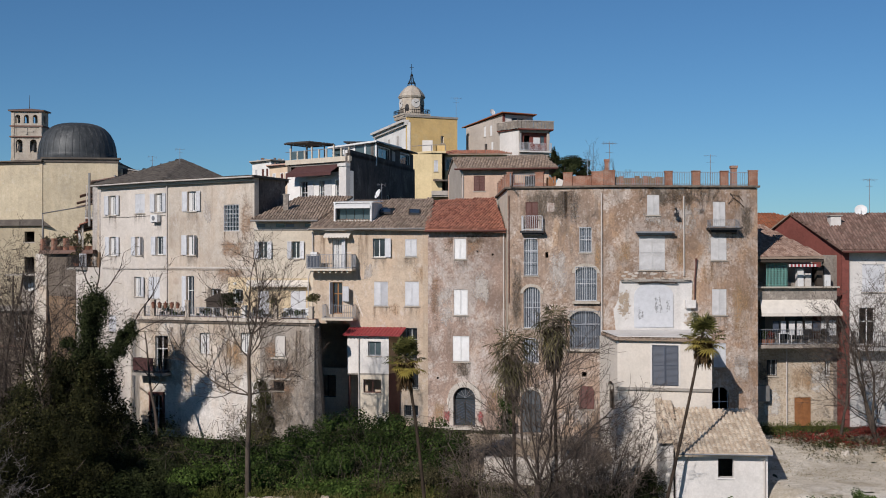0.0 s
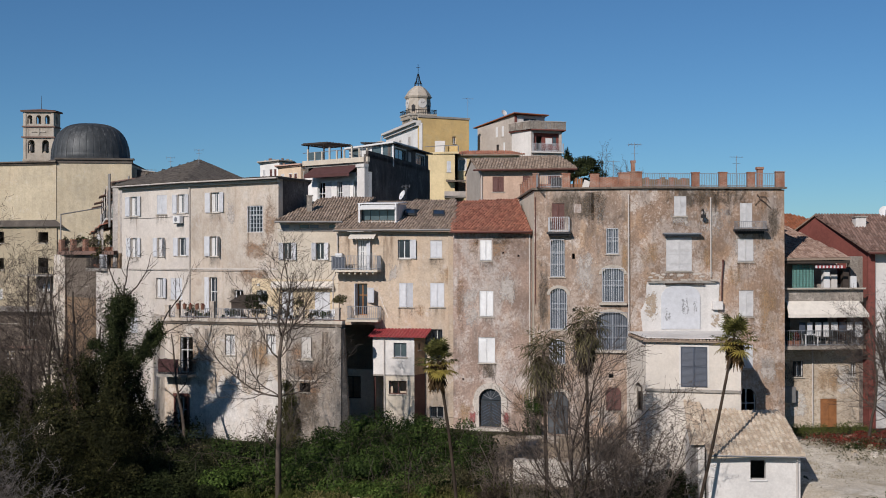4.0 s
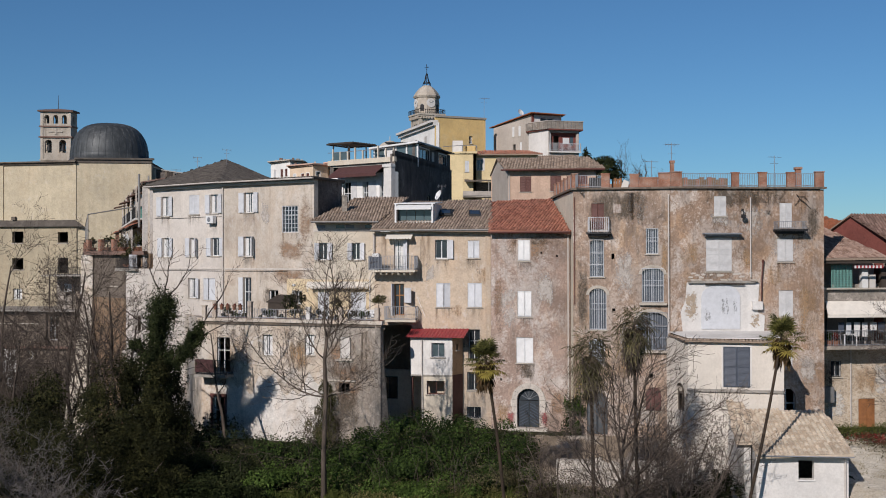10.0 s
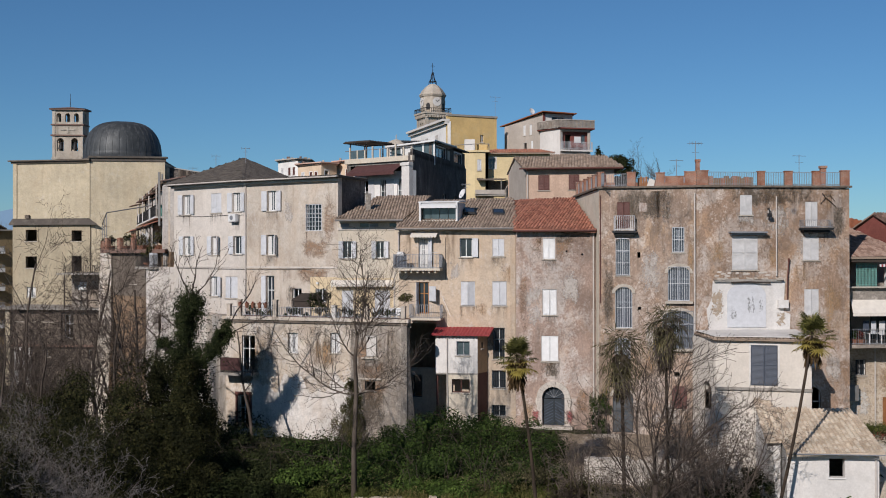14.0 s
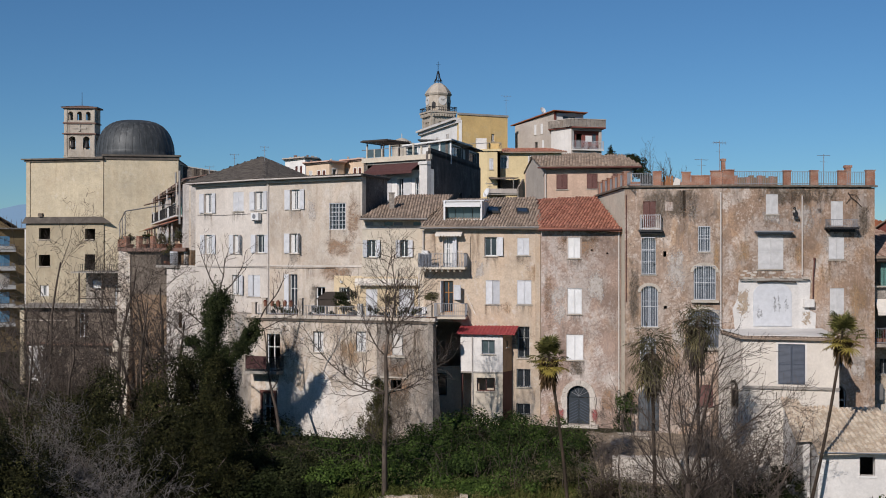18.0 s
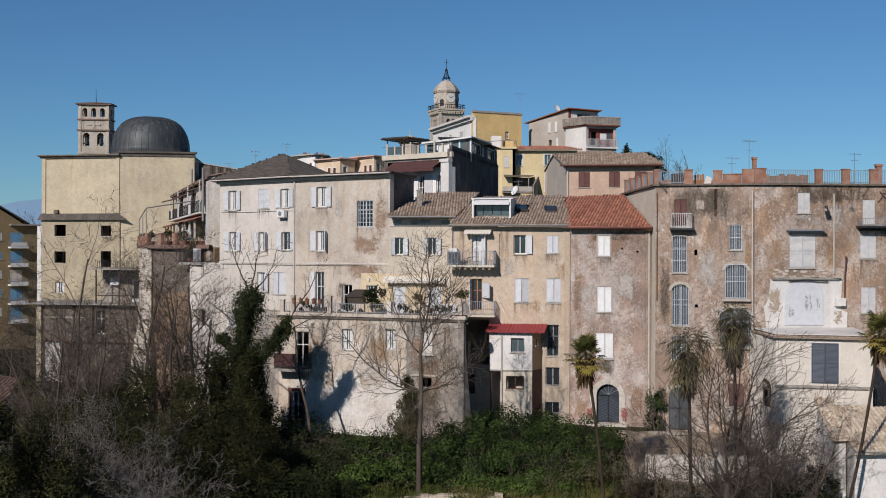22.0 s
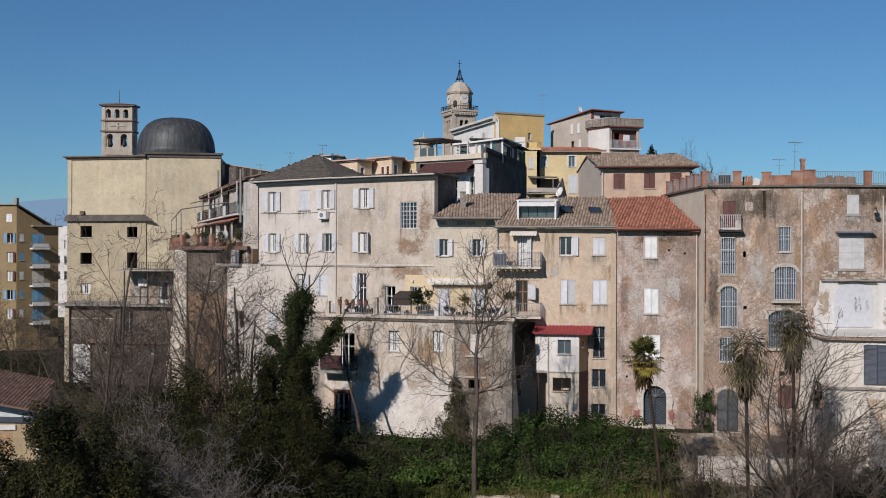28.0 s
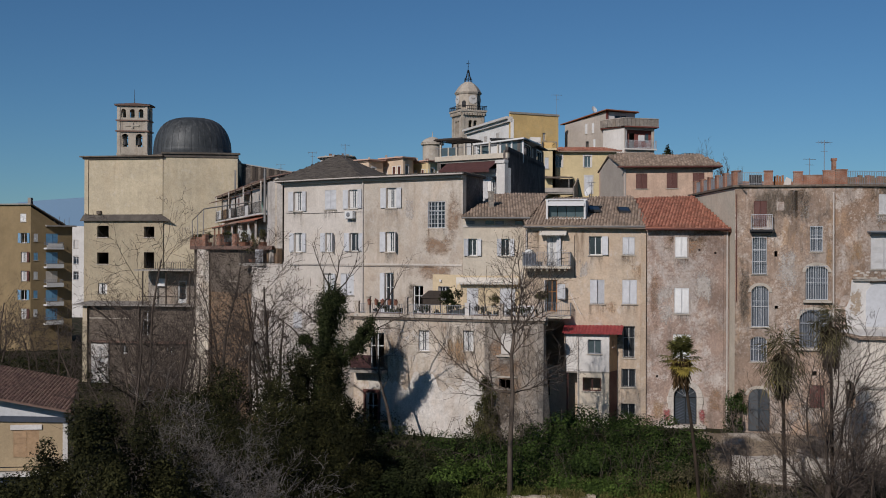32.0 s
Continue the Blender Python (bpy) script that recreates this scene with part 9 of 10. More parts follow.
slope_cover("dry_grass", 17.5, 30.0, 62.0, 71.0, 1500, 0.16, GRASS_Y, "thin yellowed grass on the gravel yard", 67, 0.05, 0.2, "grass", 0.35, 1.6)
slope_cover("bramble", 21.0, 29.5, 67.0, 70.5, 1500, 0.14, LEAF_I, "dull bramble over the rocks of the bank", 68, 0.3, 0.5, clump=0.6)

# low pale retaining wall under the grass bank
rw = M()
for i in range(12):
    xa, xb = -11.6 + i * 0.45, -11.6 + (i + 1) * 0.45 - 0.02
    zt = -1.2 + 0.25 * noise.noise(Vector((xa, 0, 1)))
    rw.box(xa, xb, 63.6, 64.1, -5.2, zt)
solo("retaining_wall", rw, STONE, "low pale stone retaining wall below the grass", "wall", "structure")

# pale rubble wall under the large house
FOW = Frame((2.4, 68.4), (11.2, 66.6))
ow = M()
tops = [0.15 + 0.7 * noise.noise(Vector((k * 0.37, 2.0, 1.0))) for k in range(37)]
for k in range(36):
    a, b = FOW.len * k / 36, FOW.len * (k + 1) / 36
    ow.hexa([FOW(a, 0, -4), FOW(b, 0, -4), FOW(b, -0.6, -4), FOW(a, -0.6, -4), FOW(a, 0, tops[k]), FOW(b, 0, tops[k + 1]), FOW(b, -0.6, tops[k + 1]), FOW(a, -0.6, tops[k])])
solo("rubble_wall", ow, STONE_P, "crumbling pale rubble wall below the large house", "wall", "structure")
# ---- red-roofed bay between the terrace block and the peach house ----
hRH = thing("red_roof_annexe", (-5, 77, 0.5), "small plastered annexe with red corrugated roof", "house")
FRH, FRC = Frame((-6.3, 76.95), (-3.55, 76.3)), Frame((-3.55, 76.3), (-2.85, 77.45))
facade(hRH, FRH, 4.3, 6.75, [win(1.42, 2.3, 5.45, 6.38, "glass", glass=GLASS_B, frame=IRON_GREY)], PL_WH)
facade(hRH, FRC, 4.3, 6.75, [win(0.5, 0.75, 5.9, 6.3, "dark")], PL_O)
facade(hRH, FRH, 0.6, 4.297, [win(1.1, 2.3, 3.02, 3.9, "dark", frame=SHUT_BROWN)], PL_B1, u0=0.75)
facade(hRH, FRC, 0.6, 4.297, [], SHUT_BROWN)
blank(hRH, [(-6.2, 78.4), (-6.3, 76.95)], 4.3, 6.75, PL_WH)
part("floor_slab", M().fbox(FRH, 0.0, 2.8, -1.2, 0.04, 4.2, 4.3), CONC, hRH)
part("post", M().fbox(FRH, 0.02, 0.14, -0.3, -0.15, 0.6, 4.2), SHUT_BROWN, hRH)
rr = M()
n = 66
for i in range(n):
    ua, ub = -0.25 + 3.9 * i / n, -0.25 + 3.9 * (i + 1) / n
    za, zb = 0.022 * math.sin(i * 1.6), 0.022 * math.sin((i + 1) * 1.6)
    rr.hexa([FRH(ua, 0.35, 6.76 + za), FRH(ub, 0.35, 6.76 + zb), FRH(ub, -1.4, 7.22 + zb), FRH(ua, -1.4, 7.22 + za), FRH(ua, 0.35, 6.79 + za), FRH(ub, 0.35, 6.79 + zb), FRH(ub, -1.4, 7.25 + zb), FRH(ua, -1.4, 7.25 + za)])
part("corrugated_roof", rr, RED_SHEET, hRH, "red corrugated sheet roof")
part("drainpipe", M().tube([FRH(0.8, 0.08, 6.6), FRH(0.8, 0.08, 4.6), FRH(0.85, 0.08, 0.7)], 0.04, 6), PIPE_W, hRH)

# balconies of the peach house
bal = part("balcony", M().fbox(FB2, -0.2, 3.02, 0, 1.05, 11.0, 11.14), PL_B1, hB2, "concrete balcony slab")
part("railing", railing(FB2, -0.16, 2.98, 1.0, 11.14, 0.95, 1.0, step=0.1), IRON_GREY, bal)
part("screen", M().fbox(FB2, -0.1, 0.75, 0.94, 0.96, 11.2, 12.0), SHUT_BLUE, bal)
part("cabinet", M().fbox(FB2, -0.05, 0.4, 0.1, 0.45, 11.15, 12.25), WHITE_PAINT, bal)
sc = part("awning", M().hexa([FB2(0.9, 0.62, 13.28), FB2(2.7, 0.62, 13.28), FB2(2.7, 0.0, 13.55), FB2(0.9, 0.0, 13.55), FB2(0.9, 0.62, 13.31), FB2(2.7, 0.62, 13.31), FB2(2.7, 0.0, 13.58), FB2(0.9, 0.0, 13.58)]), AWN_W, hB2, "small scalloped cream awning")
for i in range(9):
    u = 0.9 + i * 0.2
    part("scallop", plate(M(), FB2, arch_pts(u, u + 0.2, 13.28, 13.27, 13.18, 4)[::-1], 0.6, 0.62), AWN_W, sc)
bal = part("balcony", M().fbox(FB2, 0.84, 3.04, 0, 0.95, 7.7, 7.84), PL_B1, hB2, "lower concrete balcony slab")
part("railing", railing(FB2, 0.9, 3.0, 0.9, 7.84, 0.9, 0.9, step=0.14), IRON_GREY, bal)
for u in (0.2, 0.6, 1.0, 1.4, 1.8, 2.2, 2.6):
    part("bracket", M().fbox(FB2, u, u + 0.12, 0, 0.9, 10.85, 10.997), PL_B1, hB2)
part("clothes_line", M().tube([FB2(2.1, 0.05, 12.2), FB2(2.75, 0.4, 12.2)], 0.015, 4), WHITE_PAINT, hB2)
part("clothes_line", M().tube([FB2(2.95, 0.0, 9.3), FB2(3.7, 0.9, 8.0)], 0.012, 4), WHITE_PAINT, hB2)

part("shutter", leaf_mesh(FB2, 2.1, 0.72, 8.95, 9.95, 140, True, w0=0.03), SHUT_GREY, hB2, "short pale shutter swung open")

# dormer, skylights, chimneys and antennas on the roofs
dm = thing("dormer", (-5.6, 79.6, 14.2), "glazed roof dormer with white frame", "dormer")
FDM = Frame((-7.35, 79.55), (-4.75, 79.05))
part("sill", M().fbox(FDM, -0.1, 2.75, -0.2, 0.1, 14.15, 14.4), PL_WH, dm)
for i in range(4):
    part("pane", M().fbox(FDM, 0.14 + i * 0.6, 0.7 + i * 0.6, -0.3, -0.26, 14.4, 15.4), GLASS_B, dm)
for u in (0.0, 2.53):
    part("post", M().fbox(FDM, u, u + 0.12, -0.12, 0.3, 14.3, 15.6), WHITE_PAINT, dm)
part("roof", M().hexa([FDM(-0.08, 0.2, 15.58), FDM(2.75, 0.2, 15.58), FDM(2.75, -2.6, 15.75), FDM(-0.08, -2.6, 15.75), FDM(-0.08, 0.2, 15.65), FDM(2.75, 0.2, 15.65), FDM(2.75, -2.6, 15.82), FDM(-0.08, -2.6, 15.82)]), WHITE_PAINT, dm)
part("blind", M().hexa([FDM(0.1, 0.42, 15.2), FDM(2.55, 0.42, 15.2), FDM(2.55, 0.0, 15.5), FDM(0.1, 0.0, 15.5), FDM(0.1, 0.42, 15.35), FDM(2.55, 0.42, 15.35), FDM(2.55, 0.0, 15.58), FDM(0.1, 0.0, 15.58)]), WHITE_PAINT, dm, "white rolled blind")
for u in (-0.05, 2.65):
    part("cheek", M().fbox(FDM, u, u + 0.05, -2.5, -0.1, 14.4, 15.6), PL_WH, dm)
def on_roof(x, y, e, rdg):
    return e[1] + (rdg[1] - e[1]) * (y - e[0]) / (rdg[0] - e[0])
for x0, y0 in ((-3.95, 80.6), (-1.95, 80.4)):
    s = thing("skylight", (x0, y0, 14.7), "dark roof skylight in the old tiles", "skylight", "skylights")
    sl = lambda x, y, d: (x, y, on_roof(x, y, (77.4, 13.9), (84.3, 16.06)) + d)
    part("frame", M().prism([sl(x0 - 0.4, y0 - 0.45, 0.1), sl(x0 + 0.4, y0 - 0.55, 0.1), sl(x0 + 0.4, y0 + 0.5, 0.1), sl(x0 - 0.4, y0 + 0.6, 0.1)], [sl(x0 - 0.4, y0 - 0.45, 0.22), sl(x0 + 0.4, y0 - 0.55, 0.22), sl(x0 + 0.4, y0 + 0.5, 0.22), sl(x0 - 0.4, y0 + 0.6, 0.22)]), IRON, s)
    part("pane", M().prism([sl(x0 - 0.32, y0 - 0.36, 0.222), sl(x0 + 0.32, y0 - 0.45, 0.222), sl(x0 + 0.32, y0 + 0.4, 0.222), sl(x0 - 0.32, y0 + 0.5, 0.222)], [sl(x0 - 0.32, y0 - 0.36, 0.23), sl(x0 + 0.32, y0 - 0.45, 0.23), sl(x0 + 0.32, y0 + 0.4, 0.23), sl(x0 - 0.32, y0 + 0.5, 0.23)]), GLASS, s)
chimney((-11.0, 81.9, 14.9), 0.36, 1.35, PL_TB, False, "slim grey plastered chimney stack")
dish((-4.4, 80.0, 15.7), 0.35, (-0.9, -0.5))
antenna((-4.2, 80.2, 15.8), 1.1, 3, 0.5)
antenna((9.4, 76.0, 16.25), 2.0, 3, 1.0, style=1)
antenna((11.2, 78.5, 16.25), 3.4, 5, 0.9)
antenna((17.4, 76.0, 16.25), 2.3, 3, 1.0, style=1)
def stack(place, h, w=0.4):
    t = thing("chimney", place, "slim red brick chimney with a flared head", "chimney")
    x, y, z = place
    part("shaft", M().box(x - w / 2, x + w / 2, y - w / 2, y + w / 2, z, z + h), BRICK, t)
    part("head", M().box(x - w * 0.65, x + w * 0.65, y - w * 0.65, y + w * 0.65, z + h + 0.002, z + h + 0.16), BRICK, t)
stack((10.42, 74.4, 16.25), 1.7, 0.24)
stack((18.75, 75.4, 16.25), 1.35, 0.34)
antenna((-22.5, 100, 19.5), 1.7, 3, 0.7)
antenna((-25.6, 103, 19.0), 1.8, 3, 0.7)
antenna((-29.5, 112, 18.4), 2.0, 3, 0.8)
antenna((1.8, 158, 30.2), 3.2, 4, 1.4)

# air conditioner on the off-white house
def air_conditioner(fr, u, z):
    t = thing("air_conditioner", fr(u, 0, z), "white outdoor air-conditioning unit on the wall", "air conditioner")
    part("casing", M().fbox(fr, u, u + 0.8, 0.12, 0.42, z, z + 0.55), WHITE_PAINT, t)
    c = fr(u + 0.35, 0.425, z + 0.28)
    m = M()
    k = [c + fr.d * 0.17 * math.cos(a) + Vector((0, 0, 0.17 * math.sin(a))) for a in [i * math.pi / 9 for i in range(18)]]
    m.prism(k, [p + fr.n * 0.02 for p in k])
    part("fan_grille", m, IRON_GREY, t)
    part("bracket", M().fbox(fr, u + 0.1, u + 0.15, 0, 0.4, z - 0.06, z - 0.003).fbox(fr, u + 0.65, u + 0.7, 0, 0.4, z - 0.06, z - 0.003), IRON_GREY, t)
air_conditioner(FA1, 6.85, 14.48)

# terrace: parapet posts, rails, planters, pots, awning, furniture
rl = thing("terrace_railing", FT(6.5, 0, 7.68), "dark iron terrace railing between plastered posts", "railing")
posts = (0.1, 0.9, 3.6, 7.9, 10.2, 12.75)
for u in posts:
    h = 1.35 if u in (0.9, 3.6) else 1.05
    part("post", M().fbox(FT, u, u + 0.28, -0.12, 0.12, 7.99, 7.69 + h).fbox(FT, u - 0.03, u + 0.31, -0.15, 0.15, 7.69 + h, 7.75 + h), PL_A2 if u != 7.9 else PL_WH, rl)
for a, b in zip(posts, posts[1:]):
    part("rail", railing(FT, a + 0.33, b - 0.05, 0.0, 7.99, 0.64, step=0.12), IRON_GREY, rl)
aw = thing("awning", FB1(1.7, 0, 10), "cream canvas awning with scalloped edge", "awning")
c = M()
for i in range(17):
    u = -0.45 + i * 0.25
    c.hexa([FB1(u, 0.42, 10.0), FB1(u + 0.25, 0.42, 10.0), FB1(u + 0.25, 0.02, 10.3), FB1(u, 0.02, 10.3), FB1(u, 0.42, 10.03), FB1(u + 0.25, 0.42, 10.03), FB1(u + 0.25, 0.02, 10.33), FB1(u, 0.02, 10.33)])
    plate(c, FB1, [(u, 10.0), (u + 0.25, 10.0), (u + 0.2, 9.86), (u + 0.05, 9.86)][::-1], 0.4, 0.42)
part("canvas", c, AWN_W, aw)
part("arm", M().tube([FB1(-0.4, 0.02, 9.6), FB1(-0.4, 0.4, 10.0)], 0.02, 4).tube([FB1(3.75, 0.02, 9.6), FB1(3.75, 0.4, 10.0)], 0.02, 4), WHITE_PAINT, aw)

def potted(place, r, h, material, label, seed, leaf=0.12, n=260, shape=(1, 1, 1.1), pot=None):
    rs = np.random.RandomState(seed)
    t = thing("potted_plant", place, label, "plant", "terrace plants")
    x, y, z = place
    part("pot", M().ring(place, ((0.6 * r + 0.02, 0.0), (0.75 * r + 0.05, 0.3), (0.8 * r + 0.06, 0.32), (0.7 * r, 0.33), (0.01, 0.3)), 12), pot or TERRA, t)
    part("stem", M().tube([(x, y, z + 0.25), (x, y, z + h)], 0.02, 4), BARK_D, t)
    leaves("foliage", blob((x, y, z + h), (r * shape[0], r * shape[1], r * shape[2]), n, rs, 0.3)[0], leaf, material, t, seed=seed)
pr = random.Random(77)
k = 0
for u in (1.3, 1.7, 2.1, 2.5, 2.9, 3.3, 4.2, 4.6, 5.0, 5.7, 6.6, 7.2, 8.5, 8.9, 9.3, 9.8, 10.6, 11.0, 11.5, 12.0, 12.5):
    k += 1
    potted(FT(u, -0.45 - pr.uniform(0, 0.3), 7.685), pr.uniform(0.1, 0.26), pr.uniform(0.35, 0.85), pr.choice([LEAF_D, LEAF_G, LEAF_O, LEAF_D]), "small potted plant in terracotta on the terrace", 300 + k)
for u in (1.25, 1.75, 2.2, 2.7, 3.15):
    k += 1
    potted(FT(u, 0.28, 8.55), 0.13, 0.3, LEAF_RED, "red geranium hung on the terrace railing", 300 + k, 0.09, 120)
potted(FT(12.9, -0.2, 7.7), 0.42, 1.65, LEAF_O, "round clipped shrub on a tall stem", 350, 0.1, 900, (1.2, 1, 0.8))
potted(FT(6.7, -0.7, 7.7), 0.75, 1.3, LEAF_D, "large dark potted shrub on the terrace", 351, 0.13, 1600, (1.3, 1, 0.9))
potted(FT(9.5, -1.2, 7.7), 0.4, 1.3, LEAF_O, "yellowish potted shrub on a stem", 352, 0.1, 600)
sh = thing("garden_shelter", FT(5.2, -1.6, 7.69), "small dark-brown shelter with sloping cloth roof on the terrace", "shelter")
for u in (4.5, 5.75):
    for w in (-2.3, -1.1):
        part("post", M().fbox(FT, u, u + 0.07, w, w + 0.07, 7.69, 9.38 if w < -2 else 9.02), WOOD_D, sh)
part("roof", M().hexa([FT(4.4, -0.95, 9.0), FT(5.95, -0.95, 9.0), FT(5.95, -2.4, 9.4), FT(4.4, -2.4, 9.4), FT(4.4, -0.95, 9.06), FT(5.95, -0.95, 9.06), FT(5.95, -2.4, 9.47), FT(4.4, -2.4, 9.47)]), WOOD_D, sh)
part("side_cloth", M().fbox(FT, 4.5, 5.8, -1.06, -1.03, 8.55, 9.0), WOOD_D, sh)
def garden_chair(place, yaw):
    t = thing("garden_chair", (0, 0, 0), "white plastic garden chair", "chair", "terrace chairs")
    part("seat", M().box(-0.25, 0.25, -0.25, 0.25, 0.4, 0.45), WHITE_PAINT, t)
    part("backrest", M().hexa([(-0.25, 0.22, 0.45), (0.25, 0.22, 0.45), (0.25, 0.27, 0.45), (-0.25, 0.27, 0.45), (-0.25, 0.34, 0.9), (0.25, 0.34, 0.9), (0.25, 0.38, 0.9), (-0.25, 0.38, 0.9)]), WHITE_PAINT, t)
    for x in (-0.22, 0.22):
        for y in (-0.22, 0.22):
            part("leg", M().tube([(x * 1.1, y * 1.1, 0), (x, y, 0.4)], 0.025, 5), WHITE_PAINT, t)
        part("armrest", M().box(x - 0.03, x + 0.03, -0.25, 0.26, 0.62, 0.66), WHITE_PAINT, t)
    t.matrix_basis = pose(*place, 0, 0, yaw)
    return t
ch = garden_chair(tuple(FT(10.4, -1.6, 7.69)), 20)
for u, w, a in ((11.6, -1.7, -30), (11.0, -2.4, 170), (4.3, -1.3, 60)):
    copy_thing(ch, pose(*FT(u, w, 7.69), 0, 0, a))
tb = thing("garden_table", FT(11.0, -1.6, 7.69), "round white garden table", "table")
part("tabletop", M().ring(FT(11.0, -1.6, 8.4), ((0.01, 0), (0.5, 0), (0.52, 0.02), (0.5, 0.04), (0.01, 0.04)), 18), WHITE_PAINT, tb)
part("pedestal", M().ring(FT(11.0, -1.6, 7.69), ((0.3, 0), (0.28, 0.05), (0.06, 0.1), (0.05, 0.7)), 12), WHITE_PAINT, tb)
# balcony of the terrace block
bal = part("balcony", M().fbox(FT, 0.1, 2.5, 0, 1.05, 4.12, 4.3), CONC, hT, "concrete balcony slab")
part("railing", railing(FT, 0.15, 2.45, 1.0, 4.3, 0.95, 1.0, step=0.12), IRON, bal)
rug = thing("rug", FT(0.7, 1.0, 4.8), "red patterned rug hung over the balcony railing", "rug")
part("cloth", M().fbox(FT, 0.2, 1.75, 1.03, 1.06, 4.45, 5.27).fbox(FT, 0.2, 1.75, 0.95, 1.06, 5.262, 5.29), plain("red_rug", (0.105, 0.052, 0.05), 0.95, 0, 0.6, 6.0), rug)
# dark strip: the shadow under the terrace slab put into its colour
part("drip_ledge", M().fbox(FT, -0.15, FT.len + 0.1, 0, 0.12, 7.6, 7.765), STONE_D, hT)
wn_ = random.Random(19)
topline = [(9.18 - i * 0.22, 3.7 + 0.55 * math.sin(i * 0.42) + 0.3 * math.sin(i * 1.13 + 2) + wn_.uniform(-0.16, 0.16)) for i in range(33)]
part("lower_render", plate(M(), FT, [(2.0, -0.9), (9.18, -0.9)] + topline + [(2.0, 3.9)], 0.0, 0.012), PL_TW, hT, "whitewashed lower wall with a ragged upper edge")
part("ledge", M().fbox(FT, 9.5, 11.4, 0, 0.1, 4.1, 4.2), STONE_L, hT)
part("ledge", M().fbox(FT, 10.0, 11.2, 0, 0.12, 5.42, 5.52), STONE_L, hT)
part("door_surround", M().fbox(FT, 0.75, 0.92, 0, 0.08, 0.4, 2.9).fbox(FT, 1.78, 1.95, 0, 0.08, 0.4, 2.9).fbox(FT, 0.75, 1.95, 0, 0.15, 2.75, 2.95), SHUT_BROWN, hT)

# portal of the narrow house: stone voussoirs and a studded double door
pt = M()
N_ = 11
portal = thing("stone_portal", FC(2.5, 0, 0.9), "arched limestone door surround with separate blocks", "portal")
cu, r0, r1, zsp = 2.49, 0.74, 1.1, 2.7
for i in range(N_):
    a0, a1 = math.pi * i / N_ + 0.008, math.pi * (i + 1) / N_ - 0.008
    q = [(cu + r * math.cos(a), zsp + r * math.sin(a) * 0.98) for r, a in ((r0, a0), (r1, a0), (r1, (a0 + a1) / 2), (r1, a1), (r0, a1), (r0, (a0 + a1) / 2))]
    part("voussoir", plate(M(), FC, q, -0.02, 0.1 + 0.02 * (i % 2)), STONE_W, portal)
for s in (-1, 1):
    for j in range(4):
        z = 0.9 + j * 0.45
        a, b = sorted((cu + s * r0, cu + s * (r1 + 0.06 * (j % 2))))
        part("jamb_block", M().fbox(FC, a, b, -0.02, 0.1 + 0.015 * (j % 2), z + 0.005, z + 0.445), STONE_W, portal)
part("door_step", M().fbox(FC, 1.2, 3.8, 0, 0.5, 0.55, 0.9), STONE_W, portal)
sp = M()
spandrels(sp, FC, 1.77, 3.21, 2.7, 3.422, -0.4, -0.004)
part("arch_head", sp, PL_C, portal)
door = thing("double_door", FC(2.5, -0.2, 0.9), "dark blue-grey double door with diagonal boards and fanlight", "door")
for s in (0, 1):
    a = 1.79 + s * 0.71
    lf = part("door_leaf", M().fbox(FC, a, a + 0.69, -0.28, -0.2, 0.92, 2.62), DARK_DOOR, door)
    for j in range(9):
        z = 0.98 + j * 0.19
        q = [(a + 0.06, z), (a + 0.63, z + 0.3), (a + 0.63, z + 0.36), (a + 0.06, z + 0.06)] if s == 0 else [(a + 0.06, z + 0.3), (a + 0.63, z), (a + 0.63, z + 0.06), (a + 0.06, z + 0.36)]
        if q[1][1] < 2.5 and q[0][1] < 2.5:
            part("batten", plate(M(), FC, q, -0.2, -0.18), SHUT_BLUE, lf)
part("fanlight", plate(M(), FC, arch_pts(1.79, 3.19, 2.66, 2.7, 3.4), -0.28, -0.2), DARK_DOOR, door)
for i in range(1, 6):
    a = math.pi * i / 6
    part("ray", M().tube([FC(cu, -0.18, 2.7), FC(cu + 0.68 * math.cos(a), -0.18, 2.7 + 0.66 * math.sin(a))], 0.02, 4), IRON_GREY, door)

# planted terrace and clutter in the alley
for i, (u, w) in enumerate(((0.8, 0.0), (2.2, 0.1), (3.6, 0.0), (5.2, 0.1), (6.8, 0.0))):
    potted(FV1(u, w, 12.5), 0.35, 0.7, pr.choice([LEAF_O, LEAF_RED, LEAF_D]), "potted plant on the alley terrace", 400 + i, 0.14, 300)
for i in range(5):
    part("parapet_brick", M().fbox(FV1, 0.4 + i * 1.6, 0.9 + i * 1.6, 0.1, 0.4, 12.5, 13.3), BRICK, hV)
for i in range(11):
    potted(FV2(0.4 + i * 0.95, -0.1 - 0.4 * (i % 3), 12.5), pr.uniform(0.25, 0.5), pr.uniform(0.5, 1.1), pr.choice([LEAF_O, LEAF_G, LEAF_D, LEAF_I]), "potted plant on the alley terrace", 440 + i, 0.15, 260)
potted(FV2(9.0, 0.6, 11.1), 0.6, 1.2, LEAF_O, "bushy potted plant on the small balcony", 460, 0.14, 700)
pg = M()
for u in (0.0, 4.0, 8.0):
    pg.tube([FV1(u, 0.2, 12.5), FV1(u, 0.2, 14.9 + 0.1 * u)], 0.05, 5)
pg.tube([FV1(0, 0.2, 14.9), FV1(8.2, 0.2, 15.7)], 0.05, 4)
pg.tube([FV1(8.2, 0.2, 15.7), FV2(5, -1.5, 16.2)], 0.05, 4)
part("pergola", pg, ZINC, hV, "bent metal pergola frame")
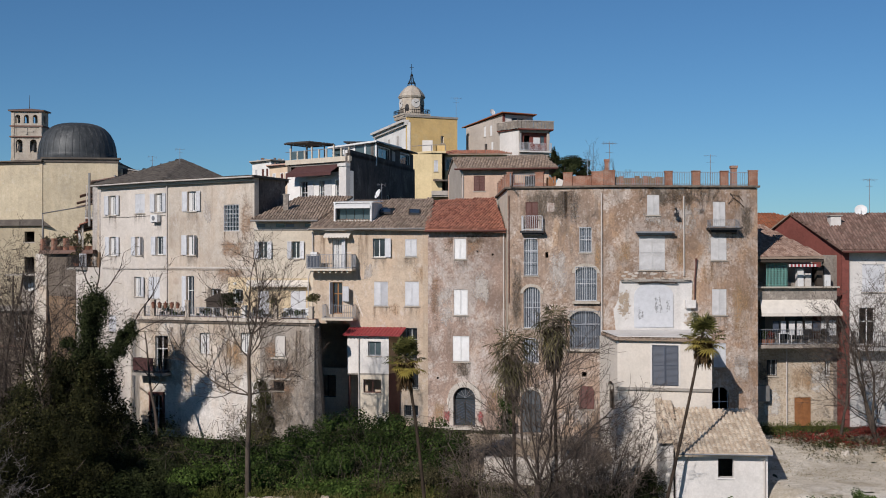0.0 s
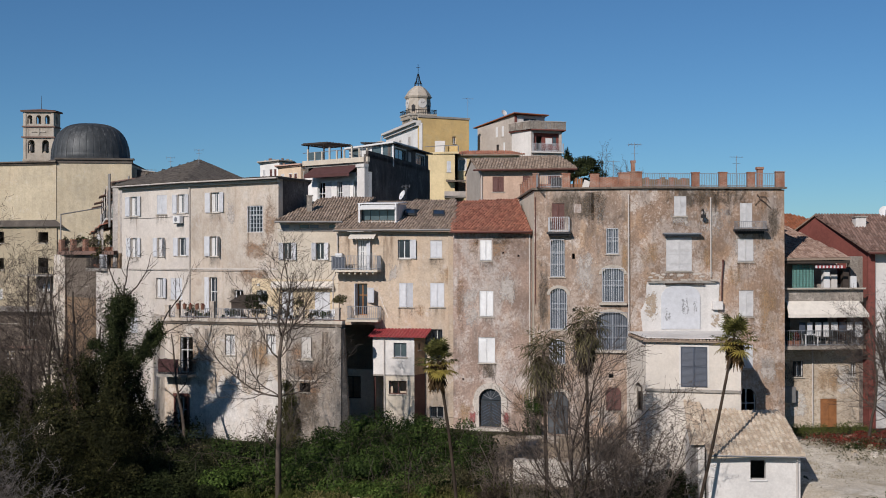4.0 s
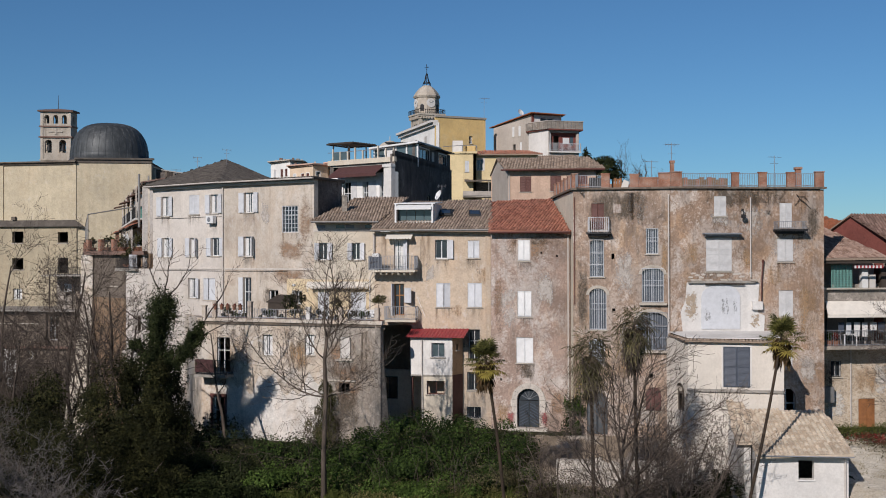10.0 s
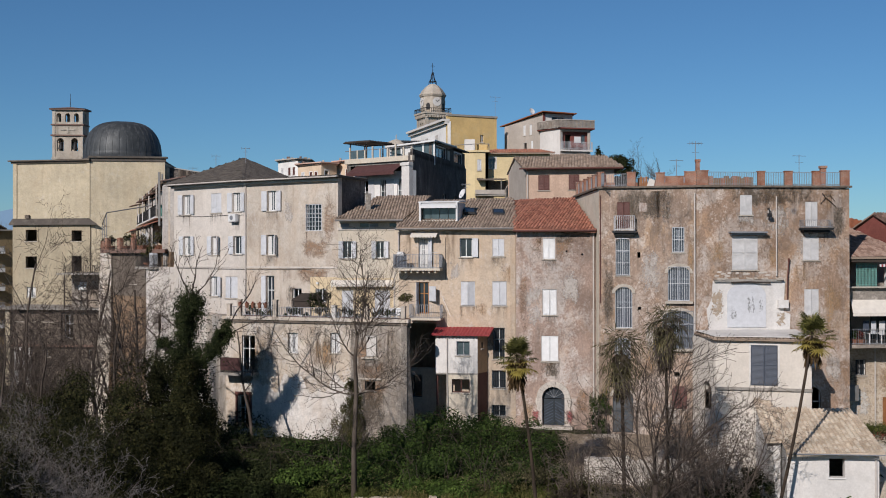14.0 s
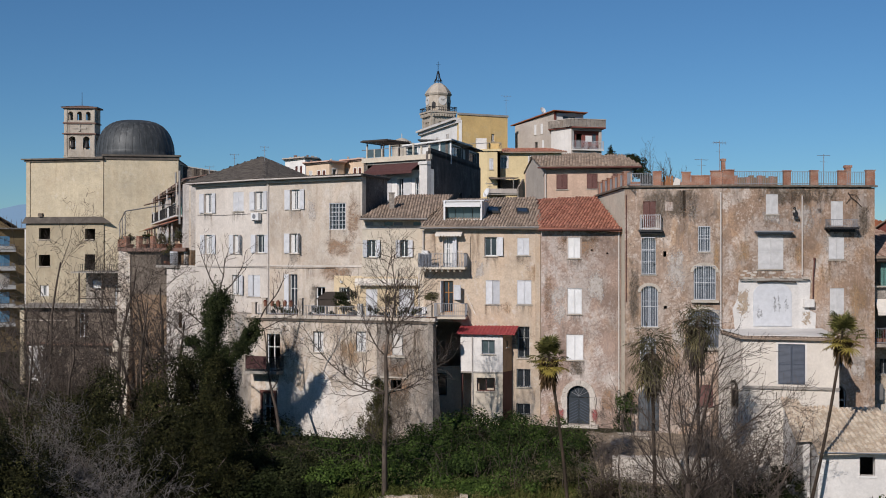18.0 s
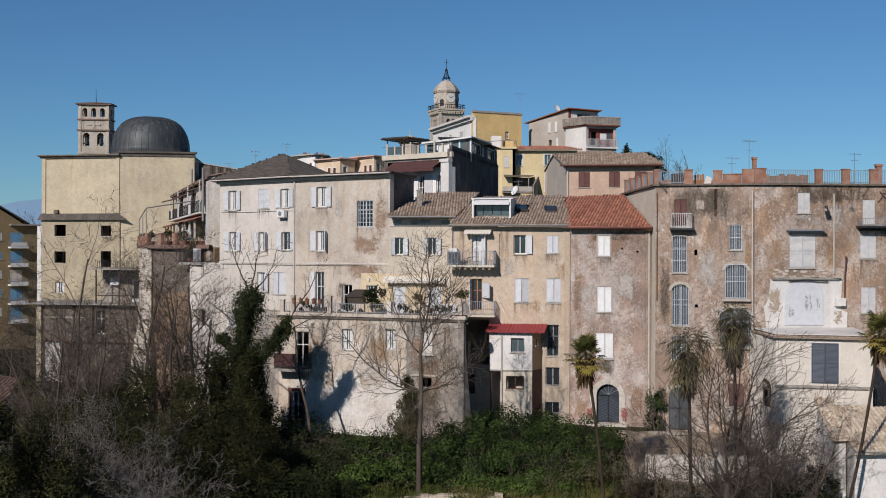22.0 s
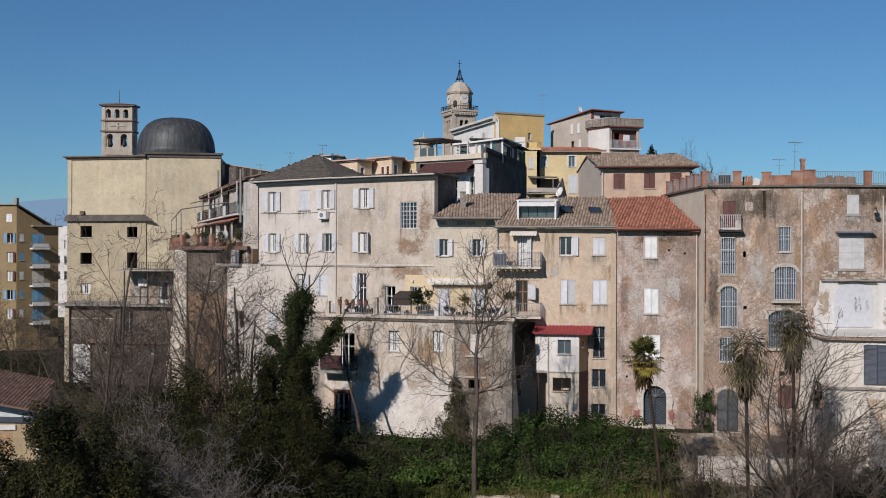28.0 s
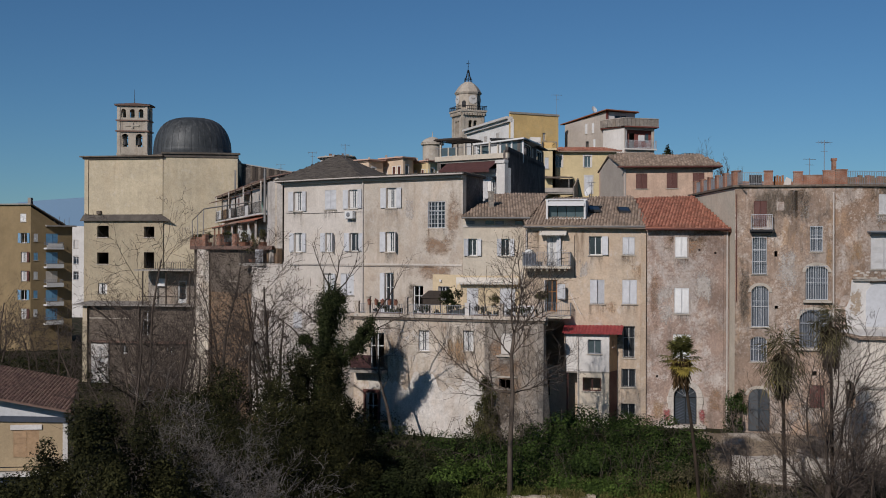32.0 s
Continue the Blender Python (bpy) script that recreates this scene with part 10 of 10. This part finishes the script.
part("sloping_wall", M().hexa([(-30.9, 96.4, 3.0), (-28.0, 93.2, 4.6), (-27.8, 93.5, 4.6), (-30.6, 96.8, 3.0), (-30.9, 96.4, 3.25), (-28.0, 93.2, 5.0), (-27.8, 93.5, 5.0), (-30.6, 96.8, 3.25)]), PL_A, hV)

# house fronts of the stone house: clutter on the balcony
for i, u in enumerate((0.5, 0.95)):
    potted(FQ(u, 1.1, 6.31), 0.28, 0.6, LEAF_RED if i else LEAF_G, "potted flower on the long balcony", 420 + i, 0.1, 260)
bx = random.Random(9)
for i in range(8):
    u = 1.0 + i * 0.53
    t = thing("laundry", FQ(u, 1.3, 7.0), "washing hung on the balcony line", "laundry", "washing")
    part("cloth", M().fbox(FQ, u, u + bx.uniform(0.3, 0.5), 1.28, 1.3, 7.75 - bx.uniform(0.4, 0.9), 7.8), bx.choice([CLOTH_W, SHUT_BLUE, SHUT_GREY, CLOTH_W, CLOTH_W]), t)
t = thing("balcony_table", FQ(1.8, 1.2, 6.3), "white plastic table on the balcony", "table")
part("tabletop", M().fbox(FQ, 1.4, 2.3, 0.6, 1.3, 6.98, 7.03), WHITE_PAINT, t)
for u, w in ((1.45, 0.65), (2.25, 0.65), (1.45, 1.25), (2.25, 1.25)):
    part("leg", M().fbox(FQ, u - 0.03, u + 0.03, w - 0.03, w + 0.03, 6.3, 6.98), WHITE_PAINT, t)
for u in (0.7, 3.3):
    part("door", M().fbox(FQ, u, u + 1.2, -2.39, -2.35, 6.3, 8.4), GLASS_B, hQ)
for i, (u, h, mt) in enumerate(((2.9, 1.2, CLOTH_W), (3.4, 0.9, SHUT_BEIGE), (4.2, 1.3, WOOD_D), (4.7, 0.8, WHITE_PAINT))):
    t = thing("storage_box", FQ(u, 0.5, 9.92), "household box stored on the upper balcony", "box", "balcony storage")
    part("body", M().fbox(FQ, u, u + 0.4, 0.3, 0.7, 9.92, 9.92 + h), mt, t)

# repaired white patch: flaked spots and small box on the large house
def blotch_material(name, col, lo, hi, strength, scale=1.0, stretch=(1, 1, 1)):
    """A film of dirt or paint with a ragged outline that thins out to its edge."""
    m, N, L, b = mat(name, 0.95, 0, 0.1)
    k = Net(m, 5.0)
    sep = N.new("ShaderNodeSeparateXYZ")
    L.new(N.new("ShaderNodeTexCoord").outputs["Generated"], sep.inputs[0])
    fx = k.ramp(sep.outputs[0], ((0.0, 0.0), (0.35, 1.0), (0.65, 1.0), (1.0, 0.0)))
    fz = k.ramp(sep.outputs[2], ((0.0, 0.0), (0.35, 1.0), (0.65, 1.0), (1.0, 0.0)))
    n = k.noise(scale * 1.3, 10, 0.8, stretch, 0.5)
    n = k.math("ADD", n, k.math("MULTIPLY", k.math("SUBTRACT", k.noise(8.0, 6, 0.8), 0.5), 0.4))
    a = k.ramp(k.math("ADD", k.math("MULTIPLY", k.math("MULTIPLY", fx, fz), 0.36), k.math("SUBTRACT", n, 0.26)), ((lo, 0.0), (hi, 1.0)))
    c = k.mix(0.6, col, k.ramp(k.noise(6, 7, 0.75), ((0.34, 0.5), (0.6, 1.1))), "MULTIPLY")
    L.new(c, b.inputs["Base Color"])
    L.new(k.math("MULTIPLY", a, strength), b.inputs["Alpha"])
    return m


BLOT_GREY = blotch_material("pale_grey_skin", (0.58, 0.53, 0.48), 0.5, 0.62, 0.75, 0.9, (1.2, 1.2, 0.6))
BLOT_DARK = blotch_material("dark_growth", (0.13, 0.105, 0.08), 0.46, 0.66, 0.75, 0.8, (1.3, 1.3, 0.6))
BLOT_OCHRE = blotch_material("ochre_run", (0.46, 0.30, 0.17), 0.46, 0.66, 0.6, 0.8, (1.6, 1.6, 0.4))
BLOT_BROWN = blotch_material("bared_brown_plaster", (0.44, 0.35, 0.26), 0.56, 0.585, 1.0, 1.9)
BLOT_RED = blotch_material("faded_red_paint", (0.36, 0.10, 0.10), 0.45, 0.6, 0.7, 1.6)
BLOT_RUST = blotch_material("damp_brown", (0.36, 0.235, 0.155), 0.45, 0.66, 0.7, 0.9, (0.8, 0.8, 1.2))
BLOT_PAINT = blotch_material("flaked_paint", (0.36, 0.36, 0.36), 0.6, 0.62, 0.9, 3.6, (1, 1, 0.6))
BLOT_WHITE = blotch_material("limewash_skin", (0.70, 0.66, 0.60), 0.52, 0.6, 0.8, 1.1)


def blotch(house, fr, u0, u1, z0, z1, material, w=0.008, name="stain"):
    """Laid only where no opening is cut."""
    cut = sorted((max(a, u0), min(b, u1), max(c, z0), min(d, z1)) for a, b, c, d in HOLES.get(id(fr), []) if a < u1 and b > u0 and c < z1 and d > z0)
    us, zs = sorted({u0, u1, *[v for h in cut for v in h[:2]]}), sorted({z0, z1, *[v for h in cut for v in h[2:]]})
    m = M()
    for a, b in zip(us, us[1:]):
        for c, d in zip(zs, zs[1:]):
            if not any(h[0] < (a + b) / 2 < h[1] and h[2] < (c + d) / 2 < h[3] for h in cut):
                m.add([fr(a, w, c), fr(b, w, c), fr(b, w, d), fr(a, w, d)], [(0, 1, 2, 3)])
    part(name, m, material, house)


for q in ((2.2, 4.3, 8.6, 13.6, BLOT_GREY), (3.3, 5.2, 13.6, 16.0, BLOT_GREY), (0.0, 5.9, 13.4, 16.9, BLOT_DARK), (0.0, 1.2, 6.0, 13.0, BLOT_DARK), (5.4, 6.0, 9.5, 14.0, BLOT_OCHRE), (2.2, 4.0, 3.6, 7.8, BLOT_OCHRE), (2.5, 4.2, 5.0, 9.0, BLOT_GREY), (2.2, 6.0, 0.4, 3.4, BLOT_GREY)):
    blotch(hD, FD1, *q)
for q in ((3.6, 6.9, 12.6, 15.9, BLOT_GREY), (5.6, 8.8, 11.2, 14.9, BLOT_GREY), (0.0, 9.7, 14.6, 16.9, BLOT_DARK), (0.1, 2.2, 11.0, 13.4, BLOT_OCHRE), (4.0, 5.6, 10.8, 13.0, BLOT_OCHRE), (7.6, 9.8, 5.0, 11.8, BLOT_OCHRE), (8.2, 9.8, 12.0, 16.4, BLOT_DARK), (5.8, 7.4, 9.6, 12.0, BLOT_OCHRE), (7.8, 9.6, 3.4, 6.4, BLOT_GREY), (2.0, 4.3, 13.6, 15.2, BLOT_GREY)):
    blotch(hD, FD2, *q)
for q in ((0.0, 5.05, 12.5, 13.6, BLOT_DARK), (0.0, 5.0, 11.3, 13.6, BLOT_RUST), (0.0, 1.0, 6.0, 12.4, BLOT_RUST), (0.2, 2.2, 6.4, 11.0, BLOT_GREY), (2.6, 4.6, 8.0, 11.6, BLOT_GREY), (3.6, 5.1, 1.0, 4.2, BLOT_RUST), (0.1, 1.5, 0.6, 3.0, BLOT_OCHRE), (1.4, 3.2, 3.4, 6.0, BLOT_DARK)):
    blotch(hC, FC, *q)
for q in ((0.9, 1.75, 0.75, 2.2, BLOT_RED, 0.125), (3.2, 3.9, 0.8, 2.4, BLOT_RED, 0.125)):
    blotch(hC, FC, *q, name="paint_patch")
for q in ((3.6, 8.6, 9.6, 11.6, BLOT_RUST), (4.4, 8.4, 11.4, 13.6, BLOT_RUST), (6.6, 8.6, 12.0, 17.0, BLOT_RUST), (3.3, 4.6, 13.6, 16.8, BLOT_GREY), (3.4, 5.0, 8.0, 10.4, BLOT_DARK)):
    blotch(hA, FA2, *q)
for q in ((0.1, 3.6, 2.0, 5.4, BLOT_WHITE), (3.0, 7.8, 0.0, 4.6, BLOT_WHITE), (5.4, 9.0, 4.0, 7.2, BLOT_OCHRE), (2.4, 4.4, 4.4, 7.2, BLOT_GREY), (8.6, 12.2, 3.6, 7.4, BLOT_RUST), (9.2, 12.2, 0.0, 4.6, BLOT_DARK), (9.4, 12.2, 1.6, 6.4, BLOT_RUST), (0.1, 4.2, 3.6, 7.4, BLOT_OCHRE)):
    blotch(hT, FT, *q)
for q in ((4.9, 6.4, 7.6, 9.2, BLOT_OCHRE), (3.2, 4.4, 9.8, 12.2, BLOT_GREY), (6.6, 8.2, 9.6, 11.8, BLOT_OCHRE), (3.4, 8.0, 5.2, 7.6, BLOT_RUST)):
    blotch(hB2, FB2, *q)
for q in ((0.2, 2.6, 0.5, 4.4, BLOT_WHITE), (3.4, 5.8, 2.2, 6.0, BLOT_WHITE), (2.2, 5.0, 2.6, 5.4, BLOT_OCHRE), (0.1, 1.6, 3.0, 6.0, BLOT_DARK)):
    blotch(hQ, FQ, *q)
blotch(hD, FD2, 0.45, 2.1, 7.2, 10.6, BLOT_BROWN, 0.04, "bared_plaster")
blotch(hD, FD2, 4.7, 6.0, 7.2, 8.9, BLOT_BROWN, 0.04, "bared_plaster")
blotch(hD, FD2, 1.9, 2.7, 7.4, 9.2, BLOT_PAINT, 0.094, "flaked_paint")
blotch(hD, FD2, 2.9, 3.9, 7.7, 10.2, BLOT_PAINT, 0.094, "flaked_paint")
blotch(hD, FD2, 3.7, 4.35, 8.0, 9.8, BLOT_PAINT, 0.094, "flaked_paint")
part("vent_box", M().fbox(FD2, 5.1, 5.75, 0.03, 0.3, 8.7, 9.2), PL_WH, hD)
part("blocked_window", M().fbox(FD1, 2.55, 3.0, -0.02, 0.012, 14.75, 15.3), PL_C, hD)
part("sill", M().fbox(FD1, 4.15, 5.85, 0, 0.25, 8.98, 9.12), STONE_L, hD)
part("sill", M().fbox(FD1, 3.75, 6.0, 0, 0.2, 6.0, 6.12), STONE_L, hD)
for fr, a, b, za, zb in ((FD1, 4.3, 5.65, 9.15, 11.3), (FD1, 1.02, 2.1, 7.4, 10.0), (FD1, 3.94, 5.9, 6.15, 8.54), (FD1, 0.85, 2.16, 0.8, 3.49)):
    m = M()
    c, r = (a + b) / 2, (b - a) / 2
    ra = 0.4 if r < 0.9 else 0.6
    for i in range(9):
        t0, t1 = math.pi * i / 9, math.pi * (i + 1) / 9
        m.prism([fr(c + q * math.cos(t), 0.0, zb - ra + (ra + (q - r)) * math.sin(t)) for q, t in ((r + 0.01, t0), (r + 0.2, t0), (r + 0.2, t1), (r + 0.01, t1))], [fr(c + q * math.cos(t), 0.05, zb - ra + (ra + (q - r)) * math.sin(t)) for q, t in ((r + 0.01, t0), (r + 0.2, t0), (r + 0.2, t1), (r + 0.01, t1))])
    part("arch_trim", m, STONE_L, hD)

# drip stains below sills and slabs: thin dirt films that fade downwards
def stain_material(name, col, strength):
    m, N, L, b = mat(name, 0.95, 0, 0.1)
    k = Net(m, 2.0)
    gen = N.new("ShaderNodeTexCoord").outputs["Generated"]
    sep = N.new("ShaderNodeSeparateXYZ")
    L.new(gen, sep.inputs[0])
    fade = k.ramp(sep.outputs[2], ((0.0, 0.0), (0.95, 1.0)))
    st = k.ramp(k.noise(1.0, 5, 0.65, (6, 6, 0.5)), ((0.4, 0.0), (0.62, 1.0)))
    side = k.ramp(sep.outputs[0], ((0.0, 0.0), (0.3, 1.0), (0.7, 1.0), (1.0, 0.0)))
    a = k.math("MULTIPLY", k.math("MULTIPLY", k.math("MULTIPLY", fade, side), st), strength)
    b.inputs["Base Color"].default_value = rgb(col)
    L.new(a, b.inputs["Alpha"])
    return m


DRIP = stain_material("drip_stain", (0.10, 0.085, 0.07), 0.4)
DRIP_R = stain_material("rust_stain", (0.20, 0.125, 0.075), 0.5)


def drip(house, fr, u0, u1, z1, h, material=None, w=0.004):
    if any(a < u1 and b > u0 and c < z1 and d > z1 - h for a, b, c, d in HOLES.get(id(fr), [])):
        return
    part("drip_stain", M().add([fr(u0, w, z1 - h), fr(u1, w, z1 - h), fr(u1, w, z1), fr(u0, w, z1)], [(0, 1, 2, 3)]), material or DRIP, house)


sr = random.Random(12)
for h, fr, sills in ((hB2, FB2, ((4.16, 5.0, 11.8), (6.37, 7.16, 11.85), (4.24, 5.19, 8.58), (6.36, 7.31, 8.6))), (hC, FC, ((1.81, 2.59, 11.66), (1.77, 2.7, 8.02), (1.69, 2.81, 5.0))),
                     (hA, FA1, ((1.07, 2.0, 15.05), (6.85, 7.77, 14.4), (4.41, 5.59, 15.1), (1.15, 2.02, 11.95))), (hA, FA2, ((1.95, 2.84, 15.1), (5.49, 6.95, 13.68), (1.91, 2.81, 11.98))),
                     (hD, FD1, ((4.56, 5.33, 12.1), (4.2, 5.8, 8.95), (1.0, 2.1, 7.3), (1.0, 2.2, 10.7), (3.8, 5.95, 5.98))), (hD, FD2, ((2.74, 3.52, 14.42), (6.6, 8.3, 13.4), (2.23, 3.87, 11.0), (6.78, 7.79, 11.6), (6.85, 7.78, 8.15)))):
    for u0, u1, z in sills:
        for a, b in ((u0 - 0.15, u0 + 0.25), (u1 - 0.25, u1 + 0.15)):
            drip(h, fr, a, b, z, sr.uniform(0.7, 1.6), sr.choice([DRIP, DRIP, DRIP_R]))
        drip(h, fr, u0, u1, z, sr.uniform(0.4, 0.9))
for h, fr, n, z1 in ((hA, FA2, 4, 11.0), (hD, FD1, 9, 16.05), (hD, FD2, 12, 16.05), (hC, FC, 5, 13.4), (hT, FT, 14, 7.28), (hB2, FB2, 4, 13.5)):
    for i in range(n):
        u = sr.uniform(0.3, fr.len - 1.4)
        drip(h, fr, u, u + sr.uniform(0.4, 1.2), z1, sr.uniform(1.2, 4.5), sr.choice([DRIP, DRIP_R]), 0.006)

# cables and small iron fittings on the fronts
part("cable", M().tube([FA1(0.3, 0.03, 15.0), FA1(3.5, 0.03, 14.93), FA1(6.6, 0.03, 14.98), FA1(8.3, 0.03, 14.95)], 0.014, 4), IRON, hA)
part("cable", M().tube([FA1(0.3, 0.06, 11.02), FA1(8.4, 0.06, 11.0)], 0.014, 4).tube([FA2(0.0, 0.06, 11.0), FA2(6.0, 0.06, 11.02)], 0.014, 4), IRON, hA)
part("lamp_bracket", M().tube([FD2(4.5, 0.0, 14.9), FD2(4.5, 0.35, 14.95), FD2(4.5, 0.4, 14.6)], 0.04, 5).fbox(FD2, 4.38, 4.62, 0.28, 0.5, 14.4, 14.62), IRON, hD, "rusted iron lamp bracket")
part("dead_creeper", M().tube([FD2(7.9, 0.03, 15.2), FD2(8.2, 0.1, 15.6), FD2(8.0, 0.08, 15.9)], 0.03, 4).tube([FD2(8.2, 0.1, 15.6), FD2(8.6, 0.1, 15.3), FD2(8.9, 0.05, 15.0)], 0.025, 4).tube([FD2(8.0, 0.06, 15.8), FD2(8.5, 0.12, 15.75), FD2(8.8, 0.06, 15.4)], 0.02, 4), BARK_D, hD)
part("cable", M().tube([FD1(0.1, 0.05, 9.0), FD1(0.1, 0.05, 15.8)], 0.03, 5), SHUT_BROWN, hD)
part("cable", M().tube([FB2(3.2, 0.03, 13.2), FB2(3.2, 0.03, 10.4)], 0.012, 4), IRON, hB2)
part("wall_lamp", M().fbox(FA2, 6.6, 6.75, 0.0, 0.2, 10.0, 10.15), WHITE_PAINT, hA)
